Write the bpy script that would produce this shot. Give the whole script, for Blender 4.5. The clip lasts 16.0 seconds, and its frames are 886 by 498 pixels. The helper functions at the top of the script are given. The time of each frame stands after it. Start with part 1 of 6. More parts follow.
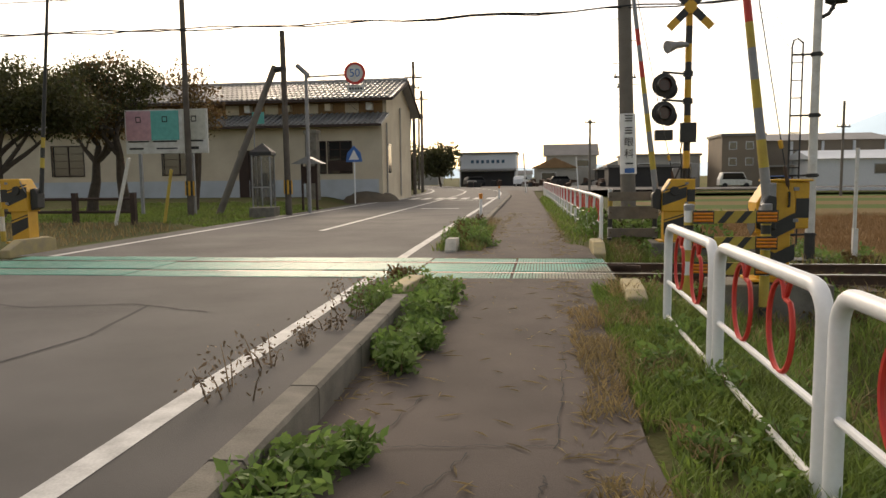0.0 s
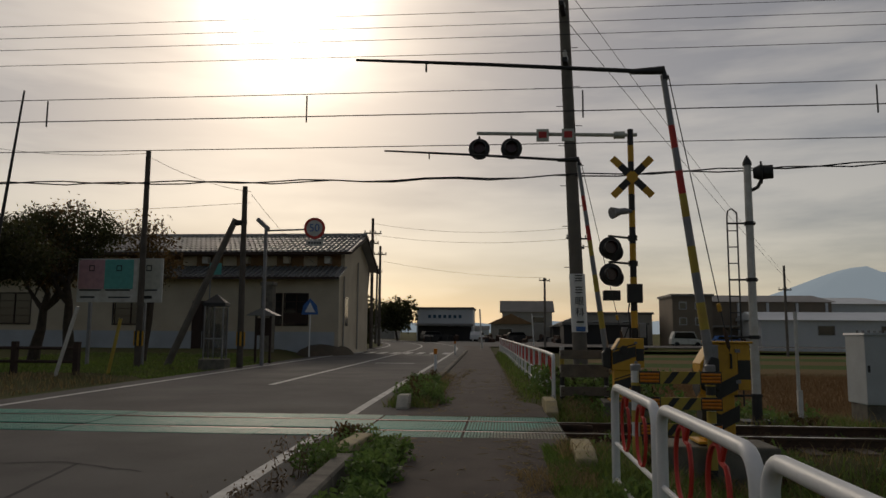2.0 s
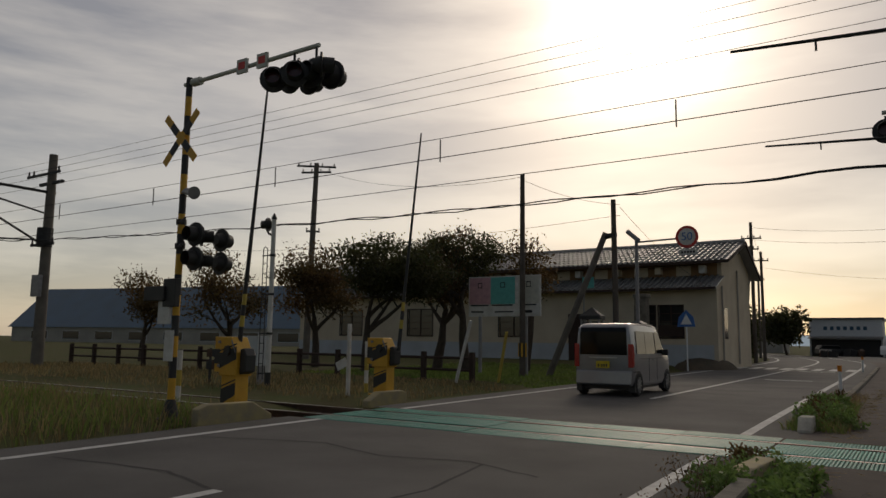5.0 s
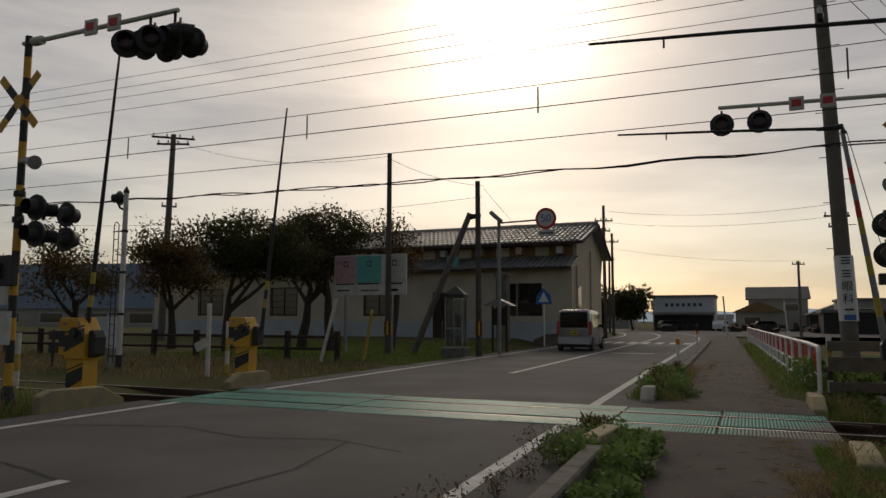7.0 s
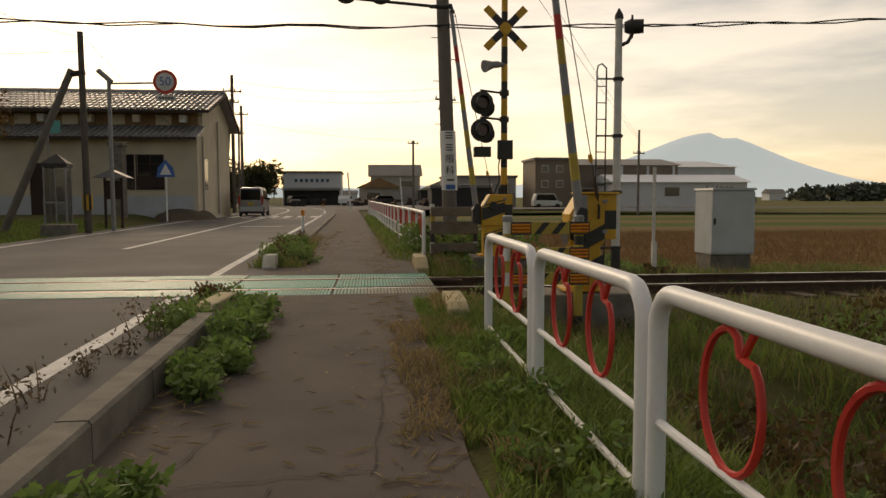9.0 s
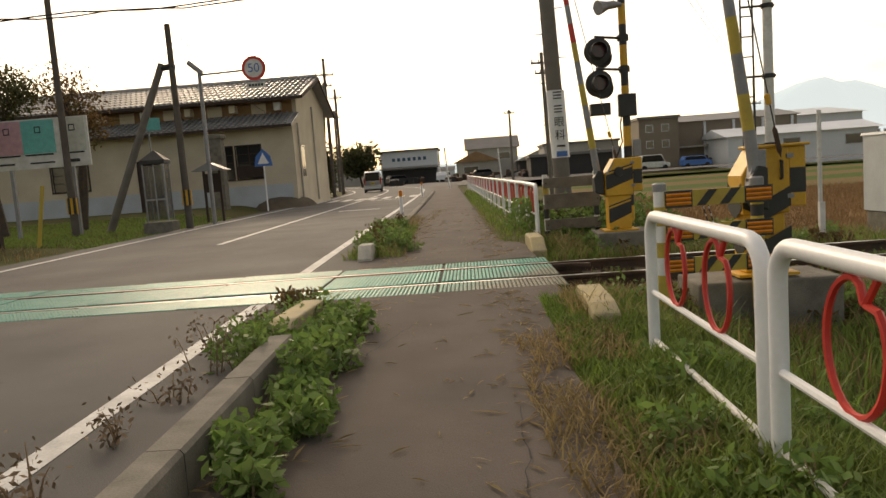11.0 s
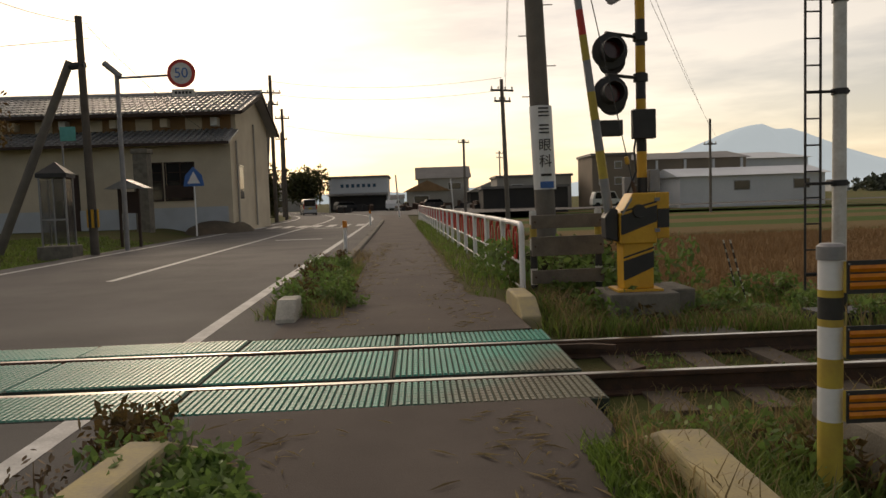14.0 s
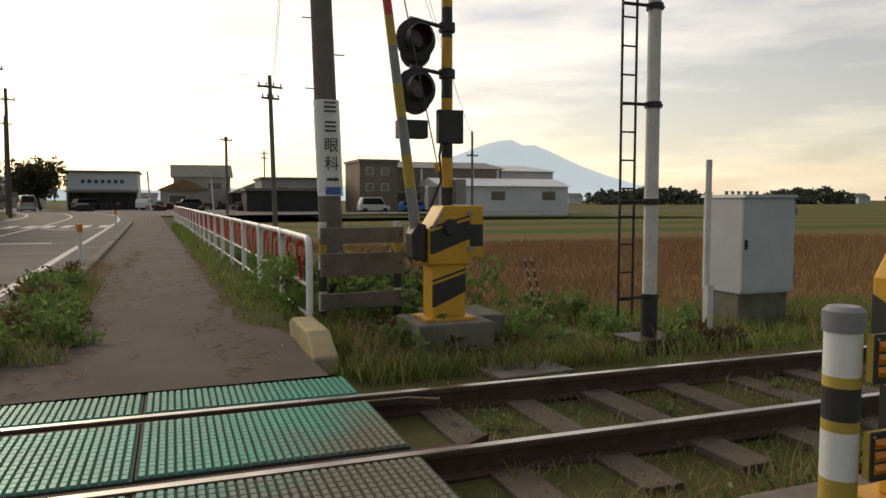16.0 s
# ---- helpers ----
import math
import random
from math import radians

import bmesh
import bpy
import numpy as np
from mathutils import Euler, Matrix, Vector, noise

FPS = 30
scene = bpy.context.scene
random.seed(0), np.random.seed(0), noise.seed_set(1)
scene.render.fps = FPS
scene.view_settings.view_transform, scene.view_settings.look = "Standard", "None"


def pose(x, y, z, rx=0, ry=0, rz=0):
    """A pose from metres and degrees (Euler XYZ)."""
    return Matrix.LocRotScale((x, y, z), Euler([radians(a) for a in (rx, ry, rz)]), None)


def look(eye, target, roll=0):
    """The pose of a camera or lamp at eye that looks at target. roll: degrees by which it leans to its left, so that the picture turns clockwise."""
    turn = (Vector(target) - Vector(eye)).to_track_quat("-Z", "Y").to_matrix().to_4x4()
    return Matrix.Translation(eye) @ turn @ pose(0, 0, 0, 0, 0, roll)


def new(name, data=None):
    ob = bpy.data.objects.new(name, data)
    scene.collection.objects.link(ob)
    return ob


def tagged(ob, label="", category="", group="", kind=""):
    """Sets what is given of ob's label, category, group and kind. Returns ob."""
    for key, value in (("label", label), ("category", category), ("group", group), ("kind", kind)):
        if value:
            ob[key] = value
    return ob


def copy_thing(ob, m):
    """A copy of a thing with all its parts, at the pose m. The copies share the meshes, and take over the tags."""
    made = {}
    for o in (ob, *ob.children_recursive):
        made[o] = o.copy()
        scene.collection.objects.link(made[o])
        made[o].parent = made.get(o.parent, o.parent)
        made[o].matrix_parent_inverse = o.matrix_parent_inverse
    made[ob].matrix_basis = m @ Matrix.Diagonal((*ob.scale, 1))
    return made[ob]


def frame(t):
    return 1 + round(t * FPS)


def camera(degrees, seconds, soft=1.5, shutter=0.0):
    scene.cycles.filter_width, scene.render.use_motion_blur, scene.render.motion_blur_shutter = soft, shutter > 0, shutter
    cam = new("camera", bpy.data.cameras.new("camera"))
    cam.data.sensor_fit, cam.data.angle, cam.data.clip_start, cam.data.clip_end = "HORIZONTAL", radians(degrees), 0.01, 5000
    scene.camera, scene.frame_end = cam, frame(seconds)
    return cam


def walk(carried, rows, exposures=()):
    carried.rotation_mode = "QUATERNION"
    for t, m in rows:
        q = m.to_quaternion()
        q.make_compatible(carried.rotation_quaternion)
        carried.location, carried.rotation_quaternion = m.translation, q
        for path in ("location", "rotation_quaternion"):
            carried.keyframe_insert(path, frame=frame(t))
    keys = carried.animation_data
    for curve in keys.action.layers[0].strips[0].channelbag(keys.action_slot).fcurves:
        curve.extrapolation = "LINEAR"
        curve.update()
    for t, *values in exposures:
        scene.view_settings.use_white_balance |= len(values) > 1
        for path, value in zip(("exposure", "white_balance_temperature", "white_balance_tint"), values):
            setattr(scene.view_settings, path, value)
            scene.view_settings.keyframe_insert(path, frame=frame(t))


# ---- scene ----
cam = camera(63.0, 16.0)
PATH = [
    (0, (-1.0, -9.54, 1.255), (-1.281, -7.569, 1.060), -0.65),
    (0.5, (-1.005, -9.57, 1.257), (-1.374, -7.605, 1.272), 0.2),
    (1, (-0.949, -9.588, 1.263), (-1.212, -7.612, 1.422), 0.5),
    (1.5, (-0.936, -9.611, 1.283), (-1.072, -7.629, 1.513), 0.1),
    (2, (-0.922, -9.603, 1.278), (-1.086, -7.623, 1.507), 0.4),
    (2.5, (-0.944, -9.6, 1.283), (-1.208, -7.628, 1.485), 0.9),
    (3, (-0.953, -9.583, 1.272), (-1.463, -7.66, 1.476), 1.8),
    (3.5, (-0.997, -9.563, 1.265), (-1.828, -7.758, 1.489), 2.4),
    (3.7, (-1.018, -9.538, 1.279), (-1.975, -7.799, 1.524), 2.8),
    (5.8, (-1.05, -9.563, 1.281), (-2.155, -7.914, 1.53), 0.6),
    (6, (-1.045, -9.596, 1.285), (-2.097, -7.911, 1.517), 0.5),
    (6.5, (-1.038, -9.598, 1.283), (-1.861, -7.787, 1.49), 0.3),
    (7, (-1.036, -9.589, 1.283), (-1.809, -7.755, 1.48), 0.2),
    (7.5, (-1.04, -9.589, 1.287), (-1.817, -7.756, 1.486), 0.1),
    (8, (-1.037, -9.603, 1.275), (-1.783, -7.758, 1.468), -0.1),
    (8.5, (-0.975, -9.643, 1.231), (-1.118, -7.648, 1.196), -0.6),
    (9, (-0.947, -9.215, 1.154), (-0.75, -7.23, 1.011), -0.1),
    (9.5, (-1.053, -8.805, 1.145), (-1.001, -6.813, 0.97), -2.1),
    (10, (-1.023, -8.479, 1.148), (-1.044, -6.494, 0.904), -6.1),
    (10.2, (-0.998, -8.345, 1.179), (-1.058, -6.359, 0.948), -4.4),
    (12.3, (-1.119, -6.263, 1.131), (-1.227, -4.274, 0.953), -4.6),
    (12.5, (-1.121, -6.075, 1.174), (-1.195, -4.08, 1.042), -4.2),
    (13, (-1.226, -5.651, 1.184), (-1.283, -3.656, 1.055), -3.0),
    (13.5, (-1.18, -5.193, 1.18), (-1.164, -3.199, 1.031), -2.8),
    (14, (-1.215, -4.756, 1.192), (-1.149, -2.761, 1.057), -1.9),
    (14.5, (-1.207, -4.353, 1.23), (-0.729, -2.414, 1.115), -1.6),
    (15, (-1.17, -4.0, 1.267), (-0.557, -2.1, 1.153), -1.9),
    (15.5, (-1.258, -3.647, 1.263), (-0.587, -1.767, 1.141), -1.0),
    (16, (-1.234, -3.324, 1.249), (-0.536, -1.454, 1.114), 0.0),
]
EXPOSURES = [(0.0, 1.15, 7900, 14), (0.5, 0.2, 7600, 13), (1.0, -0.5, 7200, 13), (1.5, -0.85, 7200, 13), (2.5, -0.85, 7200, 13), (3.5, -0.7, 7200, 13), (8.1, -0.6, 7200, 13), (8.6, -0.12, 8300, 15), (9.0, 0.25, 8900, 15), (9.5, 0.82, 8950, 14), (10.2, 1.1, 8850, 13), (12.5, 0.56, 8350, 16), (13.5, 0.30, 8250, 16), (14.5, 0.17, 7950, 14), (15.2, 0.34, 7750, 13), (16.0, 0.5, 7700, 13)]
walk(cam, [(t, look(eye, target, roll)) for t, eye, target, roll in PATH], EXPOSURES)

# ---- sky and light: thin evening overcast, the sun veiled ahead to the left ----
SUN_AZ, SUN_EL = 17.5, 25.0
SUN_DIR = Vector((-math.sin(radians(SUN_AZ)) * math.cos(radians(SUN_EL)), math.cos(radians(SUN_AZ)) * math.cos(radians(SUN_EL)), math.sin(radians(SUN_EL))))


def make_world():
    w = bpy.data.worlds.new("sky")
    scene.world = w
    w.use_nodes = True
    nt = w.node_tree
    nt.nodes.clear()
    N, L = nt.nodes.new, nt.links.new
    out, bg, add = N("ShaderNodeOutputWorld"), N("ShaderNodeBackground"), N("ShaderNodeAddShader")
    sky = N("ShaderNodeTexSky")
    sky.sky_type, sky.sun_disc = "NISHITA", False
    sky.sun_elevation, sky.sun_rotation = radians(SUN_EL), radians(-SUN_AZ)
    sbg = N("ShaderNodeBackground")
    sbg.inputs[1].default_value = 0.05
    L(sky.outputs[0], sbg.inputs[0])
    tc = N("ShaderNodeTexCoord")
    mp = N("ShaderNodeMapping")
    mp.inputs["Scale"].default_value = (1.6, 1.6, 9.0)
    L(tc.outputs["Generated"], mp.inputs[0])
    nz = N("ShaderNodeTexNoise")
    nz.inputs["Scale"].default_value, nz.inputs["Detail"].default_value, nz.inputs["Roughness"].default_value = 1.5, 6.0, 0.55
    L(mp.outputs[0], nz.inputs["Vector"])
    ramp = N("ShaderNodeValToRGB")
    ramp.color_ramp.elements[0].position, ramp.color_ramp.elements[1].position = 0.40, 0.60
    ramp.color_ramp.elements[0].color, ramp.color_ramp.elements[1].color = (0.245, 0.235, 0.232, 1), (0.53, 0.50, 0.45, 1)
    L(nz.outputs[0], ramp.inputs[0])
    dot = N("ShaderNodeVectorMath")
    dot.operation = "DOT_PRODUCT"
    dot.inputs[1].default_value = SUN_DIR
    nrm = N("ShaderNodeVectorMath")
    nrm.operation = "NORMALIZE"
    L(tc.outputs["Generated"], nrm.inputs[0])
    L(nrm.outputs[0], dot.inputs[0])

    def power(p, k):
        mx = N("ShaderNodeMath")
        mx.operation = "MAXIMUM"
        mx.inputs[1].default_value = 0.0
        L(dot.outputs["Value"], mx.inputs[0])
        a = N("ShaderNodeMath")
        a.operation = "POWER"
        a.inputs[1].default_value = p
        L(mx.outputs[0], a.inputs[0])
        b = N("ShaderNodeMath")
        b.operation = "MULTIPLY"
        b.inputs[1].default_value = k
        L(a.outputs[0], b.inputs[0])
        return b.outputs[0]

    def tint(value, colour):
        m = N("ShaderNodeVectorMath")
        m.operation = "SCALE"
        m.inputs[0].default_value = colour
        L(value, m.inputs["Scale"])
        return m.outputs[0]

    def plus(a, b):
        m = N("ShaderNodeVectorMath")
        m.operation = "ADD"
        L(a, m.inputs[0]), L(b, m.inputs[1])
        return m.outputs[0]

    # warm band low over the horizon
    sep = N("ShaderNodeSeparateXYZ")
    L(nrm.outputs[0], sep.inputs[0])
    low = N("ShaderNodeMapRange")
    low.inputs[1].default_value, low.inputs[2].default_value, low.inputs[3].default_value, low.inputs[4].default_value = 0.0, 0.20, 0.075, 0.0
    L(sep.outputs[2], low.inputs[0])
    away = N("ShaderNodeMapRange")
    away.inputs[1].default_value, away.inputs[2].default_value, away.inputs[3].default_value, away.inputs[4].default_value = -0.2, 0.6, 0.17, 1.0
    L(dot.outputs["Value"], away.inputs[0])
    cloud = N("ShaderNodeVectorMath")
    cloud.operation = "SCALE"
    L(ramp.outputs[0], cloud.inputs[0]), L(away.outputs[0], cloud.inputs["Scale"])
    c = plus(cloud.outputs[0], tint(low.outputs[0], (1.0, 0.86, 0.62)))
    c = plus(c, tint(power(8, 0.09), (1.0, 0.9, 0.74)))
    c = plus(c, tint(power(60, 0.7), (1.0, 0.95, 0.84)))
    c = plus(c, tint(power(350, 3.5), (1.0, 0.97, 0.9)))
    L(c, bg.inputs[0])
    bg.inputs[1].default_value = 0.95
    L(sbg.outputs[0], add.inputs[0]), L(bg.outputs[0], add.inputs[1])
    L(add.outputs[0], out.inputs[0])


make_world()
sun_data = bpy.data.lights.new("sun", "SUN")
sun_data.energy, sun_data.angle, sun_data.color = 0.5, radians(14), (1.0, 0.9, 0.76)
sun = new("sun", sun_data)
sun.matrix_world = look(SUN_DIR * 60, (0, 0, 0))


# ---- materials ----
def mat(name, a, b=None, rough=0.8, metal=0.0, scale=6.0, fine=60.0, bump=0.15, depth=0.01, spec=0.5, island=0.0, each=0.0, coat=0.0):
    """Two tones mixed by noise at two scales, with a fine relief."""
    m = bpy.data.materials.new(name)
    m.use_nodes = True
    nt = m.node_tree
    N, L = nt.nodes.new, nt.links.new
    p = nt.nodes["Principled BSDF"]
    p.inputs["Roughness"].default_value, p.inputs["Metallic"].default_value = rough, metal
    p.inputs["Specular IOR Level"].default_value, p.inputs["Coat Weight"].default_value = spec, coat
    b = b or tuple(x * 0.75 for x in a)
    tc = N("ShaderNodeTexCoord")
    n1, n2 = N("ShaderNodeTexNoise"), N("ShaderNodeTexNoise")
    n1.inputs["Scale"].default_value, n1.inputs["Detail"].default_value = scale, 5.0
    n2.inputs["Scale"].default_value, n2.inputs["Detail"].default_value = fine, 3.0
    L(tc.outputs["Object"], n1.inputs["Vector"]), L(tc.outputs["Object"], n2.inputs["Vector"])
    add = N("ShaderNodeMath")
    add.operation = "MULTIPLY_ADD"
    add.inputs[1].default_value = 0.45
    L(n2.outputs[0], add.inputs[0]), L(n1.outputs[0], add.inputs[2])
    ramp = N("ShaderNodeValToRGB")
    ramp.color_ramp.elements[0].position, ramp.color_ramp.elements[1].position = 0.5, 0.95
    ramp.color_ramp.elements[0].color, ramp.color_ramp.elements[1].color = (*a, 1), (*b, 1)
    L(add.outputs[0], ramp.inputs[0])
    col = ramp.outputs[0]
    if island or each:
        src = N("ShaderNodeNewGeometry").outputs["Random Per Island"] if island else N("ShaderNodeObjectInfo").outputs["Random"]
        k = island or each
        mr = N("ShaderNodeMapRange")
        mr.inputs[3].default_value, mr.inputs[4].default_value = 1 - k, 1 + k
        L(src, mr.inputs[0])
        hv = N("ShaderNodeHueSaturation")
        L(mr.outputs[0], hv.inputs["Value"])
        L(col, hv.inputs["Color"])
        col = hv.outputs[0]
    L(col, p.inputs["Base Color"])
    if bump:
        bp = N("ShaderNodeBump")
        bp.inputs["Strength"].default_value, bp.inputs["Distance"].default_value = bump, depth
        L(n2.outputs[0], bp.inputs["Height"])
        L(bp.outputs[0], p.inputs["Normal"])
    return m


def leafy(m, share=0.45):
    """Lets light through thin leaves."""
    nt = m.node_tree
    p, out = nt.nodes["Principled BSDF"], nt.nodes["Material Output"]
    tr, mix = nt.nodes.new("ShaderNodeBsdfTranslucent"), nt.nodes.new("ShaderNodeMixShader")
    mix.inputs[0].default_value = share
    nt.links.new(p.inputs["Base Color"].links[0].from_socket, tr.inputs[0])
    nt.links.new(p.outputs[0], mix.inputs[1])
    nt.links.new(tr.outputs[0], mix.inputs[2])
    nt.links.new(mix.outputs[0], out.inputs[0])
    return m


def glass(name, tintc=(0.05, 0.06, 0.06), rough=0.06):
    m = mat(name, tintc, tintc, rough=rough, spec=0.8, bump=0)
    return m


ASPHALT = mat("asphalt", (0.048, 0.046, 0.0445), (0.112, 0.106, 0.102), rough=0.82, scale=0.55, fine=160, bump=0.5, depth=0.006, spec=0.35)
PATHMAT = mat("path_asphalt", (0.078, 0.065, 0.058), (0.132, 0.109, 0.095), rough=0.9, scale=1.1, fine=150, bump=0.5, depth=0.006, spec=0.25)
LINE = mat("road_paint", (0.62, 0.62, 0.60), (0.36, 0.36, 0.35), rough=0.7, scale=5, fine=70, bump=0.2, depth=0.003)
CONCRETE = mat("concrete", (0.23, 0.21, 0.175), (0.12, 0.11, 0.09), rough=0.92, scale=5, fine=90, bump=0.5, depth=0.006)
YCONC = mat("yellow_concrete", (0.46, 0.37, 0.17), (0.30, 0.26, 0.18), rough=0.8, scale=5, fine=60, bump=0.4, depth=0.006)
WCONC = mat("white_concrete", (0.62, 0.58, 0.50), (0.36, 0.33, 0.28), rough=0.85, scale=5, fine=60, bump=0.4, depth=0.006)
RAILTOP = mat("polished_steel", (0.55, 0.53, 0.50), (0.40, 0.37, 0.33), rough=0.28, metal=1.0, bump=0)
RUST = mat("rusty_steel", (0.10, 0.055, 0.035), (0.055, 0.035, 0.025), rough=0.85, scale=9, fine=80, bump=0.3, depth=0.004)
SLEEPER = mat("sleeper_wood", (0.135, 0.105, 0.078), (0.085, 0.068, 0.052), rough=0.95, scale=5, fine=60, bump=0.6, depth=0.01)
TEAL = mat("teal_panel", (0.035, 0.38, 0.285), (0.07, 0.29, 0.22), rough=0.46, scale=1.3, fine=25, bump=0.15, depth=0.003, each=0.12, spec=0.4)
TEALROAD = mat("tyre_polished_teal_panel", (0.05, 0.36, 0.27), (0.09, 0.28, 0.215), rough=0.33, scale=1.3, fine=25, bump=0.2, depth=0.003, each=0.15, spec=0.65)
# Darker tones for the slab between the raised treads.
TEALGROOVE = mat("dark_groove", (0.03, 0.07, 0.055), (0.05, 0.05, 0.035), rough=0.85, scale=6, fine=40, bump=0.2, depth=0.003)
WHITE = mat("white_paint", (0.80, 0.81, 0.82), (0.70, 0.71, 0.71), rough=0.4, scale=3, fine=40, bump=0.05, depth=0.002)
WHITED = mat("weathered_white_paint", (0.72, 0.72, 0.70), (0.52, 0.50, 0.46), rough=0.6, scale=4, fine=30, bump=0.1, depth=0.002)
RED = mat("red_paint", (0.62, 0.045, 0.03), (0.50, 0.035, 0.03), rough=0.45, bump=0.05, depth=0.002)
YELLOW = mat("yellow_paint", (0.72, 0.40, 0.035), (0.58, 0.30, 0.03), rough=0.5, scale=4, fine=40, bump=0.08, depth=0.002)
YELLOWD = mat("faded_yellow_paint", (0.52, 0.40, 0.06), (0.42, 0.29, 0.06), rough=0.6, scale=4, fine=40, bump=0.08, depth=0.002)
ORANGE = mat("orange_reflector", (0.75, 0.26, 0.01), (0.60, 0.17, 0.01), rough=0.35, scale=20, fine=80, bump=0.05, depth=0.001)
BLACK = mat("black_paint", (0.022, 0.022, 0.023), (0.035, 0.034, 0.033), rough=0.55, bump=0.05, depth=0.002)
DARK = mat("dark_metal", (0.045, 0.045, 0.047), (0.03, 0.03, 0.03), rough=0.6, metal=0.3, bump=0.1, depth=0.002)
GREY = mat("grey_metal", (0.30, 0.30, 0.31), (0.22, 0.22, 0.23), rough=0.5, metal=0.4, bump=0.05, depth=0.002)
POLE = mat("pole_concrete", (0.20, 0.18, 0.155), (0.135, 0.12, 0.105), rough=0.9, scale=3, fine=50, bump=0.3, depth=0.003)
WOODPOLE = mat("creosoted_pole", (0.13, 0.11, 0.092), (0.08, 0.067, 0.056), rough=0.9, scale=3, fine=50, bump=0.4, depth=0.004)
WOOD = mat("weathered_wood", (0.22, 0.19, 0.155), (0.13, 0.115, 0.095), rough=0.9, scale=6, fine=60, bump=0.4, depth=0.004)
CABINET = mat("cabinet_paint", (0.50, 0.54, 0.56), (0.42, 0.45, 0.47), rough=0.55, scale=2.5, fine=30, bump=0.05, depth=0.002)
STUCCO = mat("cream_stucco", (0.64, 0.56, 0.43), (0.52, 0.44, 0.33), rough=0.95, scale=0.8, fine=25, bump=0.3, depth=0.01)
STUCCOB = mat("bluish_base_paint", (0.50, 0.55, 0.60), (0.40, 0.43, 0.46), rough=0.9, scale=0.9, fine=25, bump=0.3, depth=0.01)
BROWNWALL = mat("brown_boards", (0.33, 0.195, 0.095), (0.22, 0.13, 0.065), rough=0.85, scale=1.2, fine=20, bump=0.3, depth=0.01)
ROOFT = mat("grey_roof_tile", (0.28, 0.28, 0.28), (0.18, 0.18, 0.18), rough=0.42, scale=0.9, fine=10, bump=0.2, depth=0.01, each=0.15)
WINDOW = glass("window_glass", (0.025, 0.026, 0.028), 0.08)
BOOTHGLASS = glass("booth_glass", (0.10, 0.10, 0.095), 0.1)
BOOTHGLASS.node_tree.nodes["Principled BSDF"].inputs["Alpha"].default_value = 0.3
DARKWOOD = mat("dark_wood", (0.05, 0.028, 0.02), (0.035, 0.02, 0.016), rough=0.8, scale=3, fine=40)
SILVER = mat("silver_car_paint", (0.30, 0.30, 0.32), (0.27, 0.27, 0.29), rough=0.32, metal=0.55, bump=0, coat=0.6)
CARGLASS = mat("car_glass", (0.010, 0.011, 0.012), (0.010, 0.011, 0.012), rough=0.06, spec=0.22, bump=0)
TYRE = mat("tyre_rubber", (0.02, 0.02, 0.021), rough=0.85, bump=0.1, depth=0.002)
RIM = mat("alloy", (0.55, 0.55, 0.56), rough=0.35, metal=0.8, bump=0)
TAIL = mat("red_lens", (0.42, 0.012, 0.015), rough=0.15, bump=0)
PLATE = mat("yellow_number_board", (0.75, 0.55, 0.03), rough=0.5, bump=0)
BLUE = mat("blue_sign", (0.04, 0.16, 0.48), rough=0.4, bump=0)
PINK = mat("pink_sign", (0.62, 0.36, 0.40), rough=0.5, bump=0)
CYAN = mat("turquoise_sign", (0.12, 0.50, 0.46), rough=0.5, bump=0)
IVORY = mat("ivory_sign", (0.62, 0.62, 0.55), rough=0.5, bump=0)
BARK = mat("bark", (0.085, 0.065, 0.05), (0.05, 0.04, 0.032), rough=0.95, scale=8, fine=40, bump=0.8, depth=0.02)
LEAF = mat("dark_leaves", (0.05, 0.065, 0.02), (0.075, 0.065, 0.025), rough=0.6, scale=1.5, bump=0, island=0.4)
AUTUMN = mat("turning_leaves", (0.075, 0.07, 0.025), (0.16, 0.08, 0.03), rough=0.6, scale=0.6, bump=0, island=0.4)
WEED = mat("mugwort_leaves", (0.12, 0.22, 0.05), (0.18, 0.25, 0.075), rough=0.6, scale=2, bump=0, island=0.35)
GRASS = mat("green_grass", (0.13, 0.22, 0.04), (0.20, 0.24, 0.065), rough=0.65, scale=0.7, bump=0, island=0.4)
DRYGRASS = mat("dry_grass", (0.32, 0.23, 0.11), (0.22, 0.18, 0.085), rough=0.75, scale=0.7, bump=0, island=0.4)
SEED = mat("dead_stems", (0.24, 0.16, 0.09), (0.16, 0.11, 0.065), rough=0.8, scale=2, bump=0, island=0.3)
for _m in (LEAF, AUTUMN, WEED, GRASS, DRYGRASS):
    leafy(_m)
WIRE = mat("black_cable", (0.02, 0.02, 0.022), rough=0.7, bump=0)
STEELBLUE = mat("blue_roof", (0.035, 0.10, 0.17), (0.03, 0.08, 0.13), rough=0.45, scale=0.3, bump=0)
FARWALL = mat("far_plaster", (0.42, 0.40, 0.36), (0.32, 0.30, 0.27), rough=0.9, scale=0.4, fine=6, bump=0)
FARWHITE = mat("white_cladding", (0.66, 0.68, 0.70), (0.56, 0.58, 0.60), rough=0.6, scale=0.3, fine=5, bump=0)
# Near-black for dark surfaces, and for shade painted into open fronts.
FARDARK = mat("dark_surface_and_shade", (0.03, 0.03, 0.032), (0.05, 0.045, 0.04), rough=0.9, scale=0.5, bump=0)
FARROOF = mat("far_roof", (0.20, 0.19, 0.18), (0.14, 0.135, 0.13), rough=0.6, scale=0.4, bump=0)
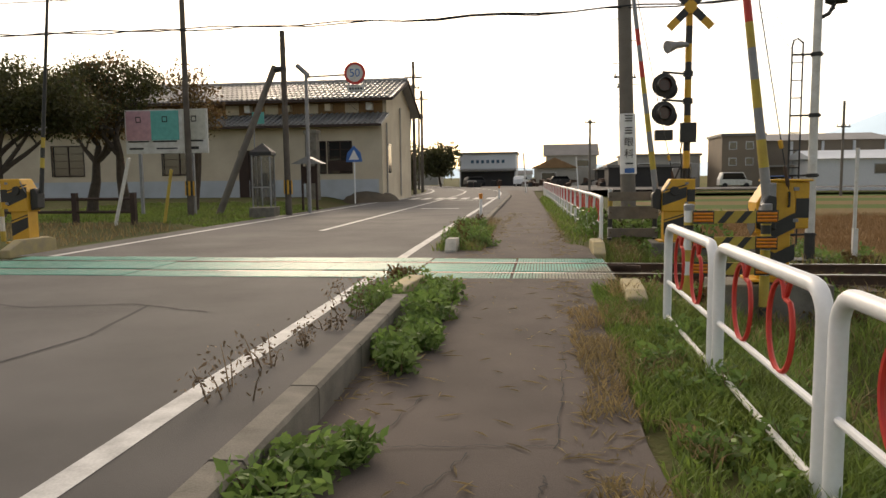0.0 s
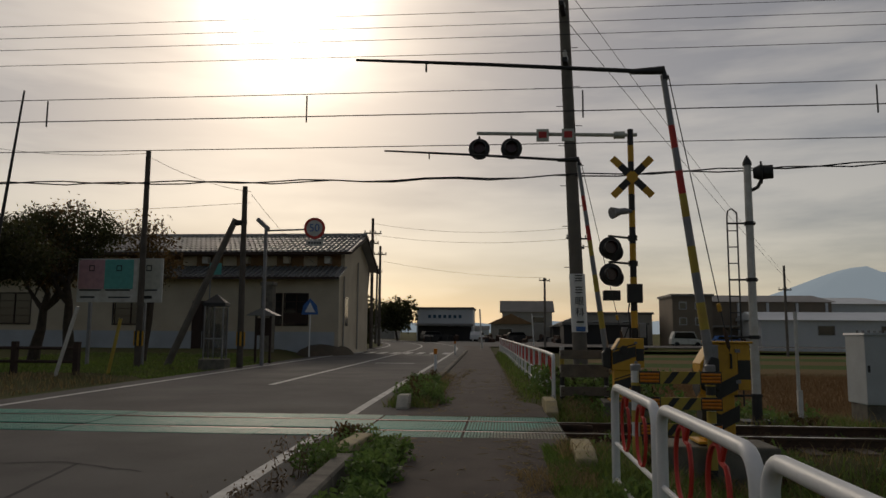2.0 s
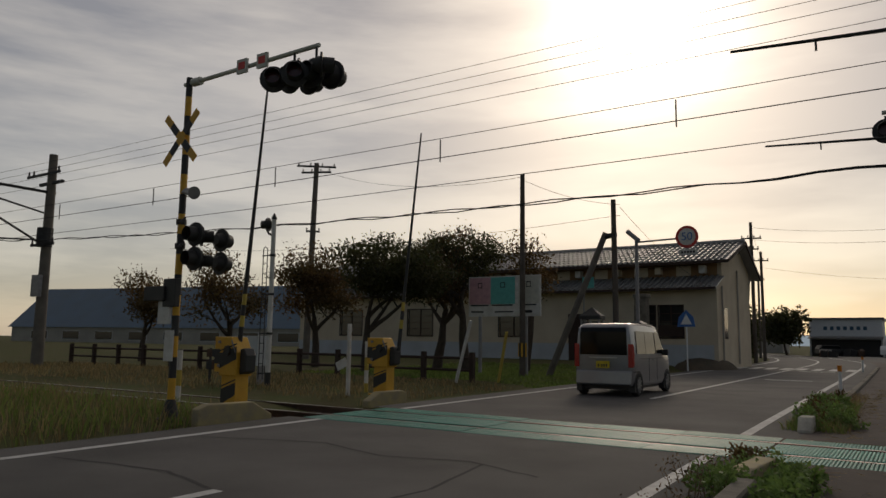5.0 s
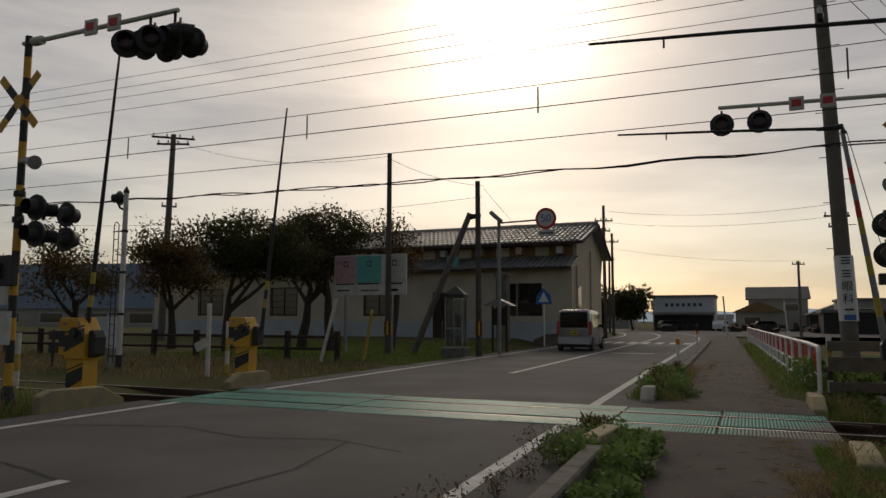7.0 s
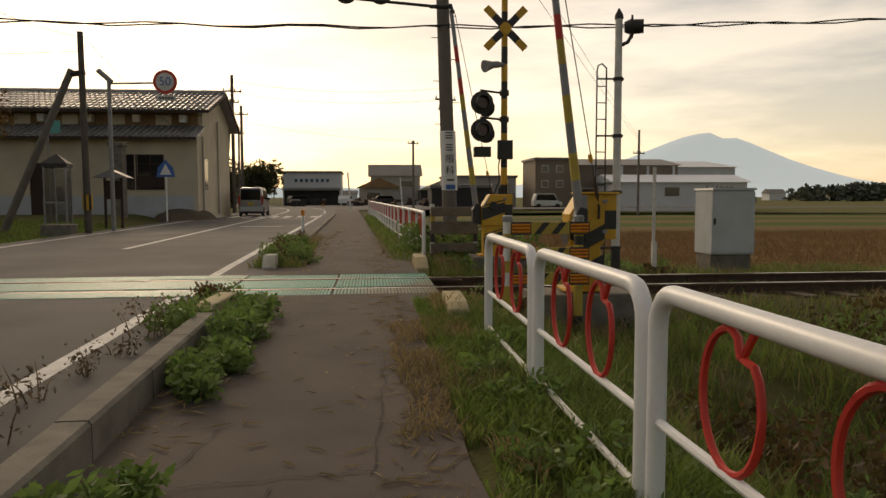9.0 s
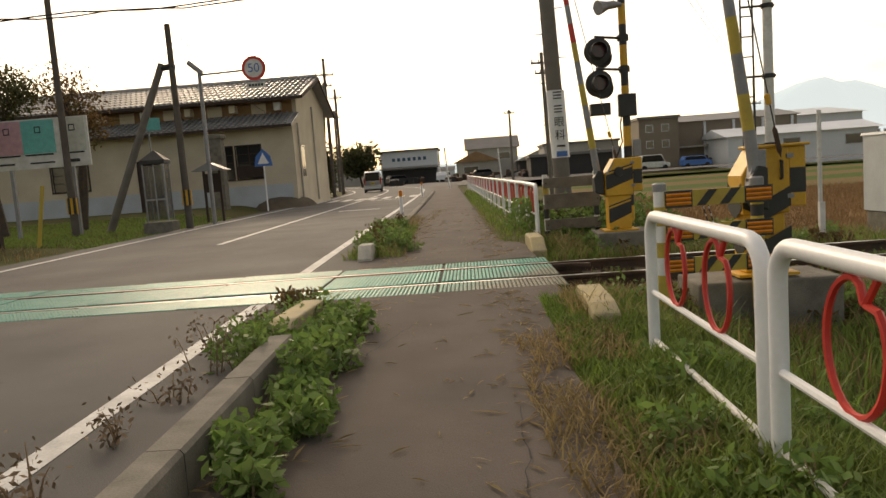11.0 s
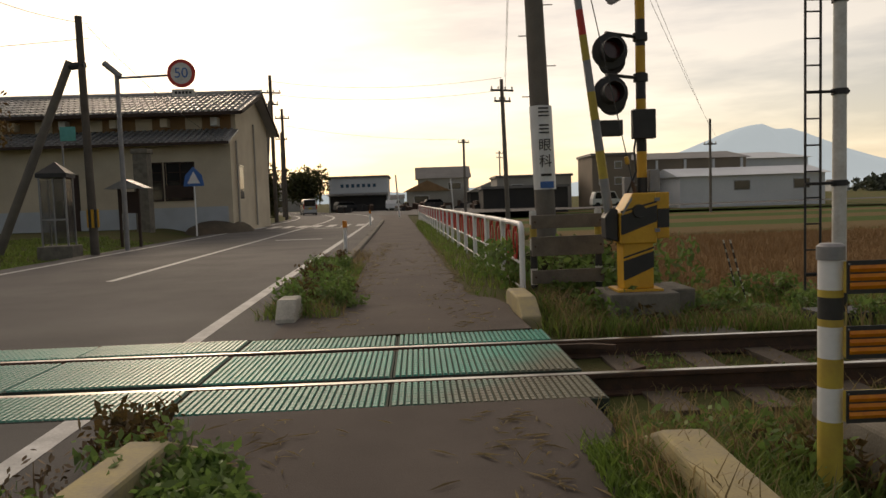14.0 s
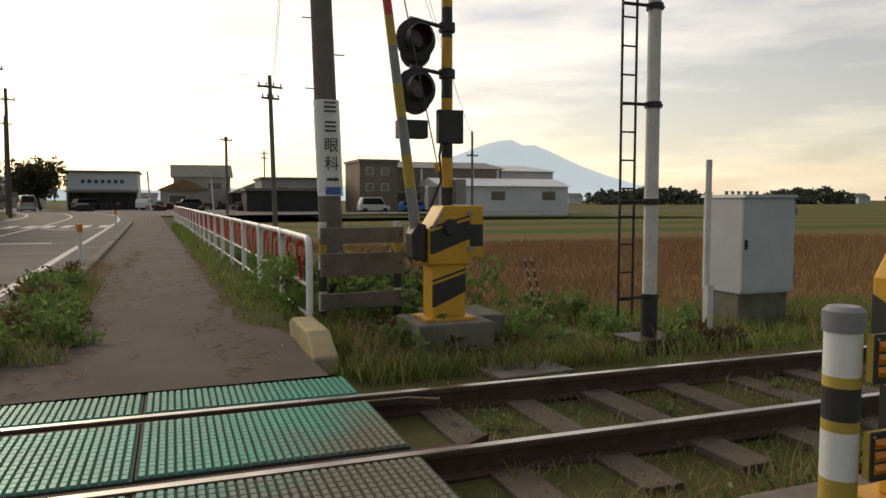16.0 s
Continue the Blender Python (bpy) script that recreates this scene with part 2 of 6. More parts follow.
# Leaf tones lightened so that distance haze sits in the colour.
FARTREE = mat("far_woods", (0.10, 0.125, 0.095), (0.13, 0.14, 0.10), rough=0.9, scale=0.05, bump=0, island=0.3)


def ground_material():
    """Soil, verge grass and ripe rice by place on the plan."""
    m = mat("ground", (0.105, 0.085, 0.045), (0.075, 0.095, 0.03), rough=0.95, scale=0.8, fine=30, bump=0.6, depth=0.03)
    nt = m.node_tree
    N, L = nt.nodes.new, nt.links.new
    p = nt.nodes["Principled BSDF"]
    old = p.inputs["Base Color"].links[0].from_socket
    tc, sep = N("ShaderNodeTexCoord"), N("ShaderNodeSeparateXYZ")
    L(tc.outputs["Object"], sep.inputs[0])
    nz = N("ShaderNodeTexNoise")
    nz.inputs["Scale"].default_value, nz.inputs["Detail"].default_value = 0.35, 4
    L(tc.outputs["Object"], nz.inputs["Vector"])

    def step(sock, lo, hi):
        a = N("ShaderNodeMapRange")
        a.inputs[1].default_value, a.inputs[2].default_value = lo, hi
        L(sock, a.inputs[0])
        return a.outputs[0]

    def times(a, b):
        q = N("ShaderNodeMath")
        q.operation = "MULTIPLY"
        L(a, q.inputs[0]), L(b, q.inputs[1])
        return q.outputs[0]

    ramp = N("ShaderNodeValToRGB")
    ramp.color_ramp.elements[0].position, ramp.color_ramp.elements[1].position = 0.35, 0.7
    ramp.color_ramp.elements[0].color, ramp.color_ramp.elements[1].color = (0.20, 0.12, 0.053, 1), (0.28, 0.178, 0.08, 1)
    L(nz.outputs[0], ramp.inputs[0])
    rice = times(times(step(sep.outputs[0], 2.5, 3.2), step(sep.outputs[1], 5.4, 6.4)), step(sep.outputs[1], 27.0, 24.0))
    mix = N("ShaderNodeMixRGB")
    L(rice, mix.inputs[0]), L(old, mix.inputs[1]), L(ramp.outputs[0], mix.inputs[2])
    # bands of other paddies beyond
    wave = N("ShaderNodeTexWave")
    wave.bands_direction = "Y"
    wave.inputs["Scale"].default_value, wave.inputs["Distortion"].default_value = 0.026, 1.5
    L(tc.outputs["Object"], wave.inputs["Vector"])
    r2 = N("ShaderNodeValToRGB")
    r2.color_ramp.elements[0].position, r2.color_ramp.elements[1].position = 0.35, 0.6
    r2.color_ramp.elements[0].color, r2.color_ramp.elements[1].color = (0.075, 0.115, 0.03, 1), (0.17, 0.12, 0.055, 1)
    L(wave.outputs[0], r2.inputs[0])
    far = times(step(sep.outputs[0], 4.0, 5.0), step(sep.outputs[1], 26.0, 27.0))
    mix2 = N("ShaderNodeMixRGB")
    L(far, mix2.inputs[0]), L(mix.outputs[0], mix2.inputs[1]), L(r2.outputs[0], mix2.inputs[2])
    L(mix2.outputs[0], p.inputs["Base Color"])
    return m


GROUND = ground_material()
GROUND.node_tree.nodes["Principled BSDF"].inputs["Specular IOR Level"].default_value = 0.08


# ---- building tools ----
class B:
    """Collects faces for one mesh."""

    def __init__(self):
        self.v, self.f, self.m = [], [], []

    def quad(self, pts, mi=0):
        n = len(self.v)
        self.v += [tuple(p) for p in pts]
        self.f.append(tuple(range(n, n + len(pts))))
        self.m.append(mi)
        return self

    def box(self, x0, x1, y0, y1, z0, z1, mi=0, m=None):
        n = len(self.v)
        pts = [(x, y, z) for z in (z0, z1) for x, y in ((x0, y0), (x1, y0), (x1, y1), (x0, y1))]
        self.v += [tuple(m @ Vector(p)) for p in pts] if m else pts
        for q in ((3, 2, 1, 0), (4, 5, 6, 7), (0, 1, 5, 4), (1, 2, 6, 5), (2, 3, 7, 6), (3, 0, 4, 7)):
            self.f.append(tuple(n + i for i in q))
            self.m.append(mi)
        return self

    def prism(self, outline, axis, a, b, mi=0):
        """outline: counter-clockwise points in the other two axes, drawn out from a to b along axis."""
        n, k = len(self.v), len(outline)
        put = {"x": lambda p, c: (c, p[0], p[1]), "y": lambda p, c: (p[0], c, p[1]), "z": lambda p, c: (p[0], p[1], c)}[axis]
        self.v += [put(p, a) for p in outline] + [put(p, b) for p in outline]
        self.f += [tuple(range(n + k - 1, n - 1, -1)), tuple(range(n + k, n + 2 * k))]
        self.f += [(n + i, n + (i + 1) % k, n + k + (i + 1) % k, n + k + i) for i in range(k)]
        self.m += [mi] * (k + 2)
        return self

    def tube(self, pts, r, n=8, mi=0, caps=True, closed=False):
        pts = [Vector(p) for p in pts]
        rs = r if isinstance(r, (list, tuple)) else [r] * len(pts)
        base, side = len(self.v), None
        for i, p in enumerate(pts):
            if closed:
                d = pts[(i + 1) % len(pts)] - pts[i - 1]
            else:
                d = pts[min(i + 1, len(pts) - 1)] - pts[max(i - 1, 0)]
            d.normalize()
            if side is None:
                side = d.orthogonal().normalized()
            side = (side - d * side.dot(d)).normalized()
            up = d.cross(side)
            for k in range(n):
                a = 2 * math.pi * k / n
                self.v.append(tuple(p + rs[i] * (math.cos(a) * side + math.sin(a) * up)))
        last = len(pts) if closed else len(pts) - 1
        for i in range(last):
            for k in range(n):
                j = (i + 1) % len(pts)
                self.f.append((base + i * n + k, base + i * n + (k + 1) % n, base + j * n + (k + 1) % n, base + j * n + k))
                self.m.append(mi)
        if caps and not closed:
            self.f += [tuple(base + k for k in range(n - 1, -1, -1)), tuple(base + (len(pts) - 1) * n + k for k in range(n))]
            self.m += [mi, mi]
        return self

    def bands(self, p0, p1, r, cuts, n=12, mats=(0, 1)):
        """A straight pole in coloured bands."""
        p0, p1 = Vector(p0), Vector(p1)
        r0, r1 = r if isinstance(r, tuple) else (r, r)
        for i, (a, b) in enumerate(zip(cuts[:-1], cuts[1:])):
            self.tube([p0.lerp(p1, a), p0.lerp(p1, b)], [r0 + (r1 - r0) * a, r0 + (r1 - r0) * b], n, mats[i % len(mats)], caps=True)
        return self

    def mesh(self, name, mats, smooth=False):
        me = bpy.data.meshes.new(name)
        me.from_pydata(self.v, [], self.f)
        for x in mats if isinstance(mats, (list, tuple)) else [mats]:
            me.materials.append(x)
        me.polygons.foreach_set("material_index", self.m)
        if smooth:
            me.polygons.foreach_set("use_smooth", [True] * len(me.polygons))
            me.set_sharp_from_angle(angle=radians(40))
        me.update()
        return me


def part(name, b, mats, parent=None, label="", smooth=False, bevel=0.0, **tags):
    ob = new(name, b.mesh(name, mats, smooth))
    ob.parent = parent
    if label or tags:
        tagged(ob, label, **tags)
    if bevel:
        mod = ob.modifiers.new("edge", "BEVEL")
        mod.width, mod.segments, mod.limit_method, mod.angle_limit = bevel, 2, "ANGLE", radians(50)
    return ob


def banded(name, parent, p0, p1, r, cuts, mats, n=12, label=""):
    """A straight pole of coloured bands, each a part."""
    p0, p1 = Vector(p0), Vector(p1)
    r0, r1 = r if isinstance(r, tuple) else (r, r)
    for i, (a, c) in enumerate(zip(cuts[:-1], cuts[1:])):
        b = B().tube([p0.lerp(p1, a), p0.lerp(p1, c)], [r0 + (r1 - r0) * a, r0 + (r1 - r0) * c], n)
        part(name, b, mats[i % len(mats)], parent, label, smooth=True)


def thing(name, label, category, at=(0, 0, 0), rz=0.0, group="", kind=""):
    ob = new(name)
    ob.matrix_world = pose(*at, 0, 0, rz)
    return tagged(ob, label, category, group, kind)


def lettering(text, size, name, material, parent, m):
    cu = bpy.data.curves.new(name, "FONT")
    cu.body, cu.size, cu.align_x, cu.align_y, cu.extrude = text, size, "CENTER", "CENTER", 0.002
    tmp = bpy.data.objects.new(name, cu)
    scene.collection.objects.link(tmp)
    dg = bpy.context.evaluated_depsgraph_get()
    me = bpy.data.meshes.new_from_object(tmp.evaluated_get(dg))
    bpy.data.objects.remove(tmp)
    me.materials.clear()
    me.materials.append(material)
    ob = new(name, me)
    ob.parent, ob.matrix_local = parent, m
    return ob


def smooth_step(a, b, x):
    t = min(1.0, max(0.0, (x - a) / (b - a)))
    return t * t * (3 - 2 * t)


# ---- plan of the road ----
CENTRE = [(-40, -4.9), (0, -6.3), (30, -6.95), (50, -7.5), (65, -9.2), (80, -13.0), (100, -19.0), (120, -27.0), (150, -42.0), (200, -72.0)]


def centre(y):
    ys, xs = [p[0] for p in CENTRE], [p[1] for p in CENTRE]
    return float(np.mean([np.interp(y + d, ys, xs) for d in (-8, -4, 0, 4, 8)]))


def ribbon(b, off0, off1, y0, y1, z, step=2.0, mi=0, thick=0.0):
    n = max(2, int(abs(y1 - y0) / step) + 1)
    rows = [y0 + (y1 - y0) * i / (n - 1) for i in range(n)]
    for a, c in zip(rows[:-1], rows[1:]):
        b.quad([(centre(a) + off0, a, z), (centre(a) + off1, a, z), (centre(c) + off1, c, z), (centre(c) + off0, c, z)], mi)
    return b


# ---- ground ----
def ground_height(x, y):
    xc = centre(max(-40, min(200, y)))
    h = -0.10
    right = smooth_step(0.35, 1.2, x)
    h = h + right * (-0.25)
    h = h + 0.09 * smooth_step(-1.2, -0.6, x) * (1 - smooth_step(0.0, 0.5, x)) * (1 if y < -1.0 or y > 1.9 else 0)
    bed = smooth_step(-1.7, -1.0, y) * (1 - smooth_step(2.0, 2.9, y))
    h = h * (1 - bed) + bed * -0.158
    field = smooth_step(2.5, 4.5, x) * smooth_step(4.5, 7.0, y)
    h += field * -0.3
    h += smooth_step(20, 90, x) * smooth_step(10, 60, y) * -0.3
    ditch = smooth_step(0.7, 1.3, x) * (1 - smooth_step(3.0, 4.0, x)) * (1 - smooth_step(-4.6, -3.2, y))
    h -= 0.35 * ditch
    lot = smooth_step(0.0, 2.0, (xc - 4.3) - x)
    h += lot * (0.14 + 0.25 * smooth_step(16, 28, y)) * (1 - smooth_step(60, 90, y))
    if abs(x) < 60 and -20 < y < 60:
        h += 0.025 * noise.noise((x * 0.9, y * 0.9, 0)) * (1 if x > -0.6 or x < xc - 4 else 0)
    return h


def spread(lo, hi, near_lo, near_hi, fine, grow=1.25):
    vals = list(np.arange(near_lo, near_hi + 1e-6, fine))
    d, v = fine, near_hi
    while v < hi:
        d *= grow
        v += d
        vals.append(min(v, hi))
    d, v = fine, near_lo
    while v > lo:
        d *= grow
        v -= d
        vals.insert(0, max(v, lo))
    return vals


def build_ground():
    b = B()
    xs, ys = spread(-4200, 4200, -18, 10, 0.4), spread(-600, 4600, -14, 16, 0.4)
    b.v = [(x, y, ground_height(x, y)) for y in ys for x in xs]
    k = len(xs)
    b.f = [(j * k + i, j * k + i + 1, (j + 1) * k + i + 1, (j + 1) * k + i) for j in range(len(ys) - 1) for i in range(k - 1)]
    b.m = [0] * len(b.f)
    part("ground", b, GROUND, None, "earth verges and ripe paddy fields reaching the horizon", True, kind="structure", category="ground")


build_ground()


def build_road():
    b = B()
    ribbon(b, -3.75, 3.75, -30, -0.62, 0.0, 1.0)
    ribbon(b, -3.75, 3.75, 1.68, 190, 0.0, 2.0)
    road = part("road", b, ASPHALT, None, "worn grey asphalt two-lane road with white lines", kind="structure", category="road")
    e = B()
    for off in (-3.05, 3.05):
        ribbon(e, off - 0.075, off + 0.075, -30, -0.62, 0.004, 1.0)
        ribbon(e, off - 0.075, off + 0.075, 1.68, 190, 0.004, 2.0)
    part("edge_line", e, LINE, road, "worn white edge lines")
    c = B()
    ribbon(c, -0.07, 0.07, -30, -5.3, 0.004, 1.0)
    ribbon(c, -0.07, 0.07, 7.6, 120, 0.004, 2.0)
    part("centre_line", c, LINE, road, "white centre line")
    for k in range(8):
        z = B()
        x = centre(34) - 2.9 + k * 0.78
        z.quad([(x, 33.0, 0.005), (x + 0.42, 33.0, 0.005), (x + 0.32, 36.4, 0.005), (x - 0.10, 36.4, 0.005)])
        part("zebra_bar", z, LINE, road)
    for dy in (20.0, 31.0):
        z = B()
        x = centre(dy)
        z.quad([(x + 0.6, dy, 0.005), (x + 2.2, dy, 0.005), (x + 2.2, dy + 0.35, 0.005), (x + 0.6, dy + 0.35, 0.005)])
        part("stop_bar", z, LINE, road)
    # side road and forecourt of the shop
    s = B()
    s.quad([(-7, 58, -0.01), (60, 66, -0.01), (60, 72, -0.01), (-8.5, 72, -0.01)])
    s.quad([(-12, 72, -0.012), (14, 72, -0.012), (14, 104, -0.012), (-12.5, 104, -0.012)])
    part("forecourt", s, ASPHALT, road, "grey asphalt side road and yard")
    # tar-filled cracks
    for pts in ([(-9, -3.2), (-7.4, -2.6), (-6.2, -3.0), (-5.2, -2.7), (-4.2, -3.1)], [(-5.0, -2.75), (-4.7, -4.2), (-4.9, -6.0), (-4.6, -8.0)], [(-8.9, -5.2), (-7.2, -5.0), (-6.2, -5.3)]):
        k = B()
        for (x0, y0), (x1, y1) in zip(pts[:-1], pts[1:]):
            for i in range(6):
                a, c2 = i / 6, (i + 1) / 6
                j0, j1 = 0.05 * noise.noise((x0 + a * 9, y0, 3)), 0.05 * noise.noise((x0 + c2 * 9, y0, 3))
                p, q = Vector((x0 + (x1 - x0) * a, y0 + (y1 - y0) * a + j0, 0.003)), Vector((x0 + (x1 - x0) * c2, y0 + (y1 - y0) * c2 + j1, 0.003))
                d = (q - p).normalized().cross(Vector((0, 0, 1))) * 0.022
                k.quad([p + d, q + d, q - d, p - d])
        part("crack", k, TYRE, road, "dark filled crack")
    # footpath
    w = B()
    for y0, y1 in ((-30, -0.62), (1.68, 60)):
        n = int((y1 - y0) / 0.5)
        for i in range(n):
            a, c2 = y0 + (y1 - y0) * i / n, y0 + (y1 - y0) * (i + 1) / n
            edge = lambda y: -0.52 + 0.07 * noise.noise((0, y * 1.1, 0)) + 0.04 * noise.noise((0, y * 4.0, 7)) - (0.028 * y if y > 4 else 0) + 0.27 * smooth_step(-2.2, -0.9, y) * (1 - smooth_step(3.3, 4.6, y))
            inner = lambda y: centre(y) + 3.72 + 0.02
            w.quad([(inner(a), a, 0.002), (edge(a), a, 0.012), (edge(c2), c2, 0.012), (inner(c2), c2, 0.002)])
            w.quad([(edge(a), a, 0.012), (edge(a) + 0.05, a, -0.12), (edge(c2) + 0.05, c2, -0.12), (edge(c2), c2, 0.012)])
    part("footpath", w, PATHMAT, None, "brown-grey asphalt footpath with crumbling edges", kind="structure", category="path")


build_road()


# ---- railway ----
def rail_outline(y):
    return [(y - 0.055, -0.15), (y + 0.055, -0.15), (y + 0.055, -0.138), (y + 0.009, -0.12), (y + 0.009, -0.04), (y + 0.033, -0.03), (y + 0.033, -0.006), (y + 0.026, 0.0), (y - 0.026, 0.0), (y - 0.033, -0.006), (y - 0.033, -0.03), (y - 0.009, -0.04), (y - 0.009, -0.12), (y - 0.055, -0.138)]


def build_track():
    tr = thing("railway_track", "single narrow-gauge railway track with rusty rails", "railway track", kind="structure")
    for y in (0.0, 1.132):
        b = B()
        b.prism(rail_outline(y), "x", -220, 320, 0)
        b.box(-220, 320, y - 0.026, y + 0.026, 0.0, 0.002, 1)
        part("rail", b, [RUST, RAILTOP], tr, "rusty rail with a bright running surface")
    b = B()
    b.box(-0.11, 0.11, -0.48, 1.61, -0.17, -0.122)
    me = b.mesh("sleeper", SLEEPER)
    rnd = random.Random(4)
    for i in range(110):
        x = (0.35 + i * 0.62) if i < 70 else (-11.0 - (i - 70) * 0.62)
        s = new("sleeper", me)
        s.parent = tr
        s.matrix_local = pose(x, rnd.uniform(-0.03, 0.03), rnd.uniform(-0.01, 0.006), 0, 0, rnd.uniform(-2, 2))
    for y, e in ((0.085, 0.2), (1.047, 0.93)):
        b = B()
        b.tube([(-10.6, y, -0.035), (-0.1, y, -0.035), (0.15, y, -0.035), (0.33, e, -0.03)], 0.028, 4)
        part("check_rail", b, RUST, tr, "rusty flared check rail")


build_track()


def panel_mesh(y0, y1, w, cols, rows):
    b = B()
    b.box(0.004, w - 0.004, y0, y1, -0.07, -0.006, 1)
    cw, rh = (w - 0.03) / cols, (y1 - y0 - 0.02) / rows
    for i in range(cols):
        for j in range(rows):
            x, y = 0.015 + i * cw, y0 + 0.01 + j * rh
            n = len(b.v)
            g = 0.0045
            b.v += [(x + g, y + g * 0.6, -0.006), (x + cw - g, y + g * 0.6, -0.006), (x + cw - g, y + rh - g * 0.6, -0.006), (x + g, y + rh - g * 0.6, -0.006)]
            b.v += [(x + g + 0.004, y + g, 0.006), (x + cw - g - 0.004, y + g, 0.006), (x + cw - g - 0.004, y + rh - g, 0.006), (x + g + 0.004, y + rh - g, 0.006)]
            b.f += [(n + 4, n + 5, n + 6, n + 7)] + [(n + k, n + (k + 1) % 4, n + 4 + (k + 1) % 4, n + 4 + k) for k in range(4)]
            b.m += [0] * 5
    return b


def worn_teal():
    """Teal plastic browned by tracked dirt towards the open end of the deck."""
    m = mat("worn_teal_panel", (0.035, 0.36, 0.27), (0.07, 0.29, 0.22), rough=0.5, scale=1.6, fine=25, bump=0.15, depth=0.003, each=0.1)
    nt = m.node_tree
    N, L = nt.nodes.new, nt.links.new
    p = nt.nodes["Principled BSDF"]
    old = p.inputs["Base Color"].links[0].from_socket
    tc, sep, nz = N("ShaderNodeTexCoord"), N("ShaderNodeSeparateXYZ"), N("ShaderNodeTexNoise")
    L(tc.outputs["Object"], sep.inputs[0])
    nz.inputs["Scale"].default_value, nz.inputs["Detail"].default_value = 3.0, 6.0
    L(tc.outputs["Object"], nz.inputs["Vector"])
    # dirt grows with x and with nearness to the near rail
    k = N("ShaderNodeMath")
    k.operation = "MULTIPLY_ADD"
    k.inputs[1].default_value = -0.75
    L(sep.outputs[1], k.inputs[0]), L(sep.outputs[0], k.inputs[2])
    q = N("ShaderNodeMath")
    q.operation = "MULTIPLY_ADD"
    q.inputs[1].default_value = 0.9
    L(nz.outputs[0], q.inputs[0]), L(k.outputs[0], q.inputs[2])
    mr = N("ShaderNodeMapRange")
    mr.inputs[1].default_value, mr.inputs[2].default_value, mr.inputs[4].default_value = 0.75, 1.35, 0.88
    L(q.outputs[0], mr.inputs[0])
    mix = N("ShaderNodeMixRGB")
    mix.inputs[2].default_value = (0.17, 0.13, 0.085, 1)
    L(mr.outputs[0], mix.inputs[0]), L(old, mix.inputs[1]), L(mix.outputs[0], p.inputs["Base Color"])
    return m


TEALDIRTY = worn_teal()


def build_crossing():
    cr = thing("crossing_deck", "teal ribbed plastic crossing deck between and beside the rails", "crossing deck", kind="structure")
    w = 1.31
    for y0, y1, rows in ((-0.60, -0.05, 9), (0.125, 1.0, 14), (1.185, 1.66, 8)):
        b = panel_mesh(y0, y1, w, 31, rows)
        clean, worn = b.mesh("panel", [TEALROAD, TEALGROOVE]), b.mesh("panel", [TEALDIRTY, TEALGROOVE])
        fresh = b.mesh("panel", [TEAL, TEALGROOVE])
        short = panel_mesh(y0, y1, 0.45, 10, rows).mesh("panel", [TEALROAD, TEALGROOVE])
        for i in range(8):
            dirty = i == 7 and y0 < 1
            p = new("panel", worn if dirty else fresh if i > 5 else clean if i else short)
            p.parent = cr
            p.matrix_local = pose(-0.12 - (8 - i) * w + (w - 0.45 if i == 0 else 0.0), 0, 0.004 * ((i * 7) % 3 - 1), 0.0, 0, 0)
            if dirty:
                tagged(p, "teal panel browned by dirt and wear")
    # Added dark slab: stands for the shade in the gap beneath the panels.
    f = B()
    f.box(-9.72, -0.14, -0.60, 1.66, -0.16, -0.085)
    part("deck_gap_shade", f, DARK, cr, "dark slab standing for the shaded gap beneath the panels")


build_crossing()


# ---- kerbs ----
def kerb_run(y0, y1, drop=0.0):
    n = max(1, round((y1 - y0) / 1.0))
    t = thing("kerb", "weathered concrete kerb along the footpath", "kerb", kind="structure")
    b = B()
    b.prism([(-0.09, -0.15), (0.09, -0.15), (0.09, 0.17), (0.075, 0.19), (-0.06, 0.19), (-0.09, 0.16)], "y", 0.004, 0.992)
    me = b.mesh("kerb_stone", CONCRETE)
    for i in range(n):
        y = y0 + i * (y1 - y0) / n
        s = new("kerb_stone", me)
        s.parent = t
        s.matrix_local = pose(centre(y) + 3.83, y, drop + random.Random(i).uniform(-0.012, 0.008), 0, 0, math.degrees(math.atan2(-(centre(y + 1) - centre(y)), 1)))


kerb_run(-16.0, -3.0)
kerb_run(5.0, 40.0, -0.1)


def end_stone(x, y0, y1, high, material, label, rz=0.0):
    t = thing("kerb_end", label, "kerb stone", (x, (y0 + y1) / 2, -0.02), rz)
    h = abs(y1 - y0) / 2
    b = B()
    b.prism([(-h, -0.1), (h, -0.1), (h, high * 0.25), (h * 0.45, high), (-h * 0.75, high), (-h, high * 0.75)] if y1 > y0 else [(-h, -0.1), (h, -0.1), (h, high * 0.75), (h * 0.75, high), (-h * 0.45, high), (-h, high * 0.25)], "x", -0.1, 0.1)
    part("stone", b, material, t, bevel=0.02)


end_stone(-2.45, -2.55, -1.25, 0.2, YCONC, "worn yellow-painted kerb end in the weeds", -4)
end_stone(-0.13, -2.7, -1.4, 0.2, YCONC, "chipped yellow-painted kerb end in the grass", -2)
end_stone(-2.6, 3.1, 2.55, 0.24, WCONC, "white-painted kerb end by the crossing")
end_stone(-0.14, 3.45, 2.2, 0.2, YCONC, "pale yellow kerb end by the footpath")
end_stone(-10.35, -2.2, -0.85, 0.28, YCONC, "yellow-painted kerb mound at the road edge", -8)
end_stone(-10.75, 3.6, 2.3, 0.22, YCONC, "faded yellow kerb mound beyond the track")


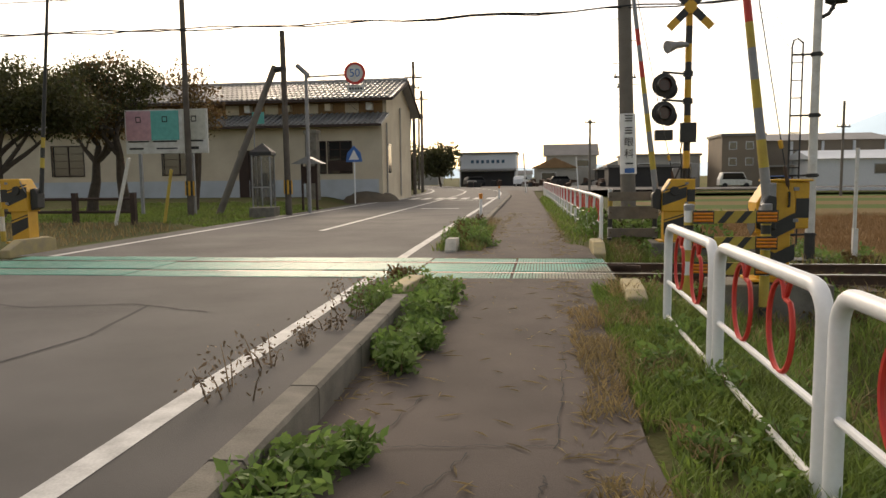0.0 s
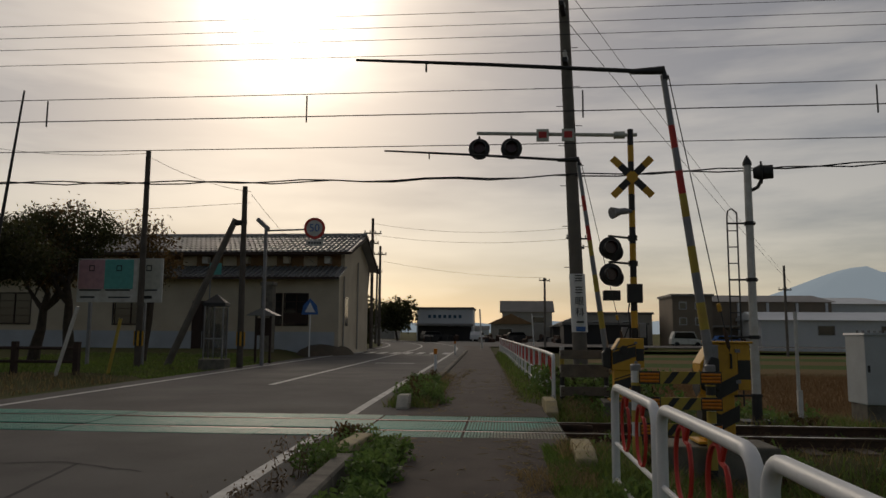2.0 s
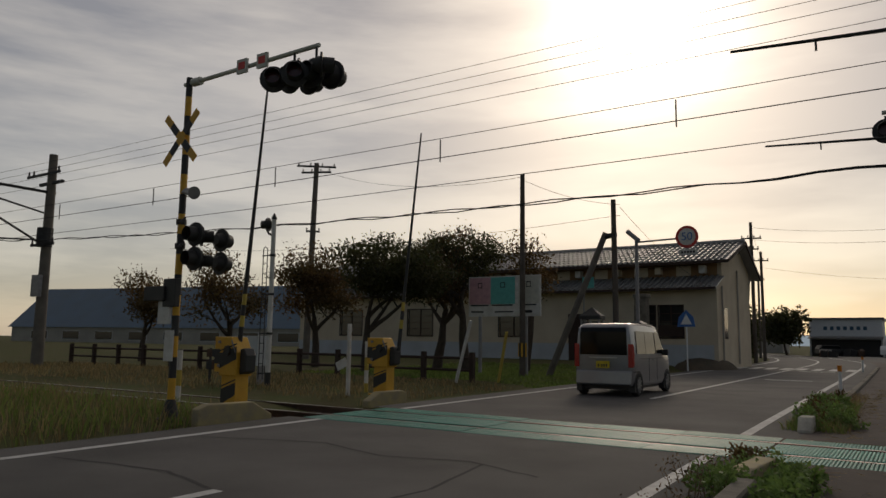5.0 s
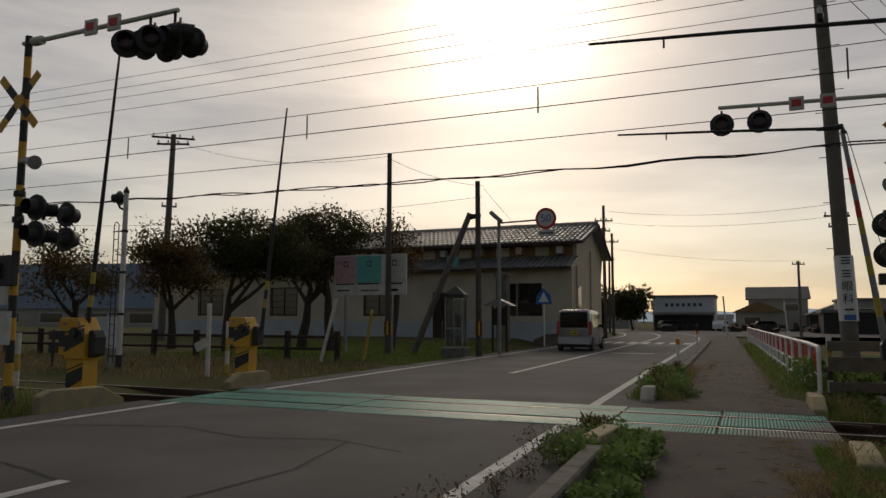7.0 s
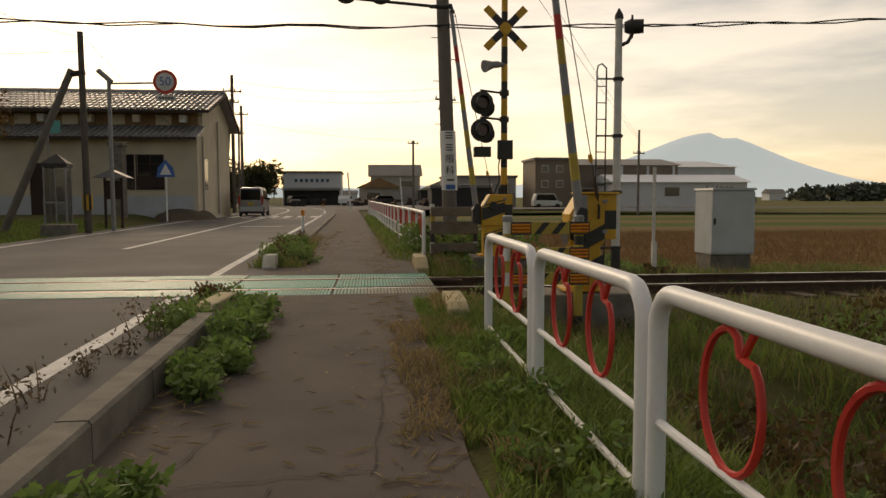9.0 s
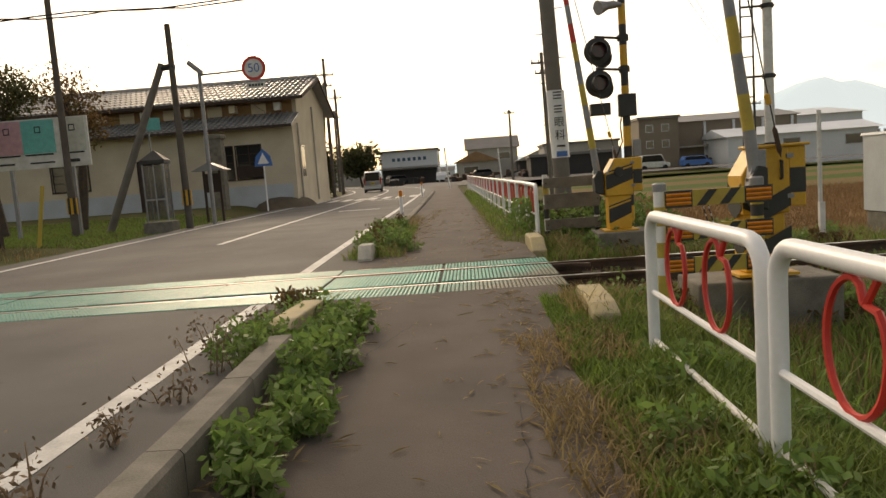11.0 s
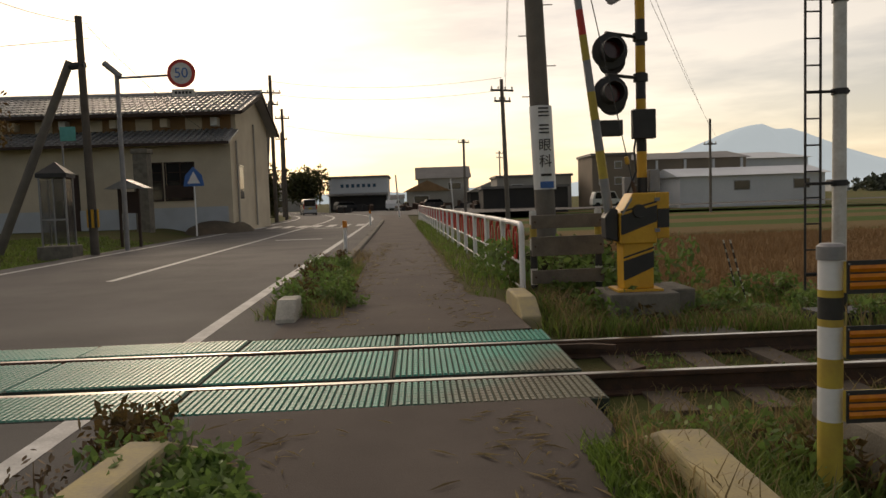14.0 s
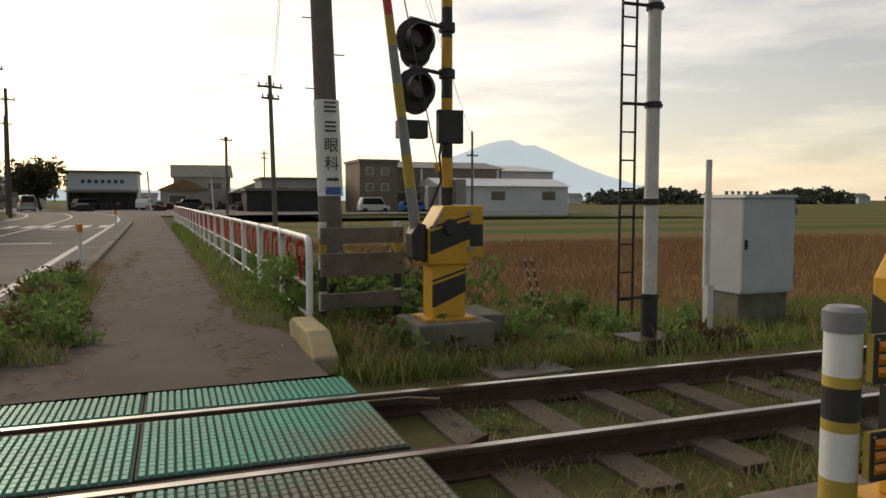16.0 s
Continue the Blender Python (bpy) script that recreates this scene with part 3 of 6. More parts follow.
# ---- guard fences with apple rings ----
def fence_panel(length):
    t = thing("guard_fence", "white pipe guard fence with red apple rings", "guard fence", group="guard fences")
    r, top = 0.034, 0.80
    pts = [(0, 0, -0.25), (0, 0, top - 0.13)]
    for k in range(1, 6):
        a = math.pi / 2 * k / 5
        pts.append((0, -0.13 * (1 - math.cos(a)), top - 0.13 + 0.13 * math.sin(a)))
    pts2 = [(0, -length - p[1], p[2]) for p in reversed(pts)]
    b = B()
    b.tube(pts + pts2, r, 12)
    part("frame", b, WHITE, t, "white bent pipe frame", smooth=True)
    for z, name in ((0.34, "middle_rail"), (0.045, "bottom_rail")):
        b = B()
        b.tube([(0, -0.02, z), (0, -length + 0.02, z)], 0.017, 8)
        part(name, b, WHITED if z < 0.1 else WHITE, t, smooth=True)
    for c in (0.31, 0.69):
        b = B()
        ring = []
        for k in range(28):
            a = 2 * math.pi * k / 28
            notch = 0.055 * math.exp(-((a - 1.05) / 0.26) ** 2)
            ring.append((0, -length * c - (0.165 - notch) * math.cos(a), 0.555 + (0.205 - notch) * math.sin(a)))
        b.tube(ring, 0.0125, 6, closed=True)
        b.tube([(0, -length * c - 0.058, 0.685), (0, -length * c - 0.135, 0.785)], 0.0125, 6)
        part("apple_ring", b, RED, t, "red apple outline", smooth=True)
    return t


first = fence_panel(1.66)
first.matrix_world = pose(0.02, -3.3, 0.03)
for i in range(1, 5):
    copy_thing(first, pose(0.02 + 0.012 * i, -3.3 - i * 1.755, 0.03))
far = fence_panel(1.85)
far.matrix_world = pose(-0.02, 3.6 + 1.85, 0.08)
for i in range(1, 22):
    y = 3.6 + 1.85 + i * 1.93
    copy_thing(far, pose(-0.02 - (0.028 * (y - 6) if y > 6 else 0), y, 0.08, 0, 0, 1.5 if y > 6 else 0))


# ---- crossing warning posts ----
def lamp_unit(name, parent, at, rz=0.0, r=0.2):
    """Round black lamp with a back dish and hood, facing -y."""
    m = pose(*at, 0, 0, rz)
    b = B()
    ring = lambda y, q: [tuple(m @ Vector((q * math.cos(k * math.pi / 10), y, q * math.sin(k * math.pi / 10)))) for k in range(20)]
    prof = [(0.03, 0.001), (0.03, r), (0.0, r), (-0.01, r * 0.62), (-0.16, r * 0.6), (-0.17, r * 0.56), (-0.02, r * 0.54), (-0.02, 0.001)]
    prof = [(0.14, 0.001), (0.14, r * 0.45), (0.03, r * 0.7)] + prof[1:]
    n = len(b.v)
    for y, q in prof:
        b.v += ring(y, q)
    for i in range(len(prof) - 1):
        for k in range(20):
            b.f.append((n + i * 20 + k, n + i * 20 + (k + 1) % 20, n + (i + 1) * 20 + (k + 1) % 20, n + (i + 1) * 20 + k))
            b.m.append(1 if i == len(prof) - 2 else 0)
    return part(name, b, [BLACK, mat_lens], parent, "black round lamp with unlit red lens", smooth=True)


mat_lens = mat("dark_red_lens", (0.10, 0.012, 0.012), rough=0.2, bump=0)


def crossbuck(parent, z, y=-0.11, size=0.46):
    for s in (1, -1):
        b = B()
        m = pose(0, y - 0.004 * s, z, 0, 45 * s, 0)
        step = size * 2 / 5
        for k in range(5):
            b.box(-size + k * step, -size + (k + 1) * step, -0.008, 0.008, -0.065, 0.065, k % 2, m)
        part("crossbuck_board", b, [YELLOW, BLACK], parent, "yellow and black crossbuck board")


def warning_post(at, height, arm_dir, label, four=False):
    t = thing("crossing_signal", label, "crossing signal", at)
    banded("post_band", t, (0, 0, 0.0), (0, 0, height), (0.062, 0.055), [i / 17 for i in range(18)], (BLACK, YELLOW), 14)
    c = B()
    c.prism([(-0.17, -0.17), (0.17, -0.17), (0.17, 0.17), (-0.17, 0.17)], "z", -0.3, 0.04)
    c.tube([(0, 0, 0.04), (0, 0, 0.32)], [0.15, 0.075], 12)
    part("foot", c, BLACK, t, "black flared foot")
    crossbuck(t, height - (1.08 if four else 0.92), size=0.58 if four else 0.5)
    b = B()
    za = height - 0.1
    b.tube([(-0.12 * arm_dir, 0, za), (0.25 * arm_dir, 0, za), ((3.05 if four else 2.85) * arm_dir, -0.05, za + (0.0 if four else 0.06))], [0.035, 0.035, 0.035], 10)
    b.tube([(0.1 * arm_dir, 0, za), (0.3 * arm_dir, 0, za)], 0.07, 10)
    part("arm", b, IVORY, t, "cream overhead arm", smooth=True)
    for x in ((1.42, 1.88) if four else (1.15, 1.62)):
        b = B()
        b.box(x * arm_dir - 0.115, x * arm_dir + 0.115, -0.1, -0.06, za - 0.12, za + 0.11)
        b.box(x * arm_dir - 0.075, x * arm_dir + 0.075, -0.104, -0.1, za - 0.06, za + 0.06, 1)
        part("arm_plate", b, [IVORY, RED], t, "square plate on the arm")
    for x in ((2.55, 3.0) if four else (2.2, 2.8)):
        lamp_unit("overhead_lamp", t, (x * arm_dir, -0.12, za - (0.44 if four else 0.26)), 0, 0.23 if four else 0.2)
        if four:
            lamp_unit("overhead_lamp", t, ((x + 0.15) * arm_dir, 0.16, za - 0.42), 180, 0.22)
            lamp_unit("overhead_lamp", t, ((x - 0.12) * arm_dir, -0.35, za - 0.5), 40, 0.2)
            lamp_unit("overhead_lamp", t, ((x + 0.27) * arm_dir, -0.2, za - 0.40), 130, 0.18)
        b = B()
        b.tube([(x * arm_dir, -0.05, za), (x * arm_dir, -0.05, za - (0.3 if four else 0.12))], 0.02, 6)
        part("hanger", b, BLACK, t)
    zl = height - (2.73 if four else 2.26)
    for z in (zl, zl - (0.4 if four else 0.47)):
        for s in ((-1,) if not four else (-1, 1)):
            lamp_unit("warning_lamp", t, (arm_dir * ((0.36 if four else 0.46) if s < 0 else 0.12), s * 0.38 + (0.38 if four else 0), z), 0 if s < 0 else 180)
            lamp_unit("rear_lamp", t, (arm_dir * (0.30 if not four else 0.42), 0.12, z - 0.03), 150, 0.16)
        b = B()
        b.tube([(0, 0, z + 0.22), (arm_dir * (0.36 if four else 0.46), -0.2, z + 0.24), (arm_dir * (0.36 if four else 0.46), -0.3, z + 0.15)], 0.02, 6)
        b.tube([(0, 0, z + 0.18), (0, 0, z + 0.27)], 0.085, 12)
        part("bracket", b, BLACK, t, smooth=True)
    b = B()
    hz = height - (2.0 if four else 1.55)
    hy = 0.35 if four else 1.0
    b.tube([(arm_dir * 0.02, -0.06 * hy, hz), (arm_dir * 0.14, -0.1 * hy, hz), (arm_dir * 0.24, -0.16 * hy, hz - 0.02), (arm_dir * 0.4, -0.24 * hy, hz - 0.06)], [0.03, 0.06, 0.06, 0.11], 12)
    part("horn", b, GREY, t, "grey warning horn", smooth=True)
    b = B()
    if four:
        b.box(-0.62, -0.08, -0.2, -0.04, height - 3.82, height - 3.58)
        b.box(-0.16, 0.16, -0.16, -0.06, height - 3.92, height - 3.46)
    else:
        b.box(arm_dir * 0.36 - 0.2, arm_dir * 0.36 + 0.1, -0.16, 0.0, height - 3.18, height - 3.0)
        b.box(-0.13, 0.14, -0.12, -0.02, height - 3.22, height - 2.88)
    part("direction_box", b, BLACK, t, "black train direction indicator", bevel=0.01)
    if not four:
        for x0, x1, z0, z1 in ((0.07, 0.19, 1.36, 1.62), (-0.23, -0.11, 1.30, 1.54)):
            b = B()
            b.box(x0, x1, -0.07, 0.05, z0, z1)
            part("junction_box", b, GREY, t, "grey junction box", bevel=0.008)
        b = B()
        b.tube([(-0.07, -0.07, 2.1), (-0.12, -0.1, 1.85), (-0.1, -0.1, 1.6), (-0.2, -0.08, 1.35), (-0.18, -0.06, 1.1)], 0.012, 6)
        part("cable", b, DARK, t, "looping dark cable", smooth=True)
    return t


warning_post((1.45, 3.75, -0.15), 5.2, -1, "yellow and black banded crossing signal with overhead lamps")
wl = warning_post((-11.3, -2.0, -0.05), 5.75, 1, "yellow and black crossing signal with clustered lamps beside the road", True)
b = B()
b.box(-0.13, 0.1, -0.1, -0.085, 0.95, 1.45)
part("notice", b, WHITED, wl, "white notice sheet")
b = B()
b.box(-0.3, -0.02, -0.13, -0.07, 1.55, 1.95)
part("emergency_button_box", b, WHITED, wl, "white box with a red button")


# ---- gate machines ----
def gate(at, side, label, boom_kind, rz=0.0, base=True, shift=0.0, back=False, lean=0.5):
    """side: +1 when the boom pivots on its +x face. Faces -y."""
    t = thing("gate_machine", label, "crossing gate", at, rz)
    if base:
        b = B()
        b.box(-0.36, 0.36, -0.34, 0.34, -0.5, 0.0)
        part("plinth", b, CONCRETE, t, "grey concrete plinth", bevel=0.015)
    b = B()
    b.box(-0.24, 0.24, -0.2, 0.2, 0.0, 0.025)
    part("foot_plate", b, YELLOW, t, bevel=0.004)
    b = B()
    b.box(-0.16, 0.16, -0.13, 0.13, 0.025, 0.56)
    part("pedestal", b, YELLOW, t, bevel=0.012)
    o = [(-0.19, 0.5), (0.19, 0.5), (0.19, 1.03), (-0.06, 1.03), (-0.19, 0.82)]
    if side > 0:
        o = [(-x, z) for x, z in reversed(o)]
    b = B()
    b.prism(o, "y", 0.16, -0.16)
    part("housing", b, YELLOW, t, "yellow steel housing", bevel=0.015)
    b = B()
    s = -side
    b.box(min(s * 0.19, s * 0.33), max(s * 0.19, s * 0.33), -0.14, 0.14, 0.55, 1.03)
    part("rear_box", b, YELLOW, t, bevel=0.012)
    # black chevrons
    for z0, w, y in () if back else ((0.12, 0.16, -0.133), (0.6, 0.19, -0.164)):
        b = B()
        b.prism([(-w, z0 + 0.2), (-w, z0), (-w + 0.02, z0), (w, z0 + 0.13), (w, z0 + 0.30)], "y", y, y + 0.003)
        b.prism([(-w, z0 + 0.245), (-w, z0 + 0.225), (w, z0 + 0.325), (w, z0 + 0.345)], "y", y, y + 0.003)
        part("chevron", b, BLACK, t, "black warning chevron")
    b = B()
    b.box(min(s * 0.2, s * 0.325), max(s * 0.2, s * 0.325), -0.144, -0.14, 0.66, 0.86)
    part("chevron", b, BLACK, t)
    if not back:
        b = B()
        b.tube([(0.0, -0.15, 0.84), (0.0, -0.2, 0.84)], [0.075, 0.065], 18)
        part("bearing_cap", b, BLACK, t, "round black cap", smooth=True)
        b = B()
        b.prism([(side * 0.17, 0.80), (side * 0.175, 0.83), (side * 0.075, 0.995), (side * 0.07, 0.965)] if side < 0 else [(0.07, 0.965), (0.075, 0.995), (0.175, 0.83), (0.17, 0.80)], "y", -0.13, -0.166)
        part("window_strip", b, GREY, t, "pale sloping inspection plate")
    for z in (0.62, 0.94):
        b = B()
        b.box(s * 0.19 - 0.025, s * 0.19 + 0.025, -0.18, -0.14, z, z + 0.035)
        part("hinge", b, GREY, t, "steel latch")
    b = B()
    b.prism([(side * 0.2, 0.52), (side * 0.33, 0.56), (side * 0.34, 0.78), (side * 0.28, 0.88), (side * 0.2, 0.86)] if side > 0 else [(-0.2, 0.86), (-0.28, 0.88), (-0.34, 0.78), (-0.33, 0.56), (-0.2, 0.52)], "y", 0.1, -0.1)
    if back:
        b.v = [(x + 0.17, y * 0.6 - 0.24, z + 0.02) for x, y, z in b.v]
    part("boom_arm", b, BLACK, t, "black boom holder with weight", bevel=0.015)
    # boom, raised
    fore = -0.23 if back else 0.0
    p0 = Vector((side * 0.27 - side * shift, fore, 0.8))
    if boom_kind == "folding":
        p1 = Vector((side * (0.50 if back else 0.69), fore, 3.93 if back else 4.05))
        cuts, rr = [0, 0.12, 0.21, 0.31, 0.40, 0.5, 0.58, 0.66, 0.74, 0.82, 1.0], (0.05, 0.032)
        banded("boom_band", t, p0, p1, rr, cuts, (GREY, YELLOWD, GREY, YELLOWD, GREY, YELLOWD, RED, GREY, RED, GREY))
        e = B()
        e.tube([p1 + Vector((-side * 0.02, 0, -0.05)), p1 + Vector((0, 0, 0.06)), p1 + Vector((side * 0.35, 0, 0.05))], [0.04, 0.05, 0.03], 10)
        part("elbow", e, BLACK, t, "folding joint", smooth=True)
        h = B()
        h.tube([p1 + Vector((side * 0.2, 0, 0.05)), p1 + Vector((side * 1.9, 0.0, 0.17)), p1 + Vector((side * 3.4, 0, 0.26))], [0.026, 0.022, 0.016], 8)
        h.tube([p1 + Vector((side * 2.6, 0, 0.2)), p1 + Vector((side * 2.6, 0, 0.1))], 0.012, 6)
        part("folded_arm", h, DARK, t, "dark horizontal half of the folded boom", smooth=True)
        foot = Vector((0.1, -0.22, 0.95) if back else (-side * 0.02, -0.05, 0.92))
        c = B()
        c.tube([p1 + Vector((-side * 0.05, -0.02, 0.0)), foot], 0.006, 5)
        stay = part("stay_cable", c, DARK, t, "thin steel stay cable")
        c = B()
        d = (p1 - foot).normalized()
        c.tube([foot + d * 0.02, foot + d * 0.05, foot + d * 0.22, foot + d * 0.25], [0.006, 0.02, 0.02, 0.006], 8)
        part("turnbuckle", c, RUST, stay, "rusty turnbuckle", smooth=True)
        c = B()
        c.tube([foot + d * 0.42, foot + d * 0.43, foot + d * 0.5, foot + d * 0.51], [0.01, 0.024, 0.024, 0.01], 8)
        part("cable_clip", c, YELLOW, stay, "yellow cable clip", smooth=True)
    else:
        p1 = Vector((side * 0.27 + side * (lean - shift * 0.5), 0, boom_kind))
        banded("boom_band", t, p0, p1, (0.04, 0.016), [0, 0.1, 0.14, 0.18, 0.22, 0.27, 1.0], (BLACK, YELLOWD, BLACK, YELLOWD, BLACK, DARK), 10)
    if back:
        # grey hood over the drive, and the wide motor case
        h = B()
        h.prism([(-0.20, 0.62), (-0.03, 0.62), (-0.03, 1.02), (-0.12, 1.02)], "y", -0.168, -0.27)
        part("hood", h, GREY, t, "grey sheet-metal hood", bevel=0.01)
        h = B()
        h.box(-0.08, 0.35, -0.18, 0.2, 1.032, 1.055)
        part("lid", h, YELLOW, t, "yellow overhanging lid", bevel=0.008)
        h = B()
        h.tube([(0.12, -0.165, 0.78), (0.12, -0.185, 0.78), (0.12, -0.185, 0.92), (0.12, -0.165, 0.92)], 0.012, 8)
        part("handle", h, DARK, t, "dark door handle", smooth=True)
        for z0 in (0.14, 0.46):
            v = B()
            v.prism([(-0.19, z0 + 0.10), (0.0, z0), (0.19, z0 + 0.10), (0.19, z0 + 0.26), (0.0, z0 + 0.16), (-0.19, z0 + 0.26)], "y", -0.176, -0.171)
            part("chevron", v, BLACK, t, "black V-shaped warning stripe")
            v = B()
            w, x = (0.13, -0.166) if z0 < 0.3 else (0.15, -0.196)
            v.prism([(-w, z0 + 0.08), (0.0, z0), (w, z0 + 0.08), (w, z0 + 0.30), (0.0, z0 + 0.22), (-w, z0 + 0.30)], "x", x, x + 0.004)
            part("chevron", v, BLACK, t, "black V-shaped warning stripe")
    return t


gate((1.08, 2.85, 0.17), -1, "yellow gate machine with black chevrons and raised folding boom", "folding")
gate((1.33, -1.58, 0.15), -1, "yellow gate machine with a grey hood behind the striped barrier", "folding", base=False, shift=0.17, back=True)
left = gate((-10.95, -1.0, 0.02), 1, "yellow gate machine with black chevrons and raised slender boom", 4.52, 0, False, 0.22, lean=0.27)
left.scale = (1.12, 1.12, 1.25)
left = gate((-11.0, 3.2, 0.1), 1, "dirty yellow gate machine beyond the track", 4.8, 0, False, -0.08)
left.scale = (1.1, 1.1, 1.2)
b = B()
b.box(1.15, 1.85, 3.15, 3.85, -0.5, 0.12)
t = tagged(part("concrete_block", b, CONCRETE, None, "grey concrete block under the signal post", bevel=0.02), category="concrete block")


def striped_barrier():
    t = thing("striped_barrier", "three yellow and black boards with orange reflectors between posts", "barrier")
    zs = [-0.35, -0.08, 0.24, 0.38, 0.50, 0.63, 0.66, 0.75, 0.78, 0.9]
    for x in (0.445, 1.195):
        banded("post_band", t, (x, -1.9, -0.35), (x, -1.9, 0.9), 0.048, [(z + 0.35) / 1.25 for z in zs], (BLACK, YELLOWD, WHITE, YELLOWD, WHITE, YELLOWD, BLACK, YELLOWD, WHITE), 16)
        c = B()
        c.tube([(x, -1.9, 0.9), (x, -1.9, 0.955), (x, -1.9, 0.967)], [0.054, 0.054, 0.04], 16)
        part("cap", c, GREY, t, "grey post cap", smooth=True)
    for z in (0.835, 0.575, 0.315):
        x0, x1, h = 0.465, 1.285, 0.062
        b = B()
        b.box(x0, x1, -1.975, -1.955, z - h, z + h)
        board = part("board", b, YELLOWD, t, "yellow board with black slashes and orange reflectors")
        for a in (0.705, 0.88):
            k = B()
            k.prism([(a, z - h + 0.003), (a + 0.07, z - h + 0.003), (a + 0.165, z + h - 0.003), (a + 0.095, z + h - 0.003)], "y", -1.957, -1.979)
            part("slash", k, BLACK, board, "black slanting stripe")
        for a in (x0, 1.075):
            k = B()
            k.box(a, a + 0.21, -1.982, -1.975, z - h - 0.004, z + h + 0.004)
            part("reflector_frame", k, BLACK, board, "black reflector frame")
            k = B()
            for q in range(3):
                zz = z - h + 0.012 + q * 0.034
                k.prism([(-1.981, zz), (-1.981, zz + 0.031), (-1.99, zz + 0.016)], "x", a + 0.2, a + 0.01)
            part("reflector", k, ORANGE, board, "ribbed orange reflector")
            for q in (0.006, 0.2):
                k = B()
                k.tube([(a + q, -1.982, z + h - 0.008), (a + q, -1.986, z + h - 0.008)], 0.004, 8)
                part("rivet", k, GREY, board)
    b = B()
    b.box(0.75, 1.9, -1.82, -1.2, -0.4, 0.13)
    part("plinth", b, CONCRETE, t, "concrete base", bevel=0.02)


striped_barrier()


# ---- signal mast, cabinet, posts ----
def mast(at, height, side, label):
    t = thing("signal_mast", label, "signal mast", at)
    b = B()
    b.tube([(0, 0, 0.42), (0, 0, height)], [0.07, 0.06], 14)
    part("pole", b, WHITED, t, "white steel pole", smooth=True)
    b = B()
    b.tube([(0, 0, 0.0), (0, 0, 0.42)], 0.08, 14)
    b.box(-0.28, 0.28, -0.22, 0.22, -0.35, 0.03)
    part("base", b, BLACK, t, "black painted foot")
    b = B()
    b.tube([(0, 0, height), (0, 0, height + 0.06), (0, 0, height + 0.17)], [0.075, 0.07, 0.012], 12)
    part("finial", b, BLACK, t, smooth=True)
    lad = B()
    for x in (-0.36, -0.2):
        lad.tube([(x, 0, 0.25), (x, 0, height - 0.85)], 0.013, 6)
    lad.tube([(-0.36, 0, height - 0.85), (-0.34, 0, height - 0.76), (-0.28, 0, height - 0.73), (-0.2, 0, height - 0.8), (-0.2, 0, height - 0.85)], 0.013, 6)
    part("ladder_frame", lad, DARK, t, "dark ladder stiles", smooth=True)
    rung = B()
    rung.tube([(-0.36, 0, 0), (-0.2, 0, 0)], 0.009, 6)
    me = rung.mesh("rung", DARK)
    for k in range(int((height - 1.2) / 0.27)):
        r = new("rung", me)
        r.parent, r.matrix_local = t, pose(0, 0, 0.4 + k * 0.27)
    for k in range(4):
        c = B()
        z = 0.42 + k * (height - 1.4) / 3
        c.tube([(-0.37, -0.02, z), (0.09, -0.02, z)], 0.016, 6)
        c.tube([(0, 0, z - 0.03), (0, 0, z + 0.03)], 0.082, 12)
        part("clamp", c, DARK, t)
    h = B()
    h.tube([(0, 0, height - 0.45), (side * 0.14, -0.05, height - 0.38), (side * 0.2, -0.08, height - 0.25)], 0.03, 8)
    part("bracket", h, BLACK, t, smooth=True)
    lamp_unit("signal_head", t, (side * 0.24, 0.0, height - 0.12), 70 * side, 0.19)
    return t


mast((3.15, 2.6, -0.12), 4.2, 1, "white railway signal mast with a dark ladder")
mast((-15.6, 4.1, -0.05), 4.55, -1, "white railway signal mast with ladder beyond the road")


def cabinet():
    t = thing("relay_cabinet", "pale blue-grey steel relay cabinet on a concrete footing", "cabinet", (5.86, 4.2, -0.22))
    b = B()
    b.box(-0.42, 0.42, -0.36, 0.36, 0.28, 1.5)
    part("body", b, CABINET, t, bevel=0.012)
    b = B()
    b.box(-0.42, 0.42, -0.374, -0.36, 0.32, 1.46)
    part("door", b, CABINET, t, bevel=0.004)
    b = B()
    b.box(-0.39, -0.355, -0.395, -0.374, 0.85, 0.97)
    part("handle", b, DARK, t, "dark latch")
    for z in (0.45, 1.28):
        b = B()
        b.tube([(0.43, -0.38, z), (0.43, -0.38, z + 0.09)], 0.016, 8)
        part("hinge", b, GREY, t)
    b = B()
    b.prism([(-0.44, 1.5), (0.44, 1.5), (0.42, 1.54), (-0.42, 1.54)], "y", 0.4, -0.4)
    part("roof", b, CABINET, t)
    for k in range(6):
        b = B()
        b.tube([(-0.36 + k * 0.1, 0.0, 1.54), (-0.36 + k * 0.1, 0.0, 1.585)], [0.02, 0.025], 8)
        part("vent_cap", b, GREY, t)
    b = B()
    b.box(-0.4, 0.4, -0.3, 0.3, -0.3, 0.28)
    part("footing", b, CONCRETE, t, bevel=0.01)


cabinet()


def thin_post(at, h, label, r=0.03):
    t = thing("marker_post", label, "post", at)
    b = B()
    b.tube([(0, 0, -0.3), (0, 0, 0.5)], [0.05, 0.05], 4)
    part("stub", b, WHITED, t, "split wooden stub")
    b = B()
    b.tube([(0.0, 0.03, 0.2), (0, 0.03, h)], r, 8)
    part("pole", b, WHITED, t, smooth=True)


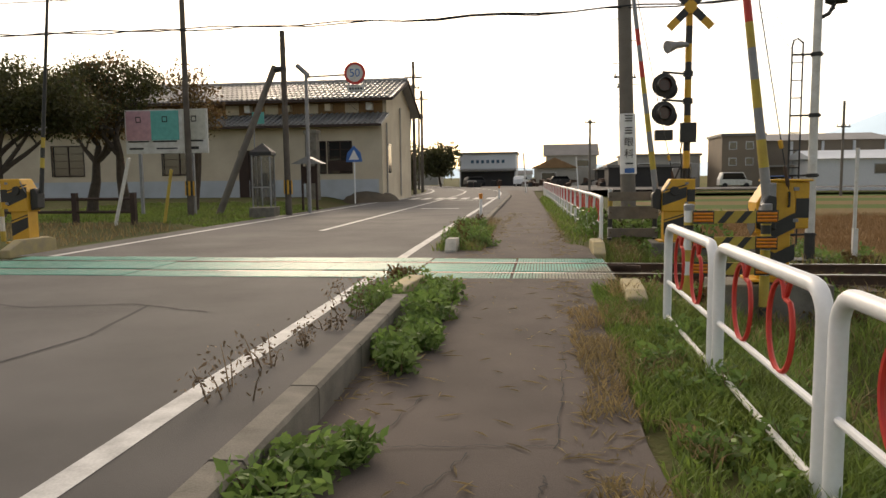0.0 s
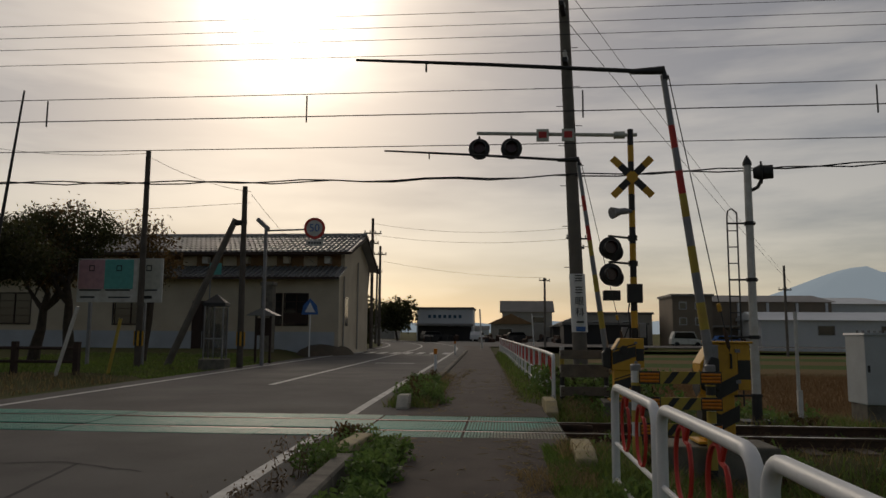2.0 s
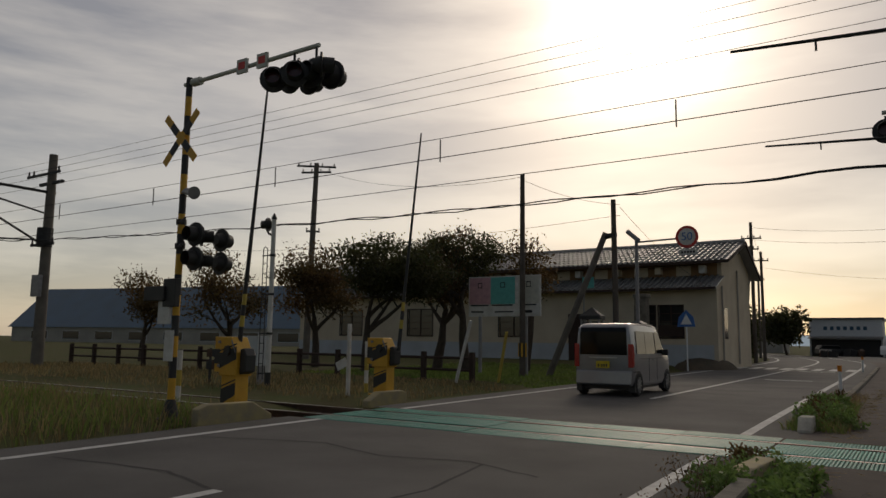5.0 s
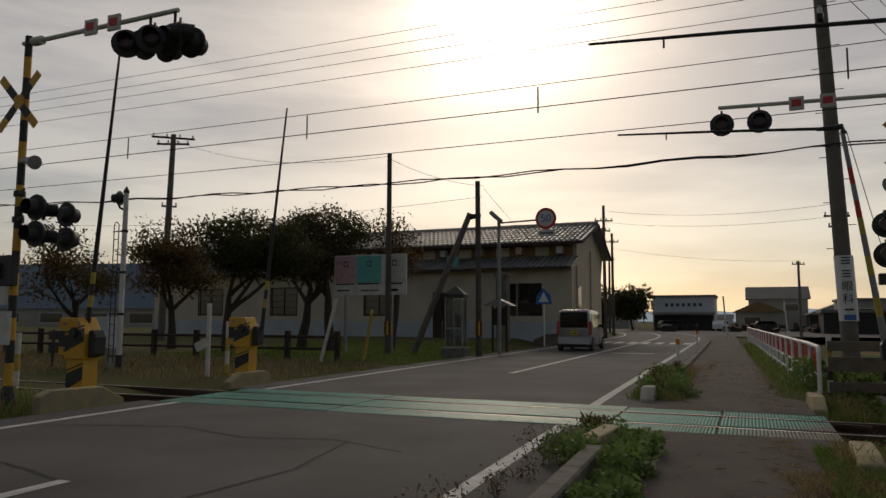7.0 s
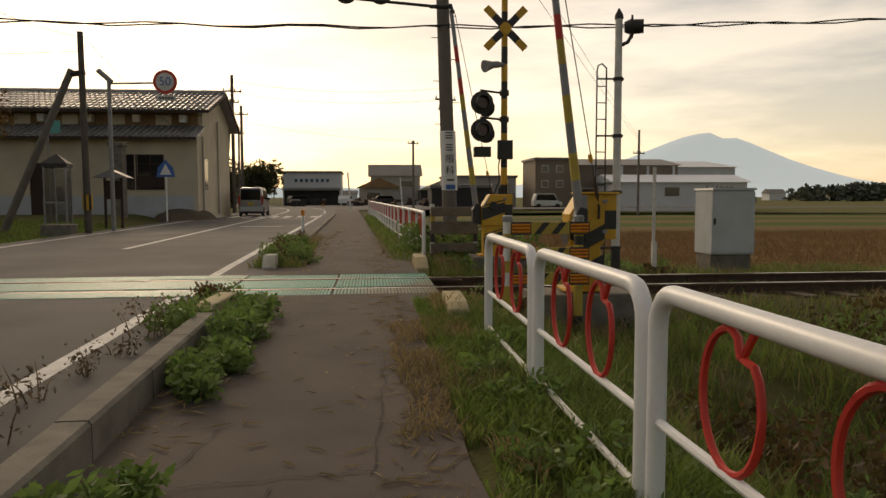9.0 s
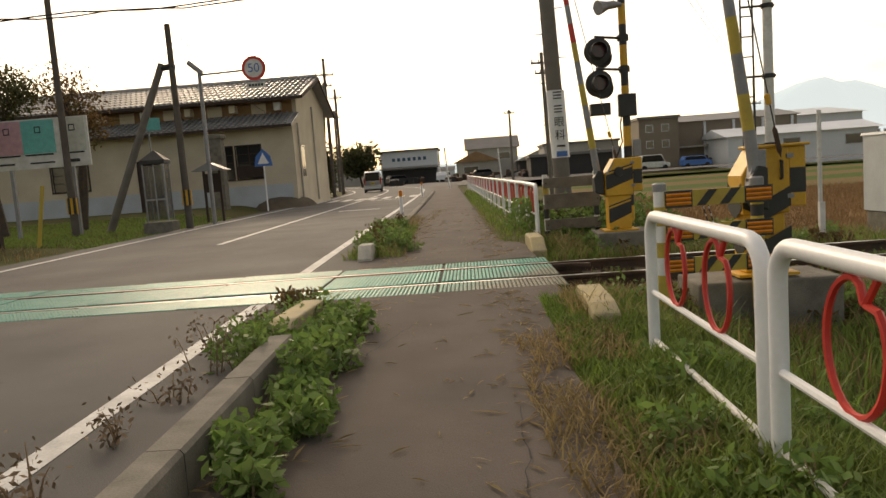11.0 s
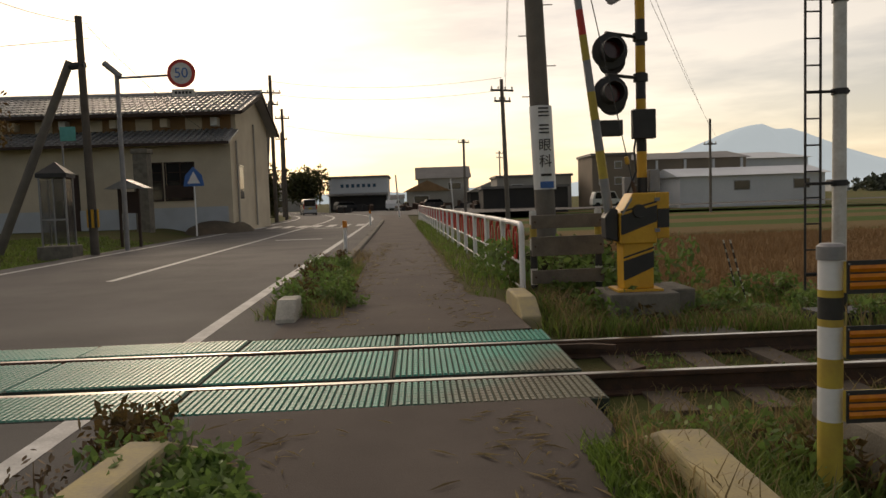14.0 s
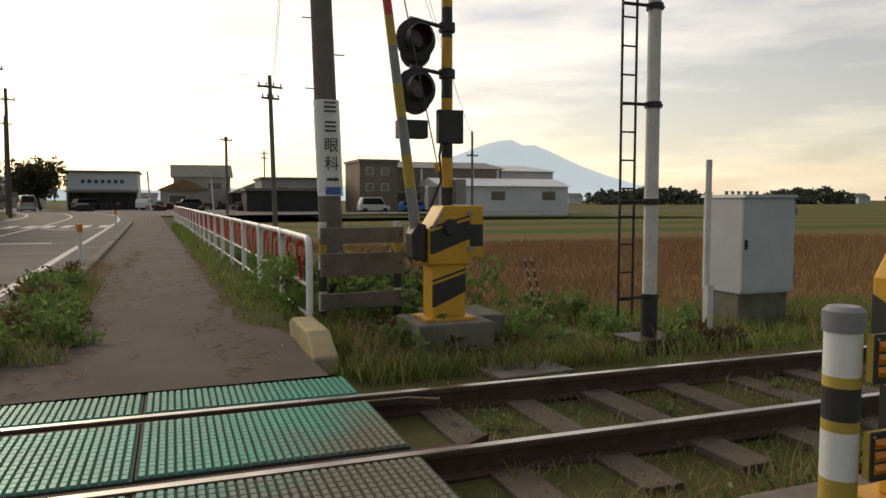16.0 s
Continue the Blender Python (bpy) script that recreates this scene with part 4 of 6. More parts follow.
thin_post((3.78, 2.5, -0.1), 1.75, "thin white marker post in the grass")
for k, (x, y) in enumerate(((2.98, 4.55), (3.05, 4.5))):
    t = thing("striped_stake", "thin black and white striped stake in the grass", "stake", (x, y, -0.3), group="striped stakes")
    b = B()
    b.bands((0, 0, 0), (-0.22, 0, 0.85), 0.010, [(i + (0.3 if i % 2 else 0)) / 14 for i in range(15)], 6)
    part("rod", b, [BLACK, IVORY], t)
b = B()
b.box(-0.35, 0.35, -0.22, 0.22, -0.1, 0.0)
slab = part("cover_slab", b, CONCRETE, None, "flat concrete cover slab beside the track", bevel=0.01, category="slab")
slab.matrix_world = pose(1.45, 1.95, -0.13, 0, 0, 6)


# ---- utility poles ----
def utility_pole(at, h, r0, r1, material, lean=(0, 0), arms=(), label="", band=False, brace=None, group="utility poles"):
    t = thing("utility_pole", label, "utility pole", at, group=group)
    b = B()
    b.tube([(0, 0, -0.5), (lean[0], lean[1], h)], [r0, r1], 16)
    part("shaft", b, material, t, smooth=True)
    for z, w, ang in arms:
        f = z / h
        m = pose(lean[0] * f, lean[1] * f, z, 0, 0, ang)
        c = B()
        c.box(-w, w, -0.05, 0.05, -0.05, 0.05, 0, m)
        part("crossarm", c, DARK, t)
        for k in range(4):
            x = -w * 0.9 + k * w * 0.6
            i = B()
            i.tube([m @ Vector((x, 0, 0.05)), m @ Vector((x, 0, 0.15)), m @ Vector((x, 0, 0.22))], [0.03, 0.055, 0.03], 8)
            part("insulator", i, WHITED, t, smooth=True)
    if band:
        for k in range(10):
            a = 2 * math.pi * k / 10
            c = B()
            c.tube([(math.cos(a) * (r0 + 0.008), math.sin(a) * (r0 + 0.008), 0.75), (math.cos(a) * (r0 + 0.006), math.sin(a) * (r0 + 0.006), 1.25)], 0.04, 4)
            part("sleeve_stripe", c, (YELLOW, BLACK)[k % 2], t, "stripe of the warning sleeve")
    if brace:
        c = B()
        c.tube([(brace[0], brace[1], -0.4), (brace[2] * 1.0, 0, brace[3])], [0.13, 0.11], 12)
        part("brace", c, POLE, t, "leaning brace pole", smooth=True)
        c = B()
        c.tube([(brace[2] - 0.05, 0, brace[3] - 0.15), (0.05, 0, brace[3] - 0.1)], 0.1, 8)
        part("collar", c, DARK, t)
    return t


ad_pole = utility_pole((0.78, 6.2, -0.2), 9.5, 0.165, 0.11, POLE, (-0.33, 0.0), ((7.4, 0.5, 80), (8.6, 0.7, 80)), "tall concrete utility pole with a wrapped clinic sign")
b = B()
for k in range(9):
    a0, a1 = math.pi * (1.0 + k / 9), math.pi * (1.0 + (k + 1) / 9)
    q = 0.17
    z0, z1 = 1.5, 2.75
    sx = lambda z: -0.33 * z / 9.5
    b.quad([(q * math.cos(a0) + sx(z0), q * math.sin(a0), z0), (q * math.cos(a1) + sx(z0), q * math.sin(a1), z0), (q * math.cos(a1) + sx(z1), q * math.sin(a1), z1), (q * math.cos(a0) + sx(z1), q * math.sin(a0), z1)], 0)
wrap = part("sign_wrap", b, WHITE, ad_pole, "white vertical sign wrapped round the pole", smooth=True)
lettering("眼", 0.2, "letter", BLACK, wrap, pose(-0.07, -0.176, 2.15, 90, 0, 0))
lettering("科", 0.2, "letter", BLACK, wrap, pose(-0.065, -0.176, 1.91, 90, 0, 0))
for z in (2.40, 2.65):
    for d in (-0.055, 0.0, 0.055):
        b = B()
        b.box(-0.15 - 0.01 * (z > 2.5), -0.005, -0.178, -0.172, z + d - 0.011, z + d + 0.011)
        part("writing_bar", b, BLACK, wrap, "dark bar of writing")
b = B()
b.box(-0.135, 0.02, -0.178, -0.172, 1.70, 1.735)
part("writing_bar", b, DARK, wrap)
b = B()
b.box(-0.15, 0.05, -0.178, -0.172, 1.52, 1.62)
part("blue_bar", b, BLUE, wrap, "blue bar at the foot of the sign")
for k in range(12):
    b = B()
    s = 1 if k % 2 else -1
    z = 2.9 + k * 0.45
    b.tube([(sx(z) + s * 0.12, 0, z), (sx(z) + s * 0.27, 0, z)], 0.008, 5)
    part("step_bolt", b, DARK, ad_pole)

utility_pole((-13.4, 14.5, 0.0), 7.6, 0.12, 0.085, WOODPOLE, (0.0, 0), (), "plain dark utility pole beside the billboard", True)
utility_pole((-10.2, 15.6, 0.0), 6.5, 0.12, 0.09, WOODPOLE, (-0.05, 0), (), "dark utility pole with a leaning brace and warning sleeve", True, (-2.85, 0.0, -0.35, 5.3))
utility_pole((-31.0, 21.4, 0.0), 11.7, 0.21, 0.14, POLE, (0.35, 0), ((11.5, 1.15, 40), (11.15, 0.9, 25), (7.6, 0.4, 40)), "tall concrete utility pole behind the trees")
utility_pole((3.9, 36.0, -0.4), 8.2, 0.14, 0.1, POLE, (-0.2, 0), ((7.6, 0.7, 20), (7.0, 0.5, 20)), "grey utility pole with transformer arms by the field")
utility_pole((3.2, 62.0, -0.3), 7.0, 0.13, 0.1, POLE, (0, 0), ((6.7, 0.6, 30),), "far utility pole with one crossarm")
utility_pole((12.0, 110.0, -0.3), 9.0, 0.13, 0.1, POLE, (0, 0), ((8.6, 0.7, 30), (7.9, 0.6, 30)), "far utility pole with two crossarms")
utility_pole((24.5, 58.0, -0.7), 8.2, 0.12, 0.1, POLE, (0, 0), ((6.0, 0.6, 10),), "grey utility pole in front of the white barn")
utility_pole((-11.25, 47.0, 0.0), 10.3, 0.15, 0.11, WOODPOLE, (0, 0), ((9.1, 0.7, 20), (8.3, 0.5, 20)), "dark utility pole past the storehouse", False, (-0.2, -3.0, -0.1, 8.5))
utility_pole((-12.5, 58.0, 0.0), 9.4, 0.15, 0.11, WOODPOLE, (0, 0), ((8.6, 0.6, 20),), "dark utility pole along the bend")
utility_pole((-15.3, 72.0, 0.0), 8.8, 0.15, 0.11, WOODPOLE, (0.1, 0), ((8.1, 0.6, 20),), "dark utility pole along the bend")


def catenary_pole(at, label):
    t = thing("catenary_pole", label, "catenary pole", at)
    b = B()
    b.tube([(0, 0, -0.3), (0, 0, 9.0)], [0.25, 0.17], 14)
    part("shaft", b, POLE, t, smooth=True)
    b = B()
    b.box(-0.9, 0.9, -0.06, 0.06, 7.7, 7.82)
    b.box(-0.06, 0.06, -2.8, 0.2, 7.3, 7.4)
    b.tube([(0, 0, 5.0), (0, -3.2, 6.6), (0, -3.2, 7.3)], 0.05, 8)
    b.tube([(0, 0, 6.4), (0, -2.8, 6.9)], 0.04, 8)
    b.tube([(0, 0, 5.3), (0, -6.0, 4.85)], 0.035, 8)
    b.tube([(0, -5.93, 4.9), (0, -5.93, 4.4)], 0.02, 6)
    part("cantilever", b, DARK, t, "dark steel brackets")
    b = B()
    b.box(-0.3, 0.3, -0.35, -0.2, 2.9, 3.8)
    part("box", b, GREY, t, "grey switch box")
    return t


cat = catenary_pole((-31.8, 6.5, 0.0), "concrete catenary pole with steel brackets")
for x0, x1, h in ((-1.7, 0.9, 0.85), (-0.95, 0.85, 3.9)):
    b = B()
    b.box(x0, x1, -0.2, -0.13, 9.0 - h - 0.05, 9.0 - h + 0.05)
    for x in (x0 + 0.1, x1 - 0.1, x0 + 0.5):
        b.tube([(x, -0.16, 9.0 - h + 0.05), (x, -0.16, 9.0 - h + 0.25)], [0.05, 0.03], 8)
    part("crossarm", b, DARK, cat, "dark crossarm with insulators")
b = B()
b.tube([(0.0, -0.1, 9.0 - 4.0), (0.0, -0.1, 9.0 - 3.2)], 0.32, 12)
part("transformer", b, DARK, cat, "dark drum transformer")


# ---- overhead wires ----
def wire(name, label, pts, r=0.012, sag=0.0, group="overhead wires"):
    b = B()
    full = []
    for p, q in zip(pts[:-1], pts[1:]):
        for i in range(13):
            a = i / 12
            v = Vector(p).lerp(Vector(q), a)
            v.z -= 4 * sag * a * (1 - a)
            full.append(v)
    b.tube(full, r, 5)
    return part(name, b, WIRE, None, label, category="wire", group=group)


for y, z, r in ((0.57, 4.8, 0.006), (0.57, 4.46, 0.008), (3.2, 6.4, 0.006), (3.4, 6.8, 0.006), (4.1, 7.35, 0.006), (4.4, 7.75, 0.006), (4.6, 5.05, 0.009)):
    last = wire("overhead_wire", "black wire strung along the railway", [(-70, y, z + 0.3), (-34, y, z + 0.05), (16, y, z + 0.1), (70, y, z + 0.2)], r, 0.12)
    if z == 4.8:
        CATENARY = last
for i in range(13):
    b = B()
    x = -3.8 + (i - 6) * 4.03
    b.tube([(x, 0.57, 4.34), (x, 0.57, 4.74)], 0.012, 5)
    part("dropper", b, WIRE, CATENARY)
for k in range(2):
    b = B()
    pts = [(x, 6.0 + k * 0.1, 4.62 + 0.0016 * (x + 6) ** 2 * (1 if x > -6 else 0.6) + 0.035 * math.sin(x * (2.1 + 0.4 * k) + k)) for x in np.arange(-46, 46, 0.7)]
    b.tube(pts, 0.016, 5)
    part("telephone_cable", b, WIRE, None, "twisted black telephone cable", category="cable", group="telephone cables")
for p, q, s in (((-11.25, 47, 9.9), (3.7, 36, 7.9), 0.5), ((-11.25, 47, 9.0), (3.7, 36, 7.2), 0.45), ((-11.25, 47, 9.9), (-12.5, 58, 8.9), 0.2), ((-12.5, 58, 8.0), (3.2, 62, 6.7), 0.4), ((-10, 15.6, 6.3), (-13.4, 14.5, 7.4), 0.2), ((-10, 15.6, 6.2), (-10.6, 30.2, 4.5), 0.3), ((-10, 15.6, 5.9), (-45, 22, 7.5), 0.6), ((0.45, 6.2, 9.0), (3.9, 36, 7.9), 0.4), ((0.45, 6.2, 8.2), (3.9, 36, 7.3), 0.4), ((-30.7, 21.4, 11.4), (-13.4, 14.5, 7.5), 0.7), ((0.45, 6.2, 9.2), (24.5, 58, 6.8), 0.3), ((0.45, 6.2, 8.4), (25, 58, 6.0), 0.3)):
    wire("service_wire", "thin black service wire", [p, q], 0.01 if p[1] > 40 else 0.008, s, "service wires")


# ---- plank barrier before the pole ----
def plank_barrier():
    t = thing("plank_barrier", "weathered boards nailed across banded posts", "barrier", (0.55, 3.85, -0.25), 5)
    for x in (-0.40, 0.40):
        banded("post_band", t, (x, 0, -0.1), (x, 0, 1.28), 0.042, [0, 0.12, 0.22, 0.36, 0.5, 0.66, 0.76, 0.88, 1.0], (BLACK, YELLOWD, BLACK, WHITED, BLACK, WHITED, YELLOWD, WHITED))
    for z, h in ((1.145, 0.08), (0.855, 0.115), (0.49, 0.08)):
        b = B()
        b.box(-0.44, 0.44, -0.085, -0.045, z - h, z + h)
        part("board", b, WOOD, t, "grey weathered board", bevel=0.006)
        for x in (-0.40, 0.40):
            k = B()
            k.tube([(x, -0.085, z), (x, -0.094, z)], 0.012, 8)
            part("bolt", k, RUST, t)


plank_barrier()


def delineator(at):
    t = thing("delineator", "white delineator post with an orange reflector", "delineator", at)
    b = B()
    b.tube([(0, 0, 0), (0, 0, 0.62)], [0.045, 0.04], 12)
    part("post", b, WHITE, t, smooth=True)
    b = B()
    b.tube([(0, 0, 0.62), (0, 0, 0.78)], 0.055, 12)
    part("reflector", b, ORANGE, t, "orange reflector head", smooth=True)


delineator((-2.95, 12.4, 0.0))
delineator((-3.7, 33.0, 0.0))
for y in (50.0, 64.0):
    t = thing("sign_post", "thin white sign post beside the footpath", "post", (-2.6 if y < 60 else 2.2, y, 0), group="far posts")
    b = B()
    b.tube([(0, 0, 0), (-0.2, 0, 3.2)], 0.06, 8)
    part("pole", b, WHITE, t, smooth=True)


# ---- left of the road: billboard, booth, signs, fence ----
def billboard():
    t = thing("billboard", "weathered three-panel billboard in pink, turquoise and ivory on steel legs", "billboard", (-14.4, 14.9, 0.1))
    for x in (-1.1, 0.9):
        b = B()
        b.box(x - 0.05, x + 0.05, 0.05, 0.15, -0.3, 2.3)
        part("leg", b, GREY, t)
    b = B()
    b.box(-1.58, 1.55, 0.0, 0.06, 2.15, 3.7)
    part("board", b, WHITED, t)
    for x0, x1, m in ((-1.54, -0.58, PINK), (-0.58, 0.48, CYAN), (0.62, 1.48, IVORY)):
        b = B()
        b.box(x0, x1, -0.012, 0.0, 2.62, 3.66)
        p = part("panel", b, m, t, "faded coloured panel")
        xc = (x0 + x1) / 2
        for bx0, bx1, bz0, bz1 in ((x0 + 0.06, x1 - 0.1, 2.555, 2.605), (xc - 0.1, xc + 0.1, 3.25, 3.285), (xc - 0.1, xc + 0.1, 3.425, 3.46), (xc - 0.1, xc - 0.07, 3.285, 3.425), (xc + 0.07, xc + 0.1, 3.285, 3.425)):
            c = B()
            c.box(bx0, bx1, -0.018, -0.012, bz0, bz1)
            part("writing_bar", c, DARK, p)
    for bx0, bx1, bz0, bz1 in ((-1.45, -0.9, 2.3, 2.36), (-0.4, 0.4, 2.3, 2.35), (0.85, 1.2, 2.28, 2.38)):
        b = B()
        b.box(bx0, bx1, -0.01, 0.0, bz0, bz1)
        part("writing_bar", b, DARK, t)


billboard()


def phone_booth():
    t = thing("phone_booth", "glazed telephone booth with a pointed dark roof on a concrete base", "phone booth", (-11.0, 15.3, 0.12), 8)
    t.scale = (0.74, 0.74, 0.96)
    b = B()
    b.box(-0.6, 0.6, -0.6, 0.6, -0.3, 0.18)
    part("base", b, CONCRETE, t, bevel=0.02)
    for x in (-0.43, 0.43):
        for y in (-0.43, 0.43):
            b = B()
            b.box(x - 0.03, x + 0.03, y - 0.03, y + 0.03, 0.18, 2.1)
            part("corner_post", b, GREY, t)
    for x0, x1, y0, y1 in ((-0.4, 0.4, -0.435, -0.425), (-0.4, 0.4, 0.425, 0.435), (-0.435, -0.425, -0.4, 0.4), (0.425, 0.435, -0.4, 0.4)):
        b = B()
        b.box(x0, x1, y0, y1, 0.25, 2.05)
        part("pane", b, BOOTHGLASS, t, "dusky glass pane")
    b = B()
    b.box(0.0, 0.05, -0.455, -0.435, 0.2, 2.08)
    b.box(-0.4, 0.4, -0.45, -0.436, 0.9, 0.95)
    part("door_frame", b, GREY, t, "pale door frame")
    b = B()
    b.box(-0.2, 0.2, 0.1, 0.38, 0.95, 1.05)
    b.box(-0.14, 0.14, 0.15, 0.38, 1.05, 1.45)
    part("telephone", b, DARK, t, "telephone on a shelf")
    b = B()
    n = len(b.v)
    b.box(-0.52, 0.52, -0.52, 0.52, 2.1, 2.22)
    for k in range(4):
        c = [(-0.52, -0.52, 2.22), (0.52, -0.52, 2.22), (0.52, 0.52, 2.22), (-0.52, 0.52, 2.22)]
        b.quad([c[k], c[(k + 1) % 4], (0, 0, 2.56)])
    part("roof", b, DARK, t, "dark pyramid roof")


phone_booth()


def speed_sign():
    t = thing("speed_sign", "overhead fifty speed limit sign on a steel arm", "road sign", (-9.95, 17.2, 0.1))
    b = B()
    b.tube([(0, 0, -0.3), (0, 0, 5.2)], [0.075, 0.065], 12)
    part("post", b, GREY, t, smooth=True)
    b = B()
    b.tube([(0, 0, 5.0), (1.8, 0, 5.05)], 0.035, 8)
    b.tube([(-0.35, 0, 5.45), (0.1, 0, 5.05)], 0.09, 8)
    part("arm", b, GREY, t, smooth=True)
    b = B()
    b.tube([(1.9, -0.03, 5.08), (1.9, -0.06, 5.08)], 0.41, 32)
    disc = part("disc", b, RED, t, "red-rimmed round disc")
    b = B()
    b.tube([(1.9, -0.055, 5.08), (1.9, -0.064, 5.08)], 0.31, 32)
    part("disc_face", b, WHITED, disc, "white face")
    lettering("50", 0.42, "digits", BLUE, disc, pose(1.9, -0.067, 5.08, 90, 0, 0))
    b = B()
    b.box(1.6, 2.25, -0.05, -0.03, 4.42, 4.62)
    sub = part("sub_plate", b, WHITED, t, "small plate under the disc")
    c = B()
    for k in range(5):
        c.box(1.68 + k * 0.105, 1.75 + k * 0.105, -0.056, -0.05, 4.48, 4.56)
    part("writing_bars", c, DARK, sub)


speed_sign()


def pedestrian_sign():
    t = thing("crossing_sign", "blue pentagon pedestrian crossing sign on a white post", "road sign", (-10.35, 25.4, 0.35))
    b = B()
    b.tube([(0, 0, -0.3), (0, 0, 2.35)], 0.035, 8)
    part("post", b, WHITE, t, smooth=True)
    b = B()
    b.prism([(-0.42, 1.75), (0.42, 1.75), (0.34, 2.2), (0, 2.55), (-0.34, 2.2)], "y", -0.03, -0.05)
    part("plate", b, BLUE, t, "blue plate")
    b = B()
    b.prism([(-0.26, 1.86), (0.26, 1.86), (0, 2.36)], "y", -0.051, -0.056)
    part("triangle", b, WHITE, t, "white triangle")


pedestrian_sign()


def stone_pillar():
    t = thing("gate_pillar", "weathered stone gate pillar with a cap", "pillar", (-13.0, 27.0, 0.3))
    b = B()
    b.box(-0.3, 0.3, -0.3, 0.3, -0.3, 3.3)
    part("shaft", b, CONCRETE, t, bevel=0.03)
    b = B()
    b.box(-0.36, 0.36, -0.36, 0.36, 3.3, 3.5)
    part("cap", b, CONCRETE, t, bevel=0.03)


stone_pillar()


def notice_stand():
    t = thing("notice_stand", "small roofed notice stand on wooden posts", "notice stand", (-10.6, 19.2, 0.2))
    for x in (-0.3, 0.3):
        b = B()
        b.box(x - 0.04, x + 0.04, -0.04, 0.04, -0.2, 1.7)
        part("post", b, DARKWOOD, t)
    b = B()
    b.prism([(-0.65, 1.7), (0.65, 1.7), (0.0, 2.0)], "y", 0.35, -0.35)
    part("roof", b, ROOFT, t, "little pitched roof")
    b = B()
    b.box(-0.3, 0.3, -0.03, 0.03, 0.9, 1.6)
    part("panel", b, DARKWOOD, t)


notice_stand()


def rail_fence():
    t = thing("rail_fence", "low dark timber rail fence along the station yard", "fence", (0, 0, 0))
    p0, p1 = Vector((-34, 9.2, 0.05)), Vector((-12.6, 9.6, 0.05))
    n = 13
    for i in range(n):
        p = p0.lerp(p1, i / (n - 1))
        b = B()
        b.box(p.x - 0.07, p.x + 0.07, p.y - 0.07, p.y + 0.07, -0.3, 0.95)
        part("post", b, DARKWOOD, t)
    for z in (0.35, 0.72):
        b = B()
        b.tube([p0 + Vector((0, 0, z)), p1 + Vector((0, 0, z))], 0.045, 6)
        part("rail", b, DARKWOOD, t)


rail_fence()

for at, lean, h, mats, label in (
    ((-12.3, 10.6, 0.0), 0.35, 1.6, [YELLOWD, YELLOWD], "leaning yellow guy-wire guard"),
    ((-12.9, 9.0, 0.0), 0.6, 1.9, [WHITED, WHITED], "leaning weathered white stake"),
    ((-12.4, 4.3, 0.0), 0.0, 1.25, [YELLOWD, WHITED], "short post in yellow and white bands"),
    ((-12.6, -0.9, -0.1), 0.0, 1.15, [YELLOWD, WHITED], "short banded post beside the track"),
    ((-12.2, 3.4, 0.0), 0.0, 1.65, [WHITED, WHITED], "white kilometre post with a small plate"),
):
    t = thing("stake", label, "post", at)
    b = B()
    b.bands((0, 0, -0.3), (lean, 0, h), 0.05, [0, 0.35, 0.55, 0.75, 1.0], 8)
    part("rod", b, mats, t, smooth=True)
    if "kilometre" in label:
        c = B()
        c.box(0.0, 0.32, -0.07, -0.05, 0.62, 0.82, 0, pose(0, 0, 0.0, 0, -25, 0))
        part("plate", c, WHITED, t)


def work_sign():
    t = thing("work_barricade", "rusty orange and black barricade board by the fence", "barricade", (-17.5, 4.2, 0.0))
    for k, z in enumerate((0.75, 0.4)):
        b = B()
        for i in range(6):
            b.box(-0.7 + i * 0.235, -0.7 + (i + 1) * 0.235, -0.02, 0.02, z, z + 0.22, (i + k) % 2)
        part("board", b, [RUST, DARK], t)
    for x in (-0.6, 0.6):
        b = B()
        b.box(x - 0.03, x + 0.03, 0.02, 0.06, -0.1, 1.0)
        part("leg", b, DARK, t)


work_sign()


def wall_box(at, label):
    t = thing("equipment_box", label, "equipment box", at)
    b = B()
    b.box(-0.4, 0.4, -0.25, 0.25, 0.55, 1.35)
    part("body", b, CABINET, t, bevel=0.01)
    for x in (-0.3, 0.3):
        b = B()
        b.box(x - 0.04, x + 0.04, -0.1, 0.1, -0.2, 0.55)
        part("leg", b, GREY, t)


wall_box((-16.5, 4.4, 0.0), "pale grey equipment box on legs beside the mast")


